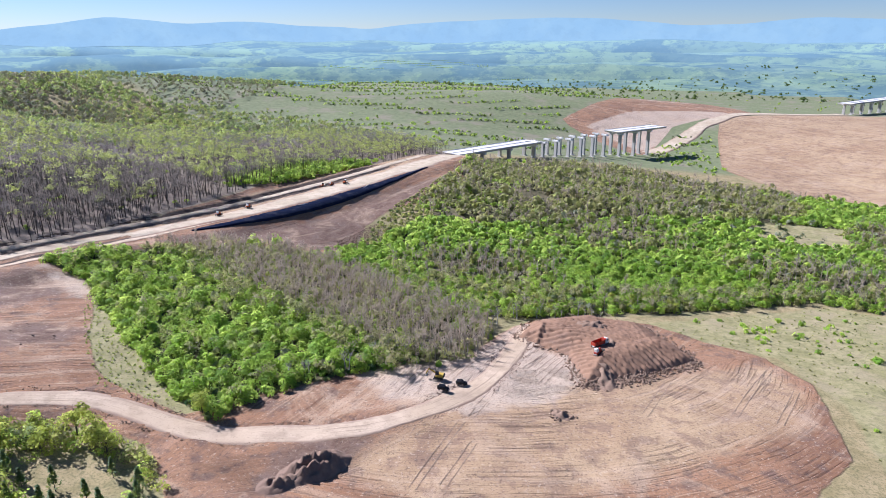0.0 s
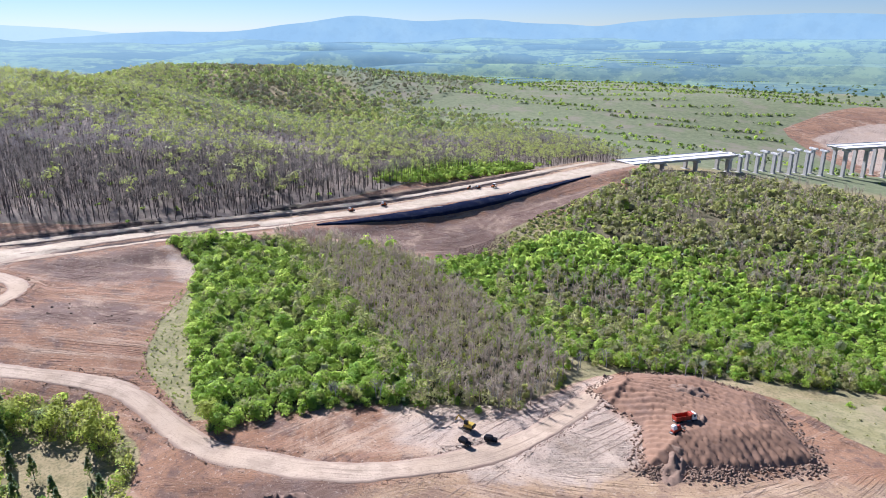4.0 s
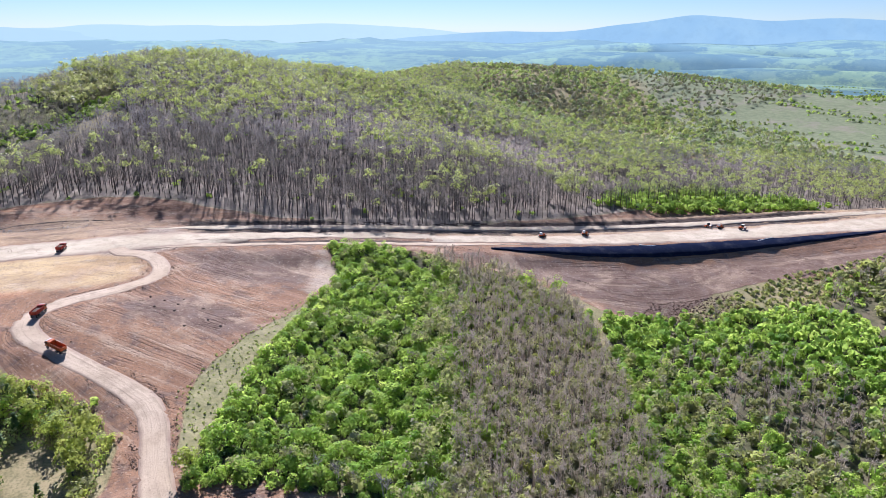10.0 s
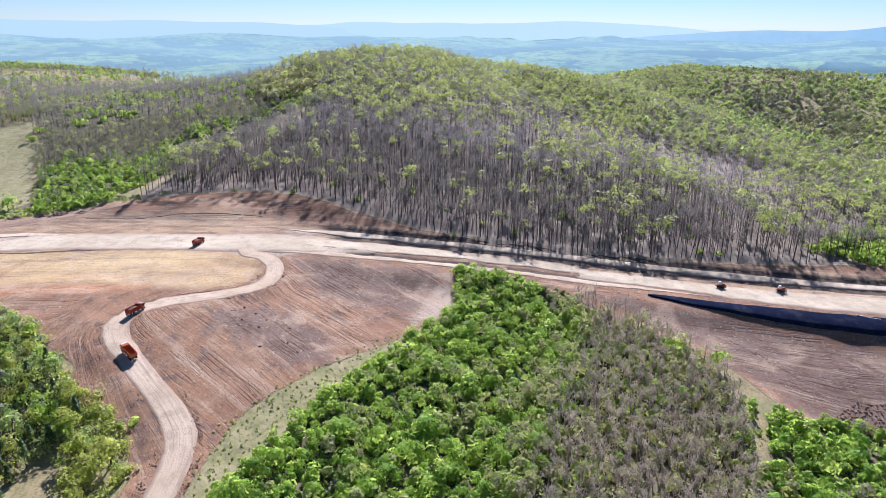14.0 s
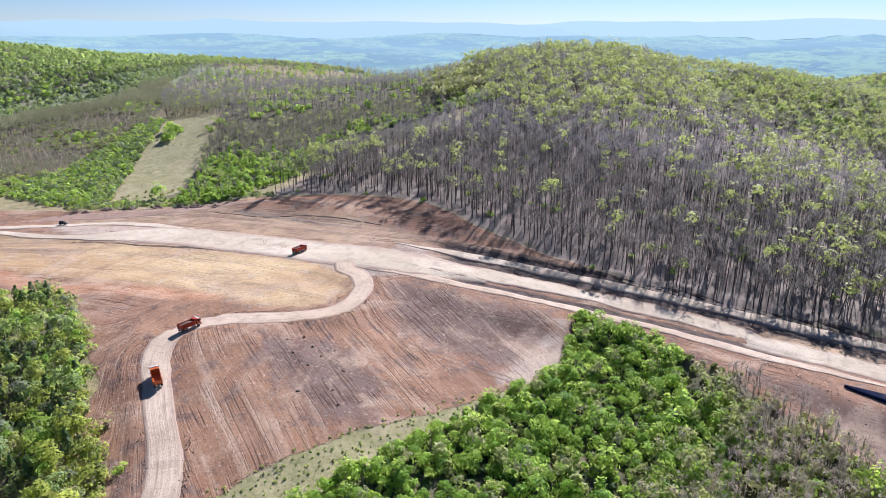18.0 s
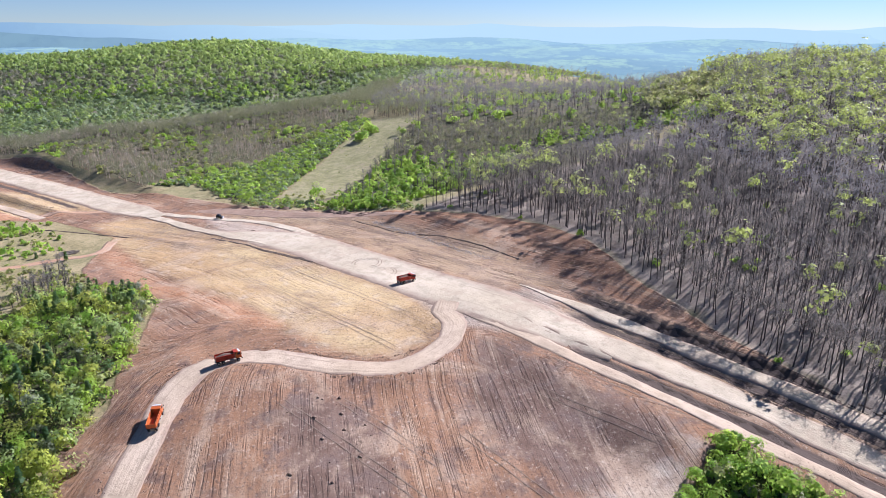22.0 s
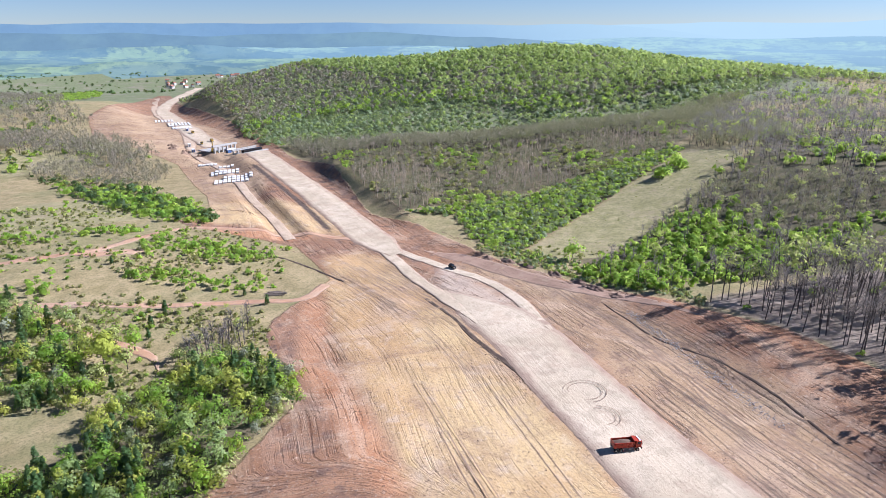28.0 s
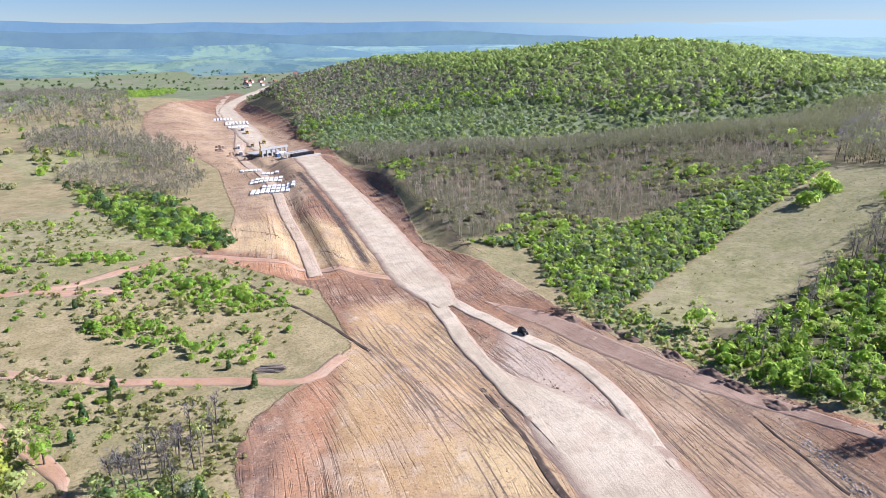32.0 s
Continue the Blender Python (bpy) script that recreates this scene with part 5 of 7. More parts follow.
plant_stuff("thicket", BUSHES, clear_of_roads(scatter(R, KNOLL, 10, 0, 0.2, 2.0)), M_OLIVE, "olive budding crowns on the knoll", "trees", R, 1.2, 2.2)
plant_stuff("thicket", BUSHES, clear_of_roads(scatter(R, KNOLL, 6.0, 0, 0.6, 4.0)), M_GREEN, "green bushes on the knoll", "bushes", R, 0.7, 1.3)

# tall leafless forest above the cutting
FOREST = WOODS[0]
fx = scatter(R, FOREST, 4.5, 1.0)
back = -inside(fx[:, 0], fx[:, 1], [*FOREST_EDGE, (60, 640), (0, 100), (-300, 60)])
fx = fx[R.uniform(size=len(fx)) < np.where(back < 130, 1.0, np.where(fx[:, 0] > -690, 0.6, 0.12))]
dist = -inside(fx[:, 0], fx[:, 1], [*FOREST_EDGE, (60, 640), (0, 100), (-300, 60)])
edge_row = fx[(dist < 9) & (fx[:, 1] < 560)]
front = fx[(dist >= 9) & (dist < 85) & (fx[:, 1] < 720) | (dist < 9) & (fx[:, 1] >= 560) & (fx[:, 1] < 720)]
rest = fx[(dist >= 85) & (dist < 420) | (fx[:, 1] >= 720)]
plant_things("bare_tree", [[("trunk", w, M_BARK), ("crown", t, M_TWIG)] for w, t, _ in TALL], edge_row, "tall leafless forest tree with a slender grey trunk", "tree", "trees at the forest edge", R, 0.8, 1.15)
plant_stuff("forest", TALL_BARE, front[front[:, 1] < 470], [M_TWIG, M_BARK], "tall leafless forest with slender grey trunks", "trees", R, 0.8, 1.2)
plant_stuff("forest", TALL_BARE, front[front[:, 1] >= 470], [M_TWIG, M_BARK], "lower leafless forest towards the viaduct", "trees", R, 0.5, 0.8)
rest = rest[(R.uniform(size=len(rest)) < 0.9) & (rest[:, 0] > -690)]
plant_stuff("forest", TALL_LITE, rest[rest[:, 1] < 470], [M_FARTWIG, M_BARK], "leafless grey-brown forest on the hillside", "trees", R, 0.8, 1.2)
plant_stuff("forest", TALL_LITE, rest[rest[:, 1] >= 470], [M_FARTWIG, M_BARK], "lower leafless grey-brown forest on the hillside", "trees", R, 0.5, 0.8)
top = smooth(46, 68, swell(fx[:, 0], fx[:, 1])) * 0.85 + 0.06 + 0.2 * (1 - smooth(190, 290, fx[:, 1])) + 0.34 * smooth(340, 500, fx[:, 1]) + 0.2 * smooth(620, 760, fx[:, 1])
wave = np.sin(fx[:, 0] / 37) * np.cos(fx[:, 1] / 31 + 1) * 0.3 + np.sin(fx[:, 0] / 13 + fx[:, 1] / 17) * 0.12
top = (top + wave * (top > 0.15)) * (fx[:, 0] > -690)
bud = fx[R.uniform(size=len(fx)) < top]
plant_stuff("forest", BUD, bud[bud[:, 1] < 470], M_LIME, "yellow-green young leaves on the hilltop forest", "trees", R, 0.75, 1.2)
plant_stuff("forest", BUD, bud[bud[:, 1] >= 470], M_LIME, "yellow-green young leaves on the lower forest", "trees", R, 0.5, 0.85)
plant_stuff("thicket", BUSHES, scatter(R, [(-160, 475), (-172, 545), (-120, 600), (-74, 615), (-60, 610), (-95, 545), (-125, 500)], 4.2), M_GREEN, "green thicket at the forest edge beside the lane", "bushes", R, 0.9, 1.6)
q = scatter(R, FOREST, 6.8)
q = q[(q[:, 1] > 540 + 60 * np.sin(q[:, 0] / 60)) & (q[:, 0] < -200)]
plant_stuff("forest", FARLITE, q[::3], M_PURPLE, "leafless brown crowns on the far side of the hill", "trees", R, 0.9, 1.2)
plant_stuff("forest", FARLITE, q[1::3], M_BEECH, "light green crowns on the far side of the hill", "trees", R, 0.9, 1.3)
plant_stuff("forest", FARLITE, q[2::3], M_BUDS, "brown-green crowns on the far side of the hill", "trees", R, 0.8, 1.2)
plant_stuff("thicket", LOW, scatter(R, FOREST, 17, 0, 0.3)[:1500], M_GREEN, "green undergrowth on the forest floor", "bushes", R, 0.8, 1.6)

plant_stuff("forest", FARTREE, scatter(R, [(-505, 275), (-545, 345), (-640, 360), (-650, 285), (-560, 262)], 6.5), M_BUDS, "brown-green young wood on the shoulder of the hill", "trees", R, 0.7, 1.2)

# valley of young growth between the field and the forest
VALE = [(-338, 112), (-332, 150), (-400, 196), (-451, 190), (-477, 262), (-490, 320), (-545, 290), (-520, 200), (-505, 120), (-496, 100), (-463, 104), (-430, 107), (-364, 113)]
q = scatter(R, VALE, 3.6, 0.5)
deep = q[:, 0] + 0.5 * (q[:, 1] - 110) + R.normal(size=len(q)) * 16 + 14 * np.sin(q[:, 1] / 15) < -418
plant_stuff("thicket", FINE, q[~deep & (R.uniform(size=len(q)) < 0.85)], M_GREEN, "bright green young growth in the hollow", "bushes", R, 0.55, 1.15)
plant_stuff("young_trees", THIN, q[deep][::2], [M_PURPLE, M_BARK], "leafless purple-brown young wood beside the field", "trees", R, 0.5, 0.85)
plant_stuff("young_trees", YOUNG, q[deep][1::3], M_TWIG, "leafless grey young trees beside the field", "trees", R, 0.6, 1.0)
plant_stuff("young_trees", BUD, scatter(R, VALE, 17, 2), M_LIME, "young lime-green trees in the hollow", "trees", R, 0.45, 0.7, 2.0)
plant_stuff("young_trees", YOUNG, scatter(R, VALE, 11, 2), M_TWIG, "leafless young trees in the hollow", "trees", R, 0.8, 1.3)
BACK = [(-496, 99), (-505, 120), (-520, 200), (-545, 290), (-760, 320), (-1000, 500), (-1150, 320), (-1005.8, 58.9), (-893.6, -24.4), (-803.7, -5.3), (-640, 20), (-560, 48), (-556, 94)]
q = scatter(R, BACK, 7.2)
q = q[(q[:, 0] > -860) | (R.uniform(size=len(q)) < 0.4)]
plant_stuff("forest", TALL_LITE, q, [M_FARTWIG, M_BARK], "leafless dark woods behind the field", "trees", R, 0.6, 0.9)
q = scatter(R, BACK, 9.0, 0, 0.35, 2.0)
plant_stuff("forest", BUD, q[R.uniform(size=len(q)) < 0.5], M_LIME, "lime-green crowns scattered in the woods behind the field", "trees", R, 0.5, 0.9, 2.0)
plant_stuff("thicket", FARBUSH, scatter(R, BACK, 12, 0, 0.55, 4.0), M_GREEN, "green patches in the woods behind the field", "bushes", R, 0.8, 1.4)

VERGE = [(-332, 84), (-340, 56), (-348, 60), (-352, 100), (-350, 122), (-346, 150), (-339, 170), (-333, 166), (-332, 120)]
for mat, gap, off in ((M_SCRUB, 2.6, 1.0), (M_GREEN, 3.6, 2.0), (M_OLIVE, 3.0, 3.0)):
    plant_stuff("thicket", LOW, scatter(R, VERGE, gap, 0.5, 0.3, off), mat, "low scrub on the grassy verge above the track", "bushes", R, 0.4, 1.0)
# ridge south of the field, its slope and its hedges
RIDGE = [(-428.8, -266), (-521.2, -166.2), (-640, -80), (-813.6, -16.8), (-656.3, 20), (-590, 10), (-575.8, -19.6), (-500, -55), (-440, -115), (-420, -200)]
q = clear_of_roads(scatter(R, RIDGE, 4.6))
crest = nearest(q[:, 0], q[:, 1], np.array([(-424, -225), (-465, -145), (-530, -85), (-620, -40), (-760, -10)], float))[0] + R.normal(size=len(q)) * 6
plant_stuff("forest", THIN, q[crest < 40], [M_PURPLE, M_BARK], "dense leafless purple-brown wood along the ridge", "trees", R, 0.9, 1.3)
plant_stuff("forest", THIN, q[crest >= 40], [M_PURPLE, M_BARK], "grey-brown leafless trees below the ridge", "trees", R, 0.7, 1.0)
plant_stuff("thicket", BUSHES, q[crest >= 34][::5], M_GREEN, "green bushes below the ridge", "bushes", R, 0.8, 1.6)
SIDE = [(-412, -200), (-396, -128), (-374, -78), (-352, -14), (-391, 3), (-426.2, 15), (-470, 23), (-554.8, 36), (-610, 22), (-605, -19.8), (-500, -60), (-440, -120), (-424, -200)]
q = clear_of_roads(scatter(R, SIDE, 4.3))
v = np.sin(q[:, 0] / 17) * np.cos(q[:, 1] / 21) + R.normal(size=len(q)) * 0.5
plant_stuff("young_trees", YOUNG, q[v < -0.3], M_YOUNG, "leafless scrub wood on the slope", "trees", R, 0.6, 1.05)
plant_stuff("young_trees", THIN, q[(v >= -0.4) & (v < 0.6)], [M_PURPLE, M_BARK], "purple-brown crowns on the slope", "trees", R, 0.5, 0.85)
plant_stuff("thicket", BUSHES, q[(v >= 0.45) & (v < 0.7)], M_OLIVE, "olive scrub on the slope", "bushes", R, 0.7, 1.2)
plant_stuff("thicket", BUSHES, q[v >= 0.85], M_GREEN, "green bushes on the slope above the roadbed", "bushes", R, 0.6, 1.2)
q = scatter(R, HEDGE, 2.9, -1)
plant_stuff("thicket", BUSHES, q[::2], M_GREEN, "leafy green hedge beside the field", "bushes", R, 0.45, 1.0)
plant_stuff("thicket", BUSHES, q[1::2], M_SCRUB, "grey-green bushes of the hedge beside the field", "bushes", R, 0.45, 0.95)
plant_stuff("young_trees", BUD, scatter(R, HEDGE, 15, 2), M_LIME, "young lime-green trees in the hedge", "trees", R, 0.4, 0.65, 2.0)
plant_stuff("thicket", BUSHES, scatter(R, [(-343.2, 62), (-347.9, 102), (-360.1, 113.7), (-369.4, 105.2), (-369.2, 67.7)], 6.5), M_OLIVE, "low olive scrub below the field", "bushes", R, 0.3, 0.7)

plant_stuff("forest", THIN, scatter(R, [(-557, 50), (-556, 92), (-590, 110), (-680, 60), (-700, -10), (-640, 20)], 5.0), [M_PURPLE, M_BARK], "leafless dark wood at the head of the field", "trees", R, 0.8, 1.1)

# the wide wooded hill behind the ridge
HILL = [(-444, -353), (-537.9, -365.5), (-621.6, -254.9), (-659.9, -143.4), (-725.8, -112.1), (-910, -43.4), (-1006.9, 38.6), (-1100, 200), (-1300, 200), (-1400, -200), (-1350, -400), (-1150, -720), (-900, -960), (-640, -930), (-585, -830), (-548, -700), (-516, -580), (-484, -445)]
q = clear_of_roads(scatter(R, HILL, 6.0))
q = q[((q[:, 0] > -1160) & (q[:, 0] > -1140 - 0.79 * (q[:, 1] + 200))) | (R.uniform(size=len(q)) < 0.25)]
up = swell(q[:, 0], q[:, 1]) + R.normal(size=len(q)) * 7
spur = (q[:, 1] < -380 + R.normal(size=len(q)) * 25) & (q[:, 0] > -660)
pick = R.uniform(size=len(q))
crown = (up > 66) & ~spur
band = (up > 56) & (up <= 66) & ~spur
plant_stuff("forest", FARLITE, q[crown & (pick < 0.9)], M_BEECH, "hilltop beech forest in fresh yellow-green leaf", "trees", R, 0.8, 1.15)
plant_stuff("forest", FARLITE, q[crown & (pick >= 0.9)], M_PURPLE, "leafless trees in the hilltop forest", "trees", R, 0.6, 0.9)
plant_stuff("forest", FARLITE, q[(band & (pick < 0.6)) | (spur & (pick < 0.6)) | (~crown & ~band & ~spur & (pick < 0.15))], M_PURPLE, "leafless grey-brown forest across the hill flank", "trees", R, 0.6, 0.95)
plant_stuff("forest", FARLITE, q[(band & (pick >= 0.6)) | (spur & (pick >= 0.75))], M_BEECH, "fresh green crowns across the hill flank", "trees", R, 0.6, 0.95)
low = ~crown & ~band & ~spur
plant_stuff("forest", FARLITE, q[low & (pick >= 0.15) & (pick < 0.6)], M_GREEN, "green trees low on the hill", "trees", R, 0.65, 1.0)
plant_stuff("forest", FARLITE, q[(low & (pick >= 0.6)) | (spur & (pick >= 0.6) & (pick < 0.75))], M_SCRUB, "grey-green trees low on the hill", "trees", R, 0.55, 0.85)
FOOT = [(-427.9, -275.4), (-518, -170), (-662.9, -75.6), (-803.1, -20.7), (-911.3, -13.4), (-1008.5, -62.7), (-726.7, -152.9), (-652.2, -302.7), (-573.5, -429.8), (-475.5, -440.7), (-444.4, -353.1)]
q = clear_of_roads(scatter(R, FOOT, 5.6))
plant_stuff("thicket", FARBUSH, q[R.uniform(size=len(q)) < 0.9], M_SCRUB, "green scrub along the foot of the hill", "bushes", R, 0.5, 1.0)
plant_stuff("thicket", FARBUSH, scatter(R, FOOT, 10), M_BEECH, "fresh green scrub along the foot of the hill", "bushes", R, 0.5, 1.0)

# broken wood beside the haul road
COPSE = [(-210, 104), (-203, 117), (-190, 124), (-177, 131), (-160, 139), (-146, 146), (-134, 146), (-116, 158), (-67, 137), (-75, 100), (-110, 92), (-140, 94), (-158, 94), (-165, 83), (-182, 78), (-200, 78), (-209, 87)]
CLEARING = [(-112, 142), (-106, 151), (-92, 154), (-78, 146), (-76, 136), (-90, 128), (-106, 132)]
GROVE = [(-164, -18), (-175, 11), (-178, 36), (-190, 44), (-176, 56), (-166, 74), (-152, 80), (-140, 66), (-125, 40), (-135, 0)]
q = np.vstack([clear_of_roads(scatter(R, COPSE, 3.9, -3.0, 0.10, 1.0), 8), scatter(R, GROVE, 5.0, 0.5, 0.25, 2.0)])
q = q[inside(q[:, 0], q[:, 1], CLEARING) < R.normal(size=len(q)) * 1.5 + 1]
plant_stuff("thicket", NEARB, q[::4], M_GREEN, "mixed green bushes of the broken copse", "bushes", R, 0.4, 1.05)
plant_stuff("thicket", NEARB, q[2::4], M_LIME, "young yellow-green bushes of the broken copse", "bushes", R, 0.4, 1.05)
plant_stuff("thicket", NEARB, q[1::8], M_DEEP, "dark green bushes of the broken copse", "bushes", R, 0.5, 1.0)
plant_stuff("thicket", NEARB, q[3::4], M_YELLOWLEAF, "yellow-green bushes of the broken copse", "bushes", R, 0.5, 1.0)
plant_stuff("thicket", NEARB, q[5::8], M_BEECH, "fresh green bushes of the broken copse", "bushes", R, 0.5, 1.1)
q = np.vstack([clear_of_roads(scatter(R, COPSE, 5.6, -1.5, 0.08, 1.0), 9), scatter(R, GROVE, 7.0, 1.0, 0.25, 1.0)])
q = q[inside(q[:, 0], q[:, 1], CLEARING) < -2]
kinds = [(M_GREEN, "round-headed tree in fresh green leaf"), (M_BEECH, "round-headed tree in yellow-green leaf"), (M_YELLOWLEAF, "tree in bright yellow-green leaf"), (M_BLOSSOM, "tree with silvery grey buds")]
for k, (mat, text) in enumerate(kinds):
    plant_things("tree", [[("trunk", w, M_BARK), ("crown", c, mat)] for w, c in (broad_tree(200 + 7 * k + i, 7.0 + i, 320, 0.44) for i in range(3))], q[k::4] if k != 3 else q[k::8], text + " in the broken copse", "tree", "trees of the copse", R, 0.5, 1.0)
plant_things("pine_tree", [[("trunk", w, M_BARK), ("crown", c, M_DEEP)] for w, c in (conifer(230 + i, 6.5 + i) for i in range(3))], np.vstack([clear_of_roads(scatter(R, COPSE, 7.6, 1, 0.25, 3.0), 9), scatter(R, GROVE, 7.8, 1, 0.2, 3.0), scatter(R, [(-146, 104), (-160, 96), (-163, 120), (-146, 128), (-128, 118)], 6.0)]), "dark green young pine in the copse", "tree", "pines of the copse", R, 0.7, 1.1)
plant_things("tree", [[("trunk", w, M_BARK), ("crown", c, M_YELLOWLEAF)] for w, c in (broad_tree(250 + i, 8 + i, 560, 0.42) for i in range(3))], np.array([(-101.3, 159.4), (-89, 151), (-94.8, 153.5), (-106.3, 150.6), (-72, 174), (-115.6, 148.2), (-127.2, 151)]),
             "large rounded tree in bright yellow-green leaf", "tree", "yellow-green trees", R, 0.8, 1.15)
plant_things("tree", [[("trunk", w, M_BARK), ("crown", c, M_GREEN)] for w, c in (broad_tree(260 + i, 9 + i, 300, 0.6) for i in range(3))], np.array([(-172.2, 298.8), (-102.1, 342.7), (-93.7, 354.2), (-169.5, 305), (-352.1, 101.9), (-338.5, 68.4)]),
             "dense rounded tree in green leaf standing apart", "tree", "green trees standing apart", R, 0.7, 1.0)
plant_things("bare_tree", [[("trunk", w, M_BARK), ("crown", t, M_TWIG)] for w, t, _ in (tall_tree(270 + i, 10, 12, 120, 0, 5) for i in range(3))], np.array([(-205.3, 73.4), (-201.4, 70), (-198, 72), (-209.3, 69.3), (-206, 65), (-214, 62), (-217.3, 67.2), (-199.3, 77), (-220, 62), (-196, 70), (-211, 74), (-146.6, 123.6), (-204.8, 79.8)]),
             "leafless spreading tree on rough pasture", "tree", "leafless trees of the copse", R, 0.8, 1.1)

NEARLEFT = [(-132, 153), (-120, 162), (-110.6, 167.2), (-95.6, 161.4), (-81, 151), (-73, 140), (-80, 146), (-94, 154), (-106, 152), (-118, 146)]
plant_stuff("thicket", NEARB, clear_of_roads(scatter(R, NEARLEFT, 6.0, -1, 0.15), 8), M_GREEN, "lush green bushes beside the haul road", "bushes", R, 0.4, 0.95)
plant_stuff("thicket", NEARB, clear_of_roads(scatter(R, NEARLEFT, 5.6, -1, 0.1, 2.0), 8), M_YELLOWLEAF, "yellow-green bushes beside the haul road", "bushes", R, 0.6, 1.2)
plant_stuff("thicket", NEARB, clear_of_roads(scatter(R, NEARLEFT, 9, -1), 8), M_OLIVE, "olive bushes beside the haul road", "bushes", R, 0.6, 1.3)

# terraces and scrub south of the tracks
for k, (poly, gap, mat) in enumerate([([(-221, -49), (-240, -47), (-266, 2), (-262, 12), (-244, 6), (-216, -36)], 3.4, M_GREEN), ([(-206, -8), (-216, -12), (-244, 36), (-236, 42), (-205, 10)], 3.8, M_GREEN), ([(-170, -108), (-200, -86), (-236, -70), (-234, -64), (-196, -68), (-168, -90)], 3.6, M_GREEN),
                                      ([(-130, -30), (-168, -20), (-190, -14), (-186, -8), (-140, -8)], 3.8, M_GREEN), ([(-240, -300), (-290, -240), (-282.9, -107.6), (-250, -140)], 8, M_DEEP), ([(-240, -300), (-290, -240), (-282.9, -107.6), (-250, -140)], 9, M_OLIVE),
                                      ([(-205, -30), (-222, -30), (-236, -8), (-226, 4), (-205, -10)], 5.0, M_OLIVE)]):
    plant_stuff("thicket", BUSHES, clear_of_roads(scatter(R, poly, gap, 0, 0.25, k)), mat, "low bushes in rows on the old terraces", "bushes", R, 0.4, 0.95)
TERRACE = [(-236, -292), (-273, -262), (-284, -175), (-279, -114), (-270, -62), (-251, -80), (-246, -139), (-243, -216)]
q = clear_of_roads(scatter(R, TERRACE, 4.2, -2, 0.08, 1.0))
q = q[q[:, 1] > -225 + R.normal(size=len(q)) * 30]
plant_stuff("thicket", BUSHES, q[q[:, 0] % 1 < 0.65], M_GREEN, "dense green bushes down the terrace edge", "bushes", R, 0.6, 1.3)
plant_stuff("thicket", BUSHES, q[q[:, 0] % 1 >= 0.65], M_DEEP, "dark green bushes down the terrace edge", "bushes", R, 0.7, 1.5)
plant_stuff("young_trees", THIN, clear_of_roads(scatter(R, [(-240, -300), (-262, -330), (-318, -300), (-322, -250), (-296, -205), (-272, -215), (-262, -250)], 5.0, -3)), [M_PURPLE, M_BARK], "leafless purple-brown trees above the terraces", "trees", R, 0.6, 1.0)
PASTURE = [(-60, -200), (-240, -190), (-262, -70), (-276, 0), (-239.2, 53.2), (-150, 40), (-60, 60)]
plant_stuff("thicket", LOW, clear_of_roads(scatter(R, PASTURE, 4.6, 1, 0.4, 2.5)), M_OLIVE, "low tufts of scrub on rough pasture", "bushes", R, 0.4, 1.0)
plant_stuff("thicket", LOW, clear_of_roads(scatter(R, PASTURE, 9.0, 1, 0.45, 1.2)), M_GREEN, "low green shrubs on rough pasture", "bushes", R, 0.5, 1.2)
for poly, gap in (([(-235, -410), (-262, -490), (-305, -460), (-338, -362), (-334, -310), (-312, -284), (-292, -322), (-270, -385)], 5.6), ([(-150, -600), (-262, -540), (-299, -482), (-335, -478), (-356, -560), (-384, -720), (-410, -860), (-200, -1000), (60, -800), (0, -560)], 9.0)):
    q = scatter(R, poly, gap, -14)
    q = clear_of_roads(q[inside(q[:, 0], q[:, 1], poly) > R.normal(size=len(q)) * 5])
    plant_stuff("forest", THIN, q, [M_PURPLE, M_BARK], "leafless purple-brown wood on the valley side", "trees", R, 0.9, 1.4)
    plant_stuff("thicket", FARBUSH, q[::9] + 4, M_GREEN, "green bushes within the leafless wood", "bushes", R, 0.5, 1.0)
for mat, gap, off in ((M_GREEN, 36, 0.3), (M_OLIVE, 38, 2.0), (M_DEEP, 30, 3.0)):
    plant_stuff("thicket", FARBUSH, clear_of_roads(scatter(R, [(-250, -320), (-340, -560), (-430, -1000), (-700, -1500), (200, -1500), (300, -300), (-100, -200)], gap, 0, 0.5, off), 20), mat, "far hedges and bushes in the valley", "bushes", R, 0.7, 1.5)

# northern country: woods, hedged terraces, bushes
NORTH = [(-420, 700), (-260, 715), (-60, 790), (-120, 850), (-260, 900), (-330, 1000), (-250, 1250), (-500, 1500), (-1000, 1500), (-1300, 900), (-900, 600), (-700, 900)]
q = scatter(R, NORTH, 11.0)
q = q[(q[:, 0] > -880) & ((q[:, 1] > 760) | (q[:, 0] > -700))]
v = np.sin(q[:, 0] / 83) * np.cos(q[:, 1] / 71) + R.normal(size=len(q)) * 0.4
plant_stuff("forest", FARLITE, q[v > 0.35], M_LIME, "yellow-green woods beyond the motorway", "trees", R, 0.7, 1.1)
plant_stuff("forest", FARLITE, q[(v <= 0.35) & (v > -0.25)], M_SCRUB, "grey-green half-leafed woods beyond the motorway", "trees", R, 0.7, 1.1)
plant_stuff("forest", FARLITE, q[v <= -0.1], M_PURPLE, "leafless dark woods beyond the motorway", "trees", R, 0.6, 0.9)
rows = []
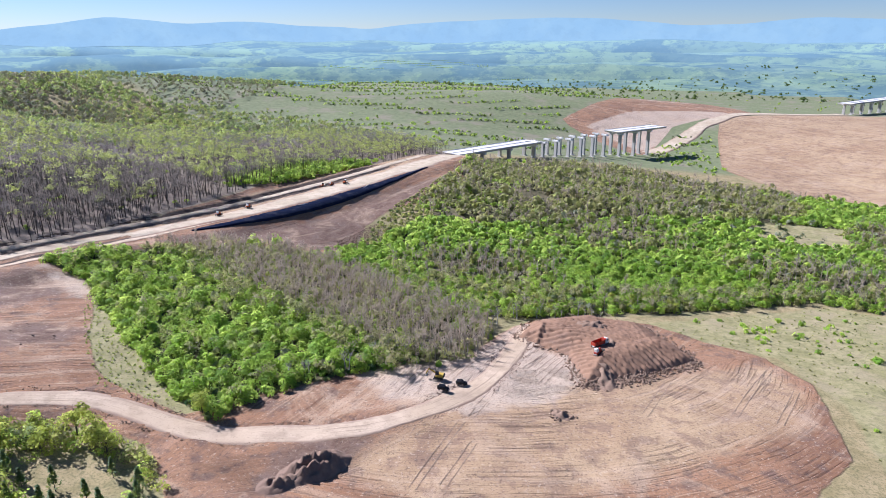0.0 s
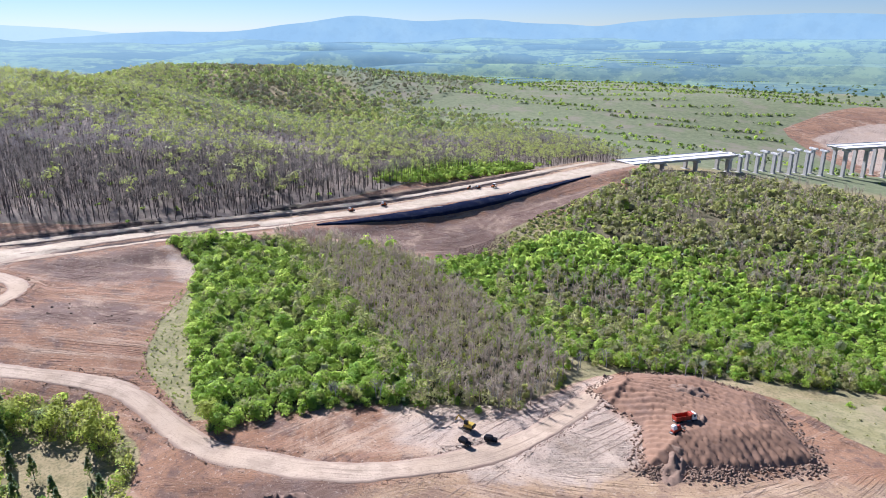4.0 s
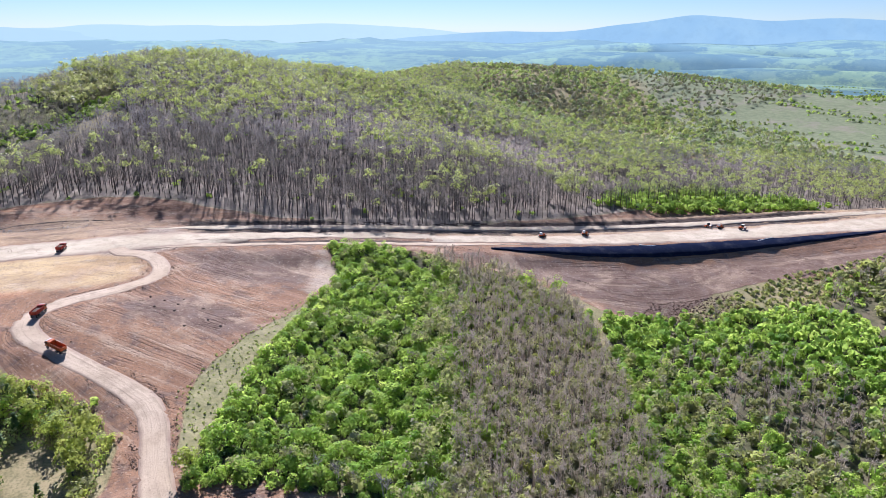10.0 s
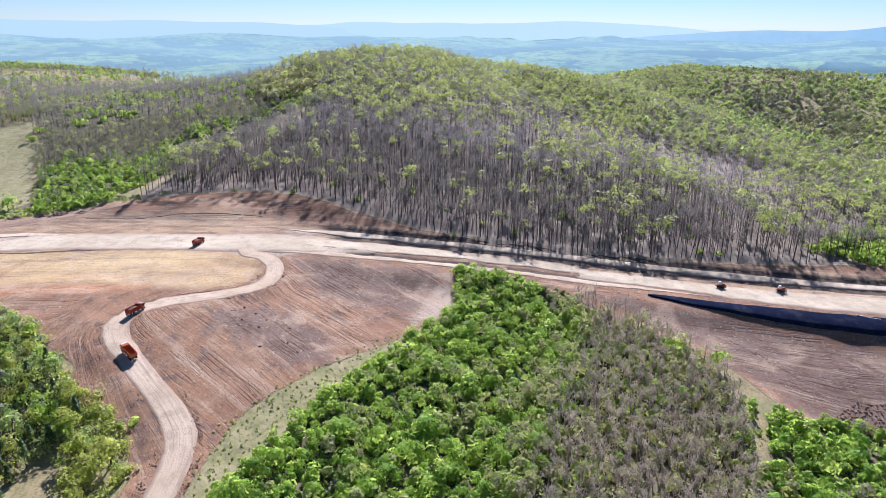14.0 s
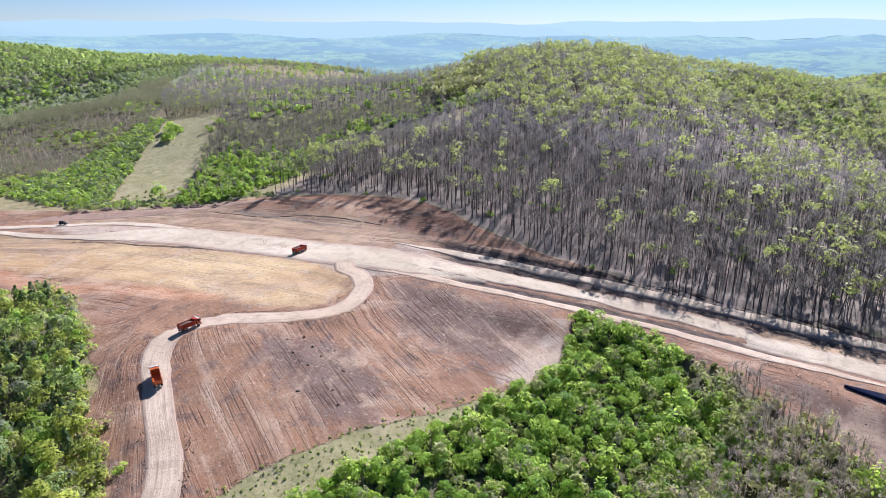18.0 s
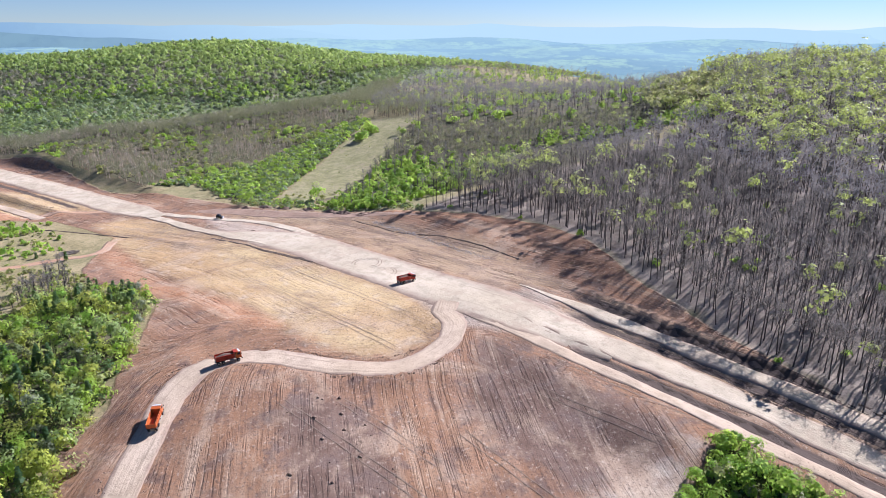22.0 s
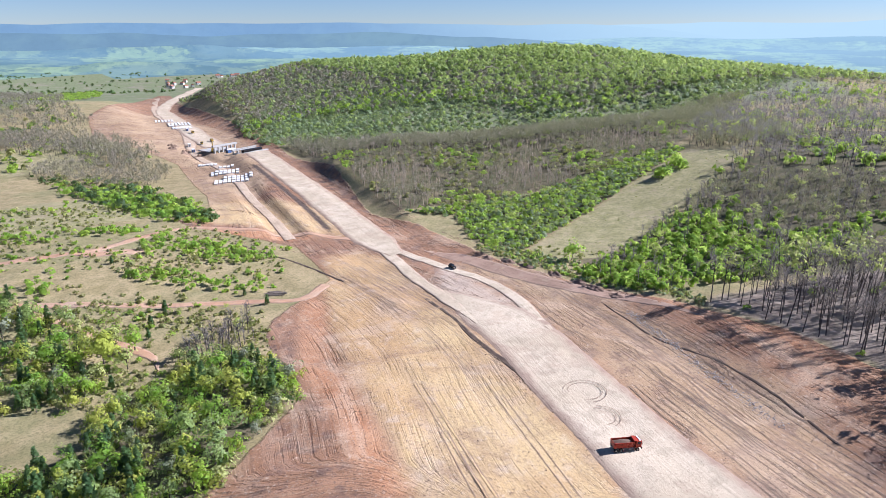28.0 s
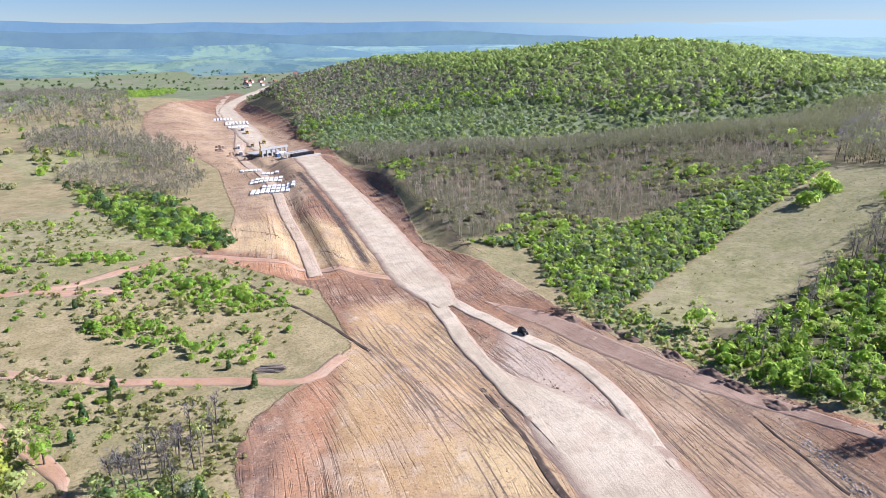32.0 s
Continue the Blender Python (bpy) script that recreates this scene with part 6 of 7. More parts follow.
for k in range(52):
    y0, x0 = 770 + 26 * k + k * k * 0.4, -330 + 90 * R.uniform(-1, 1) - 6 * k
    n = int(R.integers(90, 220))
    xs = x0 + np.arange(n) * 4.6 + R.normal(size=n) * 1.5
    keep = np.sin(xs / 40 + k * 1.7) + R.normal(size=n) * 0.3 > 0.1
    rows.append(np.column_stack([xs, y0 + xs * 0.16 + np.sin(xs / 90 + k) * 14 + R.normal(size=n) * 2])[keep])
q = np.vstack(rows)
w = scatter(R, [(-458, 862), (-371, 890), (-278, 860), (-94, 715), (-40, 660), (-60, 800), (-110, 850), (-230, 960), (-380, 1000), (-500, 940)], 8.5, 0, 0.25, 1.0)
plant_stuff("forest", FARLITE, w[::3], M_LIME, "young yellow-green woods below the terraces", "trees", R, 0.6, 1.0)
plant_stuff("forest", FARLITE, w[1::3], M_SCRUB, "grey-green woods below the terraces", "trees", R, 0.6, 1.0)
plant_stuff("forest", THIN, w[2::3], [M_PURPLE, M_BARK], "leafless woods below the terraces", "trees", R, 0.9, 1.3)
q = q[(union(q[:, 0], q[:, 1], EARTHS[1:3]) < -10)]
plant_stuff("hedges", FARBUSH, q[::2], M_GREEN, "green hedgerows on grassy terraces", "bushes", R, 0.45, 1.1)
plant_stuff("hedges", FARBUSH, q[1::2], M_DEEP, "dark hedgerows on grassy terraces", "bushes", R, 0.4, 0.95)
for mat, gap, off in ((M_GREEN, 80, 0.5), (M_OLIVE, 90, 2.2)):
    q = scatter(R, [(-260, 760), (60, 790), (300, 1000), (700, 1250), (1200, 1500), (600, 1900), (-500, 1800), (-350, 1000)], gap, 0, 0.4, off)
    plant_stuff("thicket", FARBUSH, q[union(q[:, 0], q[:, 1], EARTHS[1:3]) < -12], mat, "scattered bushes on the northern terraces", "bushes", R, 0.4, 0.95)
plant_stuff("thicket", FARBUSH, scatter(R, [(300, 905), (380, 950), (330, 760), (290, 690), (240, 790)], 13, 0, 0.3), M_GREEN, "green bushes in the hollow below the viaduct", "bushes", R, 0.5, 0.9)
plant_stuff("thicket", LOW, scatter(R, MEADOW[2], 9, 1, 0.6, 1.0), M_GREEN, "low green shrubs on the meadow", "bushes", R, 0.6, 1.3)
plant_stuff("thicket", LOW, scatter(R, MEADOW[2], 4.0, 0, 0.35, 4.0), M_OLIVE, "olive grass tufts on the meadow", "bushes", R, 0.12, 0.4)
plant_stuff("thicket", FARBUSH, scatter(R, [(-1000, 1500), (-600, 2300), (1200, 2400), (1500, 1500), (300, 1500)], 38, 0, 0.5, 1.0), M_DEEP, "dark hedges of the far fields", "bushes", R, 0.7, 1.8)
plant_stuff("thicket", FARBUSH, scatter(R, [(-400, -1100), (-1300, -1300), (-1200, -2200), (300, -2100), (300, -1100)], 36, 0, 0.5, 1.0), M_DEEP, "dark hedges of the far valley", "bushes", R, 0.7, 1.8)


# open pasture beside the orange tracks
plant_things("tree", [[("trunk", w, M_BARK), ("crown", c, M_YELLOWLEAF)] for w, c in (broad_tree(290, 12.5, 1100, 0.5),)], np.array([(-176.0, 53.5)]), "large spreading tree in yellow-green leaf on pasture", "tree", "", R, 1.0, 1.05)
plant_things("tree", [[("trunk", w, M_BARK), ("crown", c, M_LIME)] for w, c in (broad_tree(291 + i, 6.5, 150, 0.4) for i in range(2))], np.array([(-193.0, 69.0), (-205, 79), (-215, 64), (-207, 88), (-203, 62)]), "slim young tree in yellow-green leaf on pasture", "tree", "young trees on pasture", R, 0.7, 1.0)
plant_things("pine_tree", [[("trunk", w, M_BARK), ("crown", c, M_DEEP)] for w, c in (conifer(236, 3.6), conifer(237, 4.2))], np.array([(-196.0, 40.0), (-205, 30), (-232, 38), (-202.1, 93.4), (-173, 69), (-206, -25), (-192, 48), (-203, 35), (-234, 51)]), "small dark pine on rough pasture", "tree", "small pines on pasture", R, 0.7, 1.1)
for k, (mat, text) in enumerate([(M_GREEN, "rounded green tree at the edge of the pasture"), (M_LIME, "light yellow-green tree at the edge of the pasture")]):
    plant_things("tree", [[("trunk", w, M_BARK), ("crown", c, mat)] for w, c in (broad_tree(310 + 3 * k + i, 7.5 + i, 300, 0.46) for i in range(2))], np.array([(-168, 52), (-171, 62), (-166, 68), (-182, 45), (-186, 52), (-173, 44), (-164, 44), (-180, 62), (-169, 36), (-176, 30)][k::2], float), text, "tree", "trees at the pasture edge", R, 0.7, 1.1)
OPEN = [(-165, 10), (-200, 10), (-236, 46), (-227.3, 63.1), (-220.7, 79.6), (-202.5, 95), (-159.6, 81.3), (-150, 40)]
plant_stuff("thicket", LOW, scatter(R, OPEN, 2.6, 0.5, 0.35, 1.5), M_OLIVE, "low olive brush on open pasture", "bushes", R, 0.3, 0.9)
plant_stuff("thicket", NEARB, scatter(R, OPEN, 6.5, 1, 0.45, 2.5), M_GREEN, "green shrubs on open pasture", "bushes", R, 0.3, 0.6)
plant_stuff("young_trees", YOUNG, scatter(R, [(-196, 66), (-206, 60), (-222, 58), (-217, 74), (-204, 82)], 3.6, 0, 0.15), M_TWIG, "leafless young trees at the edge of the fill", "trees", R, 0.5, 0.9)
plant_things("tree", [[("trunk", w, M_BARK), ("crown", c, M_GREEN)] for w, c in ((stick((0, 0, -0.4), (0.2, 0, 5), 0.35, 0.2, 6), bush(295 + i, 4.6, 4.6, 620, 0.62, 7, False, 0.7)) for i in range(2))], np.array([(-486.0, 70.0), (-507, 70), (-512, 66)]), "dense round dark green tree alone in the dry field", "tree", "trees in the dry field", R, 0.95, 1.15)
plant_stuff("thicket", LOW, scatter(R, MEADOW[1], 1.9, 0.3, 0.2, 2.0), M_LIME, "yellow-green grass tufts on the strip beside the thicket", "bushes", R, 0.12, 0.38)
plant_stuff("thicket", LOW, scatter(R, MEADOW[0], 5.5, 1.5, 0.5, 2.0), M_OLIVE, "dry tufts on the long field", "bushes", R, 0.1, 0.35)
FAR_STRIP = [(-380, -1000), (-560, -1120), (-600, -1250), (-430, -1300), (-200, -1200)]
plant_stuff("forest", FARTREE, scatter(R, FAR_STRIP, 8.5), M_GREEN, "strip of green trees across the valley", "trees", R, 0.6, 0.9)
SECOND = [(-420, 640), (-300, 740), (-380, 1000), (-600, 1100), (-850, 1000), (-860, 760), (-640, 600)]
q = scatter(R, SECOND, 8.4)
v = np.sin(q[:, 0] / 61) * np.cos(q[:, 1] / 47) + R.normal(size=len(q)) * 0.4
plant_stuff("forest", FARLITE, q[v < -0.15], M_PURPLE, "leafless brown wood on the second hill", "trees", R, 0.8, 1.1)
plant_stuff("forest", FARLITE, q[(v >= -0.15) & (v < 0.1)], M_SCRUB, "grey-green wood on the second hill", "trees", R, 0.7, 1.1)
plant_stuff("forest", FARLITE, q[v >= 0.1], M_BEECH, "fresh green wood on the second hill", "trees", R, 0.7, 1.1)
# ---- built things ----
def part(name, bm, mat, parent=None, label=""):
    me = bpy.data.meshes.new(name)
    bm.to_mesh(me)
    bm.free()
    me.materials.append(mat)
    ob = new(name, me)
    if parent is not None:
        ob.parent = parent
    return tagged(ob, label) if label else ob


def box(size, at=(0, 0, 0), bevel=0.0, taper=(1, 1), turn=(0, 0, 0), bm=None):
    """A box with its centre at a place; taper shrinks its top in x and y."""
    own = bmesh.new()
    bmesh.ops.create_cube(own, size=1)
    for v in own.verts:
        k = taper if v.co.z > 0 else (1, 1)
        v.co = Vector((v.co.x * size[0] * k[0], v.co.y * size[1] * k[1], v.co.z * size[2]))
    if bevel:
        bmesh.ops.bevel(own, geom=own.edges[:], offset=bevel, segments=1, affect="EDGES")
    own.transform(pose(*at, *turn))
    return join(own, bm)


def rod(a, b, ra, rb=None, sides=10, bm=None):
    own = bmesh.new()
    a, b = Vector(a), Vector(b)
    bmesh.ops.create_cone(own, cap_ends=True, segments=sides, radius1=ra, radius2=ra if rb is None else rb, depth=(b - a).length)
    own.transform(Matrix.Translation((a + b) / 2) @ (b - a).to_track_quat("Z", "Y").to_matrix().to_4x4())
    return join(own, bm)


def join(own, bm):
    if bm is None:
        return own
    me = bpy.data.meshes.new("tmp")
    own.to_mesh(me)
    own.free()
    bm.from_mesh(me)
    bpy.data.meshes.remove(me)
    return bm


def stand(x, y, heading=(1, 0), lift=0.0):
    """A pose on the ground, tilted with it, facing along heading (local +x)."""
    h = Vector((*heading, 0)).normalized()
    e = 1.6
    dz = ground_at(x + h.x * e, y + h.y * e) - ground_at(x - h.x * e, y - h.y * e)
    dw = ground_at(x - h.y * e, y + h.x * e) - ground_at(x + h.y * e, y - h.x * e)
    f = Vector((h.x, h.y, dz / (2 * e))).normalized()
    s = Vector((-h.y, h.x, dw / (2 * e))).normalized()
    u = f.cross(s).normalized()
    s = u.cross(f)
    m = Matrix((f, s, u)).transposed().to_4x4()
    m.translation = (x, y, ground_at(x, y) + lift)
    return m


def wheel(parent, x, y, r, w):
    t = part("wheel", rod((x, y - w / 2, r), (x, y + w / 2, r), r, sides=14), M_RUBBER, parent)
    part("rim", rod((x, y - w / 2 - 0.02, r), (x, y + w / 2 + 0.02, r), r * 0.5, sides=10), M_STEEL, t, "dusty steel rim")


def dump_truck(paint, body_paint, load=True):
    t = new("dump_truck")
    part("chassis", box((7.6, 0.9, 0.35), (0, 0, 0.95), 0.04), M_STEEL, t)
    cab = part("cab", box((1.75, 2.4, 1.9), (3.0, 0, 2.0), 0.12, (0.86, 0.96)), paint, t)
    part("windscreen", box((0.08, 2.1, 0.85), (3.84, 0, 2.42), 0.02, turn=(0, -8, 0)), M_GLASS, cab, "dark glass windscreen")
    for s in (-1, 1):
        part("side_window", box((0.8, 0.06, 0.65), (3.05, s * 1.19, 2.42), 0.02), M_GLASS, cab, "dark glass side window")
        part("mirror", box((0.08, 0.2, 0.45), (3.75, s * 1.38, 2.35), 0.02), M_BLACK, cab, "black wing mirror")
    part("bumper", box((0.25, 2.4, 0.45), (3.95, 0, 0.85), 0.05), M_BLACK, t, "black front bumper")
    part("roof_visor", box((0.5, 2.2, 0.12), (3.3, 0, 3.0), 0.04), M_WHITE, cab, "pale roof visor")
    bm = box((5.4, 2.5, 0.15), (-0.9, 0, 1.4), 0.02)
    for s in (-1, 1):
        box((5.4, 0.1, 1.35), (-0.9, s * 1.2, 2.1), 0.02, bm=bm)
        for k in range(6):
            box((0.12, 0.1, 1.35), (-3.4 + k * 0.98, s * 1.3, 2.1), bm=bm)
    box((0.1, 2.5, 1.6), (1.75, 0, 2.25), 0.02, bm=bm)
    box((0.1, 2.5, 1.25), (-3.6, 0, 2.05), 0.02, bm=bm)
    box((1.0, 2.4, 0.1), (2.2, 0, 3.05), 0.02, bm=bm)
    tip = part("tipper_body", bm, body_paint, t)
    if load:
        lb = bmesh.new()
        bmesh.ops.create_grid(lb, x_segments=10, y_segments=6, size=1)
        for v in lb.verts:
            v.co = Vector((-0.9 + v.co.x * 2.6, v.co.y * 1.14, 2.15 + 0.75 * (1 - v.co.x ** 2) * (1 - v.co.y ** 2) + 0.12 * noise.noise(v.co * 5)))
        part("load", lb, M_LOAD, tip, "heaped brown soil")
    for x in (2.85, -1.6, -2.95):
        for s in (-1, 1):
            wheel(t, x, s * (1.05 if x > 0 else 0.98), 0.52, 0.32 if x > 0 else 0.5)
    for s in (-1, 1):
        part("mudguard", box((2.9, 0.5, 0.06), (-2.25, s * 0.98, 1.2), 0.02), M_BLACK, t, "black mudguard")
        part("headlight", box((0.06, 0.35, 0.18), (4.07, s * 0.9, 0.95), 0.02), M_WHITE, t, "pale headlight")
    part("fuel_tank", rod((0.4, -0.95, 0.85), (1.5, -0.95, 0.85), 0.3), M_STEEL, t, "steel fuel tank")
    return t


def off_roader(paint):
    t = new("off_road_car")
    part("body", box((4.1, 1.75, 0.75), (0, 0, 0.85), 0.1, (0.98, 0.94)), paint, t)
    cabin = part("cabin", box((2.5, 1.62, 0.75), (-0.55, 0, 1.58), 0.08, (0.86, 0.88)), paint, t)
    part("windscreen", box((0.05, 1.35, 0.55), (0.62, 0, 1.58), turn=(0, -22, 0)), M_GLASS, cabin, "dark glass windscreen")
    part("rear_window", box((0.05, 1.2, 0.45), (-1.76, 0, 1.6), turn=(0, 10, 0)), M_GLASS, cabin, "dark rear window")
    for s in (-1, 1):
        part("side_window", box((1.9, 0.05, 0.42), (-0.6, s * 0.775, 1.62), turn=(s * -5, 0, 0)), M_GLASS, cabin, "dark side window")
        part("headlight", rod((2.03, s * 0.62, 0.98), (2.09, s * 0.62, 0.98), 0.12), M_WHITE, t, "round pale headlight")
    part("bumper", box((0.2, 1.7, 0.2), (2.1, 0, 0.6), 0.04), M_BLACK, t, "black bumper")
    part("spare_wheel", rod((-2.2, 0, 1.1), (-2.02, 0, 1.1), 0.36, sides=14), M_RUBBER, t, "spare wheel on the back door")
    for x in (1.3, -1.3):
        for s in (-1, 1):
            wheel(t, x, s * 0.78, 0.38, 0.25)
    return t


def backhoe():
    t = new("excavator")
    under = part("undercarriage", box((3.2, 1.0, 0.5), (0, 0, 0.7), 0.08), M_BLACK, t)
    for s in (-1, 1):
        bm = box((3.6, 0.6, 0.75), (0, s * 1.05, 0.45), 0.2)
        part("track", bm, M_RUBBER, t, "muddy crawler track")
        for k in range(5):
            part("roller", rod((-1.3 + k * 0.65, s * 1.36, 0.35), (-1.3 + k * 0.65, s * 1.4, 0.35), 0.17, sides=8), M_STEEL, under)
    part("turntable", rod((0, 0, 0.9), (0, 0, 1.1), 0.75, sides=14), M_BLACK, t)
    house = part("house", box((2.9, 2.4, 1.0), (-0.5, 0, 1.6), 0.12), M_YELLOW, t)
    cab = part("cab", box((1.3, 1.0, 1.3), (0.35, 0.65, 2.6), 0.08, (0.9, 0.9)), M_BLACK, t)
    part("cab_glass", box((0.05, 0.8, 0.9), (0.98, 0.65, 2.65)), M_GLASS, cab, "dark cab glass")
    part("counterweight", box((0.6, 2.3, 1.0), (-2.0, 0, 1.6), 0.2), M_BLACK, house, "black counterweight")
    boom = part("boom", box((3.6, 0.4, 0.5), (2.2, -0.2, 2.9), 0.06, turn=(0, -32, 0)), M_YELLOW, t)
    part("stick", box((2.6, 0.3, 0.4), (4.2, -0.2, 2.7), 0.05, turn=(0, 62, 0)), M_YELLOW, t)
    part("hydraulic_ram", rod((1.6, -0.2, 3.3), (3.4, -0.2, 3.95), 0.09), M_STEEL, boom)
    bk = box((0.9, 1.0, 0.8), (4.5, -0.2, 1.1), 0.1, (0.7, 1.0))
    part("bucket", bk, M_STEEL, t, "worn steel digging bucket")
    return t


def bulldozer(paint):
    t = new("bulldozer")
    for s in (-1, 1):
        trk = part("track", box((3.4, 0.6, 0.95), (0, s * 1.0, 0.5), 0.25), M_RUBBER, t, "muddy crawler track")
        for k in range(5):
            part("roller", rod((-1.2 + k * 0.6, s * 1.31, 0.4), (-1.2 + k * 0.6, s * 1.36, 0.4), 0.18, sides=8), M_STEEL, trk)
    part("hull", box((3.3, 1.5, 0.9), (0, 0, 1.15), 0.08), paint, t)
    part("bonnet", box((1.6, 1.1, 0.8), (1.0, 0, 1.85), 0.1, (0.95, 0.85)), paint, t)
    cab = part("cab", box((1.4, 1.5, 1.4), (-0.6, 0, 2.3), 0.1, (0.9, 0.9)), M_WHITE, t, "pale cab")
    part("windscreen", box((0.05, 1.2, 0.8), (0.08, 0, 2.4)), M_GLASS, cab, "dark windscreen")
    part("exhaust", rod((1.2, 0.3, 2.2), (1.2, 0.3, 3.0), 0.07), M_BLACK, t)
    bm = bmesh.new()
    for k in range(6):
        a = -0.5 + k * 0.2
        box((0.08, 3.4, 0.3), (2.55 - 0.35 * math.cos(a * 2), 0, 0.35 + k * 0.22), bm=bm)
    blade = part("blade", bm, M_STEEL, t, "worn steel blade")
    for s in (-1, 1):
        part("push_arm", rod((0.4, s * 1.35, 0.5), (2.3, s * 1.35, 0.5), 0.1), paint, t)
    part("ripper", box((0.5, 1.4, 0.6), (-2.0, 0, 0.8), 0.06), M_STEEL, t)
    return t


def roller():
    t = new("road_roller")
    drum = part("drum", rod((1.7, -1.05, 0.78), (1.7, 1.05, 0.78), 0.78, sides=20), M_STEEL, t, "smooth steel drum")
    part("drum_frame", box((2.2, 2.4, 0.25), (1.7, 0, 0.95), 0.05), M_ORANGEPAINT, t)
    part("body", box((2.6, 1.7, 1.0), (-1.1, 0, 1.35), 0.12, (0.95, 0.9)), M_ORANGEPAINT, t)
    cab = part("cab", box((1.3, 1.5, 1.4), (0.1, 0, 2.4), 0.08, (0.92, 0.92)), M_BLACK, t)
    part("roof", box((1.6, 1.7, 0.1), (0.1, 0, 3.15), 0.03), M_WHITE, cab, "pale cab roof")
    for s in (-1, 1):
        wheel(t, -1.4, s * 0.85, 0.75, 0.5)
    return t


def place(maker, spots, label, category, group=""):
    """One thing built, then copied to each spot (x, y, heading x, heading y)."""
    first = tagged(maker, label, category, group)
    k = Matrix.Scale(0.92, 4)
    first.matrix_basis = stand(*spots[0][:2], spots[0][2:], 0.3) @ k
    for x, y, hx, hy in spots[1:]:
        copy_thing(first, stand(x, y, (hx, hy), 0.3))
    return first


place(dump_truck(M_RED, M_RED), [(-246, 192, -0.82, 0.54)], "red dump truck loaded with soil at the roadbed edge", "truck", "dump trucks")
place(dump_truck(M_ORANGEPAINT, M_RED), [(-175, 166, -0.75, 0.66)], "red dump truck with orange cab on the haul road", "truck", "dump trucks")
place(dump_truck(M_ORANGEPAINT, M_ORANGEPAINT, False), [(-148, 164, -0.9, -0.4)], "empty orange dump truck climbing the haul road", "truck", "dump trucks")
place(off_roader(M_BLACK), [(0, 191, 0.9, -0.3), (6, 196, 0.95, 0.2)], "black off-road car parked on bare earth", "car", "parked off-road cars")
place(off_roader(M_BLACK), [(-313, 68, 0.1, 1.0)], "dark pickup-like car driving on the dusty lane", "car")
place(backhoe(), [(-1.5, 199, -0.9, 0.2)], "dark yellow excavator scraping bare earth", "excavator")
place(bulldozer(M_RED), [(56, 216, 0.7, 0.7)], "red bulldozer at the foot of the spoil heap", "bulldozer")
place(dump_truck(M_WHITE, M_RED, False), [(58, 223, 0.8, 0.5)], "red dump truck with white cab on the spoil heap", "truck", "dump trucks")
place(bulldozer(M_ORANGEPAINT), [(-140, 401, 0.5, 0.86), (-86, 501, 0.5, 0.86), (-128, 424, 0.6, 0.8)], "orange bulldozer grading the motorway roadbed", "bulldozer", "machines on the roadbed")
place(roller(), [(-76, 509, 0.5, 0.86), (-91, 497, 0.5, 0.86)], "orange road roller on the pale roadbed", "roller", "machines on the roadbed")


# tyre tracks: thin pressed strips on the bare earth
def tyre_tracks():
    rng = np.random.default_rng(11)
    V, F, S, n = [], [], [], 0
    paths = [np.array([(-262 + math.cos(a) * r, 170 + math.sin(a) * r) for a in np.arange(a0, a0 + span, 0.12)]) for r, a0, span in ((4.6, 0.6, 5.2), (5.8, 1.0, 4.4))]
    paths += [np.array([(-254 + math.cos(a) * r, 180 + math.sin(a) * r) for a in np.arange(a0, a0 + span, 0.12)]) for r, a0, span in ((4.0, 1, 3.2), (5.2, 1.4, 2.6))]
    for poly, count in ((TAN[2], 9), (BUFF[2], 10), (BUFF[1], 34), (TAN[3], 14), (BUFF[3], 12), (PALE[2], 8), (PALE[3], 12), (SLOPE, 3), ([(-280, 20), (-262, 46), (-290, 70), (-306, 30)], 26), ([(-250, 190), (-205, 220), (-190, 240), (-236, 250)], 8)):
        for p in rng.permutation(scatter(rng, poly, 5, 1))[:count]:
            i = int(np.argmin(np.hypot(MOTORWAY[:, 0] - p[0], MOTORWAY[:, 1] - p[1])))
            i = min(max(i, 1), len(MOTORWAY) - 2)
            t = MOTORWAY[i + 1, :2] - MOTORWAY[i - 1, :2]
            a = math.atan2(t[1], t[0]) + rng.normal() * 0.035
            L, bend = rng.uniform(20, 80), rng.normal() * 0.0012
            s = np.arange(0, L, 1.5)
            ang = a + bend * s
            line = p + np.column_stack([np.cumsum(np.cos(ang)), np.cumsum(np.sin(ang))]) * 1.5
            for o in (-1.0, 1.0):
                paths.append(shifted(line, o))
    for k, p in enumerate(paths):
        p = p[inside(p[:, 0], p[:, 1], EARTH) > 2]
        if len(p) < 4:
            continue
        t = np.gradient(p, axis=0)
        t /= np.linalg.norm(t, axis=1)[:, None] + 1e-9
        nr = np.column_stack([-t[:, 1], t[:, 0]])
        w = 0.10
        L, Rr = p + nr * w, p - nr * w
        q = np.vstack([L, Rr])
        V.append(np.column_stack([q, ground(q[:, 0], q[:, 1]) + (0.42 if k < 8 else 0.07)]))
        i = np.arange(len(p) - 1)
        F.append(np.column_stack([i, i + 1, i + 1 + len(p), i + len(p)]) + n)
        n += 2 * len(p)
    tagged(new("tyre_tracks", mesh_from("tyre_tracks", np.vstack(V), np.vstack(F), M_TRACK)), "dark tyre tracks pressed into bare earth", "tracks", kind="stuff")


tyre_tracks()


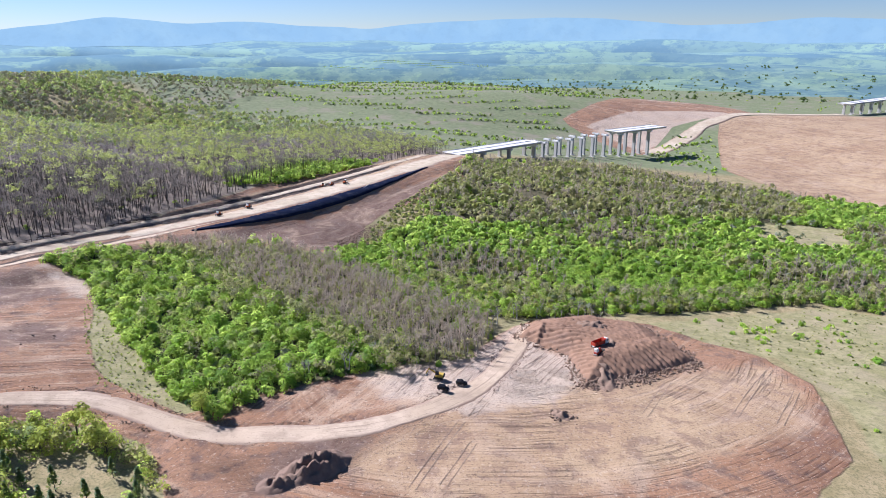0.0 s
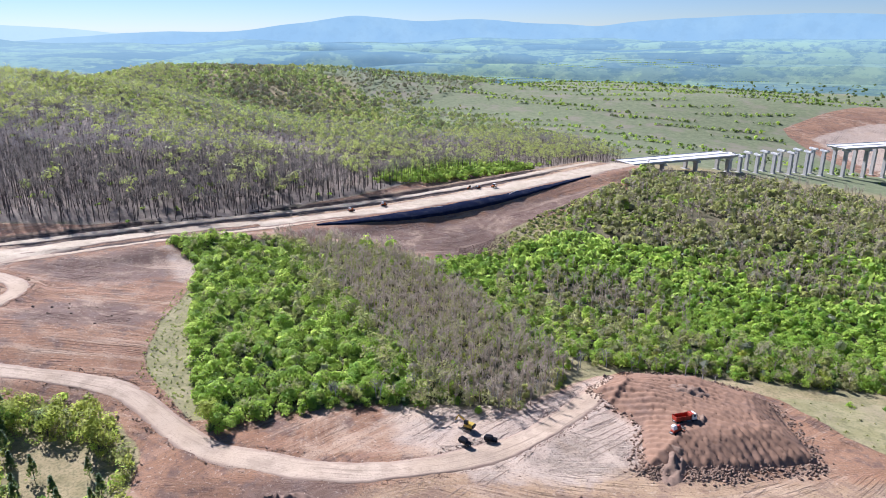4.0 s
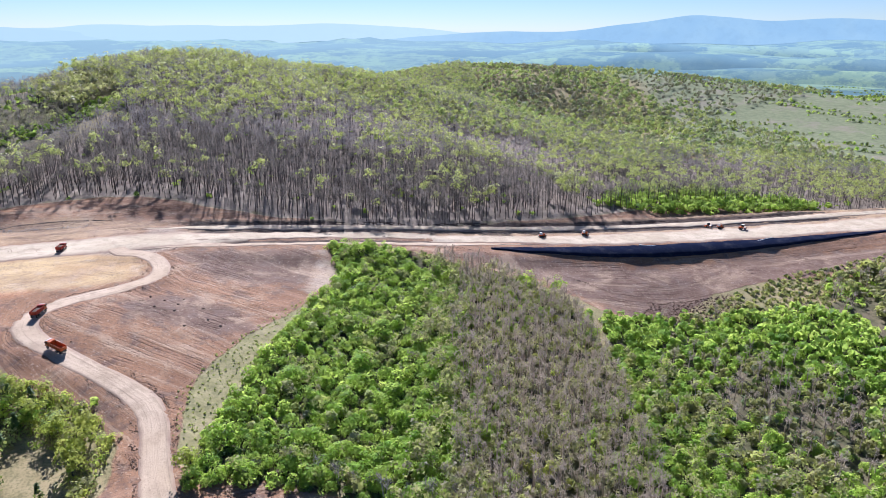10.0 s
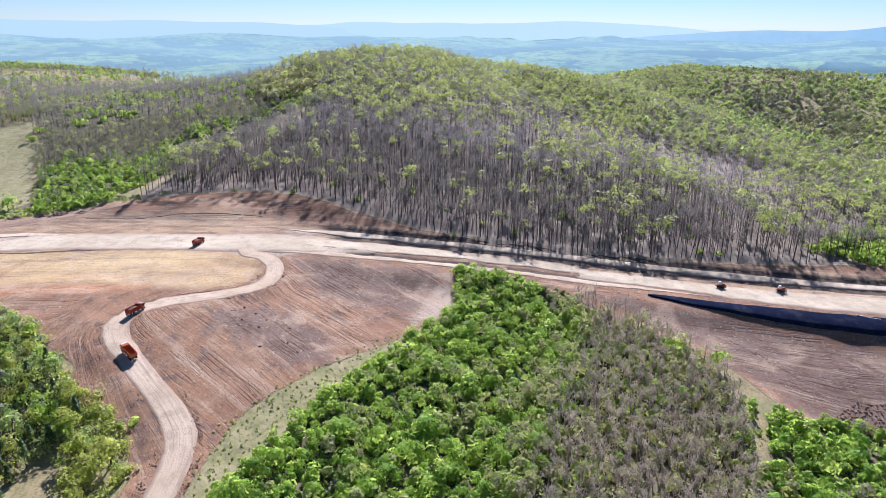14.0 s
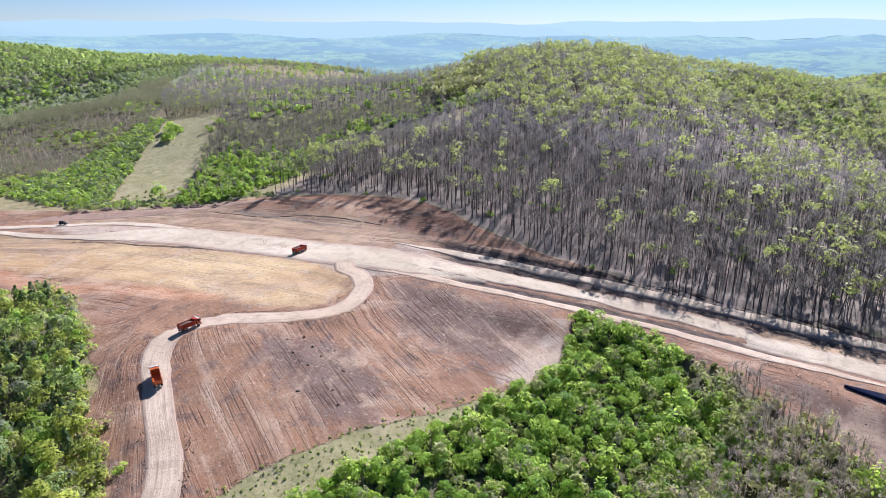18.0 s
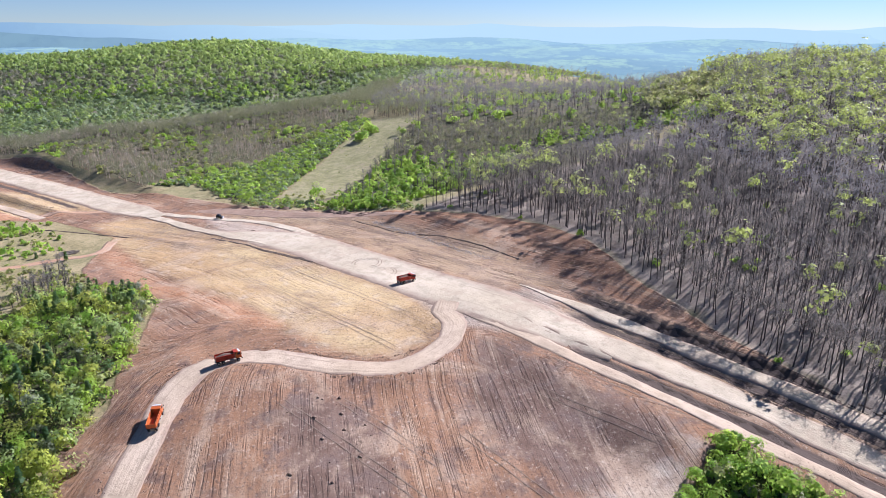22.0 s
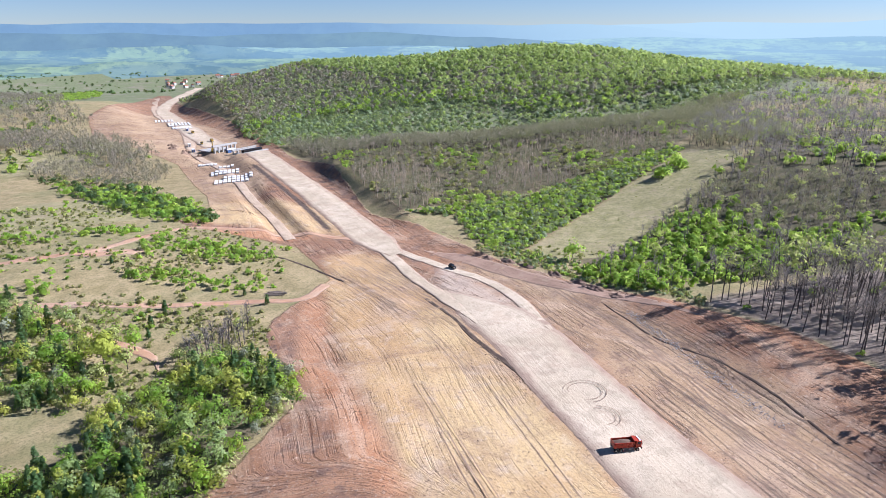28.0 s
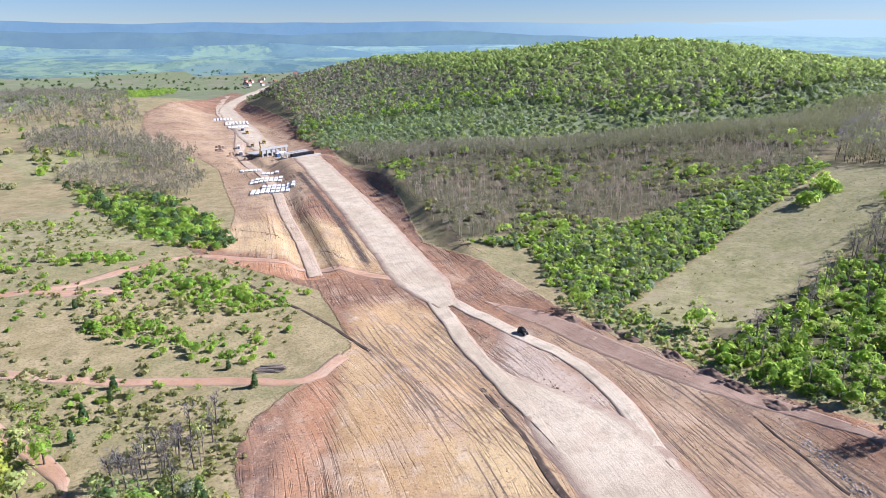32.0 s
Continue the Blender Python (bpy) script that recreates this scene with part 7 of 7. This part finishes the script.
def furrowed_heap():
    """Tipped spoil with arcs of ridges left by the dozer."""
    lo, hi = np.min(HEAP, 0) - 3, np.max(HEAP, 0) + 3
    gx, gy = np.arange(lo[0], hi[0], 0.55), np.arange(lo[1], hi[1], 0.55)
    X, Y = np.meshgrid(gx, gy)
    x, y = X.ravel(), Y.ravel()
    d = inside(x, y, HEAP)
    r = np.hypot(x - 44, (y - 196) * 1.1) + 0.5 * np.sin(x / 3.1) + 0.6 * np.sin(y / 4.3 + x / 9)
    rng = np.random.default_rng(5)
    rough = rng.normal(size=X.shape)
    rough = (rough + np.roll(rough, 1, 0) + np.roll(rough, 1, 1) + np.roll(rough, 2, 0)).ravel() * 0.09
    z = ground(x, y) + smooth(-0.6, 2.5, d) * (0.2 + 0.8 * np.sqrt(np.abs(np.sin(r * 1.1))) + rough * 0.7) - 0.6 * smooth(0.4, -1.2, d)
    n, m = len(gx), len(gy)
    i = (np.arange(m - 1)[:, None] * n + np.arange(n - 1)[None]).ravel()
    i = i[d[i] > -1.5]
    me = mesh_from("spoil_mound", np.column_stack([x, y, z]), np.column_stack([i, i + 1, i + n + 1, i + n]), M_HEAP)
    tagged(new("spoil_mound", me), "broad brown spoil heap combed into curved ridges", "earth mound")


furrowed_heap()


# loose earth: clods, windrows, heaps
def lump_shapes(seed, n=6):
    out = []
    for k in range(n):
        rng = np.random.default_rng(seed + k)
        v = np.array([(1, 0, 0), (-1, 0, 0), (0, 1, 0), (0, -1, 0), (0, 0, 1), (0, 0, -0.5)], float) * rng.uniform(0.6, 1.3, (6, 1)) + rng.normal(size=(6, 3)) * 0.15
        f = np.array([(0, 2, 4), (2, 1, 4), (1, 3, 4), (3, 0, 4), (2, 0, 5), (1, 2, 5), (3, 1, 5), (0, 3, 5)])
        out.append((v, f))
    return out


LUMPS = lump_shapes(300)


def along(line, off, per_metre, jitter, rng, gaps=0.0):
    p = shifted(line, off)
    s = np.concatenate([[0], np.cumsum(np.hypot(*np.diff(p, axis=0).T))])
    t = rng.uniform(0, s[-1], int(s[-1] * per_metre))
    if gaps:
        t = t[np.sin(t / 9) + np.sin(t / 23 + 1) * 0.8 + rng.normal(size=len(t)) * 0.3 > gaps]
    return np.column_stack([np.interp(t, s, p[:, 0]), np.interp(t, s, p[:, 1])]) + rng.normal(size=(len(t), 2)) * jitter


wind = np.vstack([along(HAUL[6:], o, 6.0, 0.5, R, -0.6) for o in (4.9, -4.9)])
plant_stuff("clods", LUMPS, wind, M_CLOD, "ridges of dark earth clods along the haul road", "soil", R, 0.1, 0.32)
lines = [curve([(-312, 24), (-298, 50), (-288, 78), (-277, 102), (-262, 134), (-250, 166), (-236, 198), (-231, 210)]), curve([(-304, 34), (-300, 80), (-292, 110)]), curve([(-345, 62), (-340, 100), (-334, 130), (-322, 160), (-306, 182), (-290, 214)]),
         curve([(-255, -50), (-266, -12), (-278, 10), (-290, 8), (-300, 2), (-316, 4)]), curve([(-345, -30), (-352, 6), (-346, 30), (-340, 56)]), curve([(-392, -150), (-372, -60), (-352, -8)]), curve([(-282, -100), (-300, -60), (-306, -20)]),
         curve([(-190, 300), (-160, 344), (-110, 372), (-60, 384)])]
plant_stuff("clods", LUMPS, np.vstack([along(l, 0, 4.0, 0.7, R, -0.2) for l in lines]), M_CLOD, "broken ridges of dark clods between graded strips", "soil", R, 0.08, 0.28)
rim = np.array([*HEAP, HEAP[0]], float)
plant_stuff("clods", LUMPS, np.vstack([along(curve(rim), 0, 6.0, 1.6, R), along(curve([(62, 252), (58, 238), (60, 228), (64, 222)]), 0, 26, 3.0, R), along(curve([(72, 208), (60, 204), (48, 199)]), 0, 30, 2.2, R), R.normal(size=(60, 2)) * 2 + [36, 178]]), M_CLOD, "big dark clods tipped on the spoil heap", "soil", R, 0.15, 0.75)
plant_stuff("clods", LUMPS, scatter(R, HEAP, 2.6, 0), M_CLOD, "brown lumps over the spoil heap", "soil", R, 0.15, 0.55)
plant_stuff("clods", LUMPS, np.vstack([scatter(R, [(-60, 366), (-52, 380), (-34, 420), (-46, 428), (-66, 392)], 1.2), scatter(R, DARK[0], 6.5)]), M_SPOIL, "black clods at the head of the ravine", "soil", R, 0.2, 0.7)
plant_stuff("clods", LUMPS, scatter(R, EARTH, 7.5, 2), M_CLOD, "stray clods on the bare earth", "soil", R, 0.06, 0.24)
plant_stuff("rubble", LUMPS, along(curve([(-318, 150), (-306, 173), (-292, 199), (-284, 214)]), 0, 9, 1.0, R), M_STONE, "pale stone rubble in the drain below the cut", "stones", R, 0.1, 0.32)


def spoil_pile(x, y, rx, ry, h, turn, mat, label, seed):
    n = 22
    V, F = [], []
    for j in range(n):
        for i in range(n):
            u, v = i / (n - 1) * 2 - 1, j / (n - 1) * 2 - 1
            r = math.hypot(u, v)
            w = max(0.0, 1 - r) ** 0.8
            a = radians(turn)
            px, py = u * rx, v * ry
            qx, qy = x + px * math.cos(a) - py * math.sin(a), y + px * math.sin(a) + py * math.cos(a)
            k = noise.fractal(Vector((qx * 0.5, qy * 0.5, seed)), 1.0, 2.0, 4)
            V.append((qx, qy, h * w * (1 + 0.95 * k) - 0.25))
            if i < n - 1 and j < n - 1:
                F.append((j * n + i, j * n + i + 1, j * n + n + i + 1, j * n + n + i))
    V = np.array(V)
    V[:, 2] += ground(V[:, 0], V[:, 1])
    return tagged(new("earth_mound", mesh_from("earth_mound", V, F, mat)), label, "earth mound", "earth mounds")


spoil_pile(-34, 149, 11, 6, 4.0, 35, M_SPOIL, "dark purple-brown mound of spoil on bare earth", 1)
spoil_pile(-42, 142, 6, 4, 2.2, 20, M_SPOIL, "small dark mound of spoil on bare earth", 2)
for k, (x, y) in enumerate([(-331, 72), (-333, 82), (-333, 92), (-332, 108), (-331, 120), (-329, 128), (-327, 139)]):
    spoil_pile(x, y, 4.0 + (k % 3), 2.4, 1.2 + 0.3 * (k % 2), 80, M_SPOIL, "low dark mound of spoil beside the graded strip", 10 + k)
for k, (x, y, rx, ry, h) in enumerate([(60, 245, 9, 5, 2.4), (62, 226, 6, 4, 2.0), (56, 204, 10, 4, 1.8), (36, 178, 4, 3, 1.4)]):
    spoil_pile(x, y, rx, ry, h, 40 * k, M_CLOD, "lumpy brown spoil tipped on the heap", 30 + k)


# dark lined slope of the embankment, with its pale hose
def lined_slope():
    sel = MOTORWAY[(MOTORWAY[:, 1] > 372) & (MOTORWAY[:, 1] < 590)]
    t = np.linspace(0, 1, len(sel))
    w = 0.4 + 10.5 * np.sin(np.pi * np.clip(t, 0, 1) ** 0.75) ** 0.9
    rows = []
    for u in np.linspace(0, 1, 6):
        p = np.array([shifted(sel, 0)[i] for i in range(len(sel))])
        tt = np.gradient(p, axis=0)
        tt /= np.linalg.norm(tt, axis=1)[:, None]
        q = p - np.column_stack([-tt[:, 1], tt[:, 0]]) * (21.0 + w * u)[:, None]
        rows.append(np.column_stack([q, ground(q[:, 0], q[:, 1]) + 0.75]))
    n = len(sel)
    V = np.vstack(rows + [rows[-1] - [0, 0, 1.0], rows[0] - [0, 0, 1.0]])
    i = (np.arange(5)[:, None] * n + np.arange(n - 1)[None]).ravel()
    i = np.concatenate([i, np.arange(5 * n, 6 * n - 1)])
    ob = tagged(new("slope_lining", mesh_from("slope_lining", V, np.column_stack([i, i + 1, i + n + 1, i + n]), M_MEMBRANE, True)), "dark navy membrane lining the embankment slope", "lining", kind="structure")
    c = bpy.data.curves.new("hose", "CURVE")
    c.dimensions, c.bevel_depth, c.bevel_resolution = "3D", 0.22, 1
    sp = c.splines.new("POLY")
    pts = [r for k, r in enumerate(rows[2][n // 3: 2 * n // 3])]
    sp.points.add(len(pts) - 1)
    for k, (pt, r) in enumerate(zip(sp.points, pts)):
        f = k / (len(pts) - 1)
        low, high = rows[0][n // 3 + k], rows[5][n // 3 + k]
        m = low + (high - low) * (0.55 * math.sin(f * math.pi))
        pt.co = (m[0], m[1], m[2] + 0.3, 1)
    c.materials.append(M_WHITE)
    tagged(new("hose", c), "pale hose sagging across the dark lining", "hose")


lined_slope()


# viaduct under construction
A0, A1, A2, A3 = (Vector(p) for p in ((8, 646, 11.8), (99, 727, 11.5), (205, 810, 10.0), (279, 866, 9.0)))


def deck(name, a, b, width, label):
    d = (b - a)
    root = tagged(new(name), label, "bridge deck")
    root.matrix_basis = Matrix.Translation(a) @ d.to_track_quat("X", "Z").to_matrix().to_4x4()
    L = d.length
    part("slab", box((L, width, 0.35), (L / 2, 0, 0.1), 0.05), M_SLAB, root, "pale concrete deck slab")
    for k in range(8):
        y = -width / 2 + (k + 0.5) * width / 8
        part("girder", box((L, 0.7, 1.5), (L / 2, y, -0.85)), M_CONCRETE, root)
    for s in (-1, 1):
        part("parapet", box((L, 0.35, 0.6), (L / 2, s * (width / 2 - 0.2), 0.5), 0.04), M_SLAB, root)
    part("crash_barrier", box((L, 0.25, 0.5), (L / 2, 0, 0.5), 0.04), M_SLAB, root)


deck("viaduct_deck", A0, A1, 25.0, "finished pale concrete deck of a motorway viaduct")
deck("viaduct_deck", A2, A3, 25.0, "far finished deck section of the viaduct")


def pier(p, along_dir, capped=True):
    x, y, top = p
    base = ground_at(x, y) - 1.0
    root = tagged(new("bridge_pier"), "pale concrete bridge pier with a hammerhead cap", "pier", "viaduct piers")
    root.matrix_basis = Matrix.Translation((x, y, base)) @ Vector((along_dir.x, along_dir.y, 0)).to_track_quat("X", "Z").to_matrix().to_4x4()
    h = top - base
    part("column", box((2.2, 4.2, h - 2.2), (0, 0, (h - 2.2) / 2), 0.3), M_CONCRETE, root)
    part("cap", box((3.0, 9.5, 1.8), (0, 0, h - 1.4), 0.2, (1.0, 1.0)), M_SLAB, root, "pale hammerhead cap")
    part("footing", box((5, 7, 1.6), (0, 0, 0.6), 0.1), M_CONCRETE, root)
    for s in (-1, 1):
        for k in (-1, 1):
            part("bearing_block", box((0.9, 0.9, 0.8), (k * 0.8, s * 3.2, h - 0.2), 0.05), M_CONCRETE, root)


d1 = (A1 - A0).normalized()
d2 = (A2 - A1).normalized()
d3 = (A3 - A2).normalized()
for k in range(3):
    c = A0.lerp(A1, 0.30 + 0.32 * k)
    for s in (-1, 1):
        pier((c.x - d1.y * 6.6 * s, c.y + d1.x * 6.6 * s, c.z - 1.7), d1)
for k in range(6):
    c = A1.lerp(A2, 0.06 + 0.155 * k)
    for s in (-1, 1):
        pier((c.x - d2.y * 6.6 * s, c.y + d2.x * 6.6 * s, c.z - 0.3), d2)
for k in range(3):
    c = A2.lerp(A3, 0.08 + 0.3 * k)
    for s in (-1, 1):
        pier((c.x - d3.y * 6.6 * s, c.y + d3.x * 6.6 * s, c.z - 1.7), d3)
B0, B1 = Vector((704, 1188, 4)), Vector((870, 1300, 5))
deck("viaduct_deck", B0, B1, 24.0, "distant second viaduct deck across the valley")
for k in range(6):
    c = B0.lerp(B1, 0.08 + 0.17 * k)
    for s in (-1, 1):
        pier((c.x - 0.56 * 6.6 * s, c.y + 0.83 * 6.6 * s, c.z - 1.7), (B1 - B0).normalized())


# precast slabs, beams, and the bridge site in the valley
def slab(x, y, turn, size, z=0.0):
    ob = part("concrete_slab", box(size, (0, 0, size[2] / 2), 0.06), M_SLAB)
    ob.matrix_basis = pose(x, y, ground_at(x, y) - 0.05 + z, 0, 0, turn)
    return tagged(ob, "pale precast concrete slab laid out on bare earth", "slab", "stored concrete slabs")


def slab_field(cx, cy, nx, ny, turn, size=(6.2, 2.2, 1.0), gx=7.2, gy=3.0, skip=()):
    first = None
    a = radians(turn)
    for i in range(nx):
        for j in range(ny):
            if (i, j) in skip:
                continue
            u, v = (i - (nx - 1) / 2) * gx, (j - (ny - 1) / 2) * gy
            x, y = cx + u * math.cos(a) - v * math.sin(a), cy + u * math.sin(a) + v * math.cos(a)
            if first is None:
                first = slab(x, y, turn, size)
            else:
                copy_thing(first, pose(x, y, ground_at(x, y) - 0.05, 0, 0, turn + R.normal() * 1.5))


slab_field(-341, -180, 3, 9, 62, skip=((0, 0), (0, 1), (2, 8)))
slab_field(-349, -209, 2, 7, 62)
slab_field(-360, -228, 1, 4, 62)
slab_field(-355, -250, 1, 5, 62)
slab_field(-446, -512, 1, 7, 70, (26, 2.2, 1.4), 27, 3.6)
slab_field(-436, -482, 1, 6, 70, (14, 3.0, 0.9), 15, 3.4)
slab_field(-448, -560, 2, 6, 70, (9, 2.2, 0.9), 11, 3.6)


def bridge_site():
    root = tagged(new("bridge_abutment"), "half-built grey concrete abutment at the end of the roadbed", "abutment")
    root.matrix_basis = pose(-400, -262, 18.6, 0, 0, 12)
    part("back_wall", box((27, 1.6, 8), (0, 6, 3.2), 0.1), M_CONCRETE, root)
    for s in (-1, 1):
        part("wing_wall", box((1.2, 11, 6.5), (s * 13, 0, 3), 0.1), M_CONCRETE, root)
    for k in range(6):
        part("column", box((1.4, 1.4, 7.5), (-11 + k * 4.4, -9, 3.6), 0.1), M_CONCRETE, root)
        part("column", box((1.4, 1.4, 8.5), (-11 + k * 4.4, -34, 4), 0.1), M_CONCRETE, root)
    part("cross_beam", box((26, 2.2, 1.6), (0, -9, 7.8), 0.1), M_CONCRETE, root)
    part("cross_beam", box((26, 2.2, 1.6), (0, -34, 8.6), 0.1), M_CONCRETE, root)
    part("platform", box((24, 16, 0.8), (0, -48, 3.2), 0.1), M_CONCRETE, root, "pale concrete platform")
    part("formwork", box((20, 3, 2.4), (0, 1.5, 7.5), 0.1), M_BLACK, root, "dark formwork panels on the wall")
    for k in range(9):
        part("scaffold_pole", rod((-12 + k * 3, -4, 0), (-12 + k * 3, -4, 10.5), 0.1, sides=6), M_STEEL, root)
    for z in (3, 6, 9):
        part("scaffold_rail", rod((-12.5, -4, z), (12.5, -4, z), 0.09, sides=6), M_STEEL, root)


bridge_site()


def crane():
    t = tagged(new("mobile_crane"), "yellow mobile crane with its boom raised over the bridge site", "crane")
    t.matrix_basis = stand(-384, -300, (0.4, 0.9), 0.2)
    part("carrier", box((9, 2.7, 1.2), (0, 0, 1.1), 0.1), M_YELLOW, t)
    part("superstructure", box((3.5, 2.5, 1.6), (-1, 0, 2.5), 0.1), M_YELLOW, t)
    part("cab", box((1.6, 1.2, 1.5), (2.4, 0.8, 2.4), 0.1), M_WHITE, t, "pale cab")
    part("boom", box((16, 0.8, 0.9), (5, 0, 7.5), 0.06, turn=(0, -38, 0)), M_YELLOW, t)
    for x in (-3, -1.4, 1.4, 3):
        for s in (-1, 1):
            wheel(t, x, s * 1.2, 0.6, 0.4)


crane()


def container(x, y, turn, paint, text):
    t = tagged(new("site_container"), text, "container", "site containers")
    t.matrix_basis = pose(x, y, ground_at(x, y) - 0.05, 0, 0, turn)
    part("shell", box((6, 2.4, 2.5), (0, 0, 1.3), 0.06), paint, t)
    part("roof", box((6.1, 2.5, 0.12), (0, 0, 2.6), 0.02), M_WHITE, t, "pale flat roof")
    part("door", box((0.06, 1.1, 2.0), (3.03, 0, 1.1), 0.01), M_STEEL, t)
    part("window", box((1.0, 0.06, 0.8), (0.8, -1.22, 1.5), 0.01), M_GLASS, t)


for k, (x, y, a) in enumerate([(-392, -285, 20), (-398, -292, 20), (-376, -322, 70), (-386, -352, 70), (-430, -455, 60)]):
    container(x, y, a, (M_BLUE, M_WHITE)[k % 2], ("blue", "white")[k % 2] + " site container on bare earth")
place(dump_truck(M_YELLOW, M_YELLOW), [(-398, -352, 0.4, 0.9), (-424, -428, 0.3, 0.95), (-412, -360, 0.3, 0.95)], "yellow dump truck on the dusty site road", "truck", "trucks in the valley")
for k in range(5):
    spoil_pile(-372 + 6 * (k % 2), -300 - 14 * k, 6, 4, 2.4, 30 * k, M_CLOD, "brown mound of soil in the valley works", 60 + k)


# stacked logs beside the orange track
def log_pile():
    t = tagged(new("log_pile"), "loose pile of grey cut branches and logs on pasture", "log pile")
    z = ground_at(-241, 45)
    t.matrix_basis = pose(-241, 45, z, 0, 0, -35)
    for k in range(22):
        y, h, a = R.uniform(-1.6, 1.6), R.uniform(0.1, 0.9), R.uniform(-0.35, 0.35)
        L = R.uniform(2.0, 4.5)
        part("log", rod((-L * math.cos(a), y - L * math.sin(a) * 0.5, h), (L * math.cos(a), y + L * math.sin(a) * 0.5, h + R.uniform(-0.1, 0.3)), R.uniform(0.08, 0.18), sides=7), M_WOOD, t)


log_pile()


# village far down the valley
def house(x, y, turn, w, d, h):
    t = tagged(new("house"), "small far house with pale walls and a red-brown roof", "house", "village houses")
    t.matrix_basis = pose(x, y, ground_at(x, y) - 0.5, 0, 0, turn)
    part("wall", box((w, d, h), (0, 0, h / 2)), M_PLASTER, t)
    bm = bmesh.new()
    v = [bm.verts.new(p) for p in ((-w / 2 - 0.6, -d / 2 - 0.6, h), (w / 2 + 0.6, -d / 2 - 0.6, h), (w / 2 + 0.6, d / 2 + 0.6, h), (-w / 2 - 0.6, d / 2 + 0.6, h), (-w / 2 - 0.6, 0, h + d * 0.45), (w / 2 + 0.6, 0, h + d * 0.45))]
    for f in ((0, 1, 5, 4), (2, 3, 4, 5), (0, 4, 3), (1, 2, 5), (0, 3, 2, 1)):
        bm.faces.new([v[i] for i in f])
    part("roof", bm, M_ROOF, t)
    for k in (-1, 1):
        part("window", box((1.6, 0.15, 1.5), (k * w * 0.25, -d / 2 - 0.03, h * 0.55)), M_GLASS, t)
        part("window", box((1.6, 0.15, 1.5), (k * w * 0.25, d / 2 + 0.03, h * 0.55)), M_GLASS, t)


for k in range(34):
    a, r = R.uniform(0, 6.28), R.uniform(0.1, 1) ** 0.5
    house(-1130 + math.cos(a) * r * 260, -1720 + math.sin(a) * r * 160, R.uniform(0, 180), R.uniform(9, 14), R.uniform(7, 10), R.uniform(4, 7))
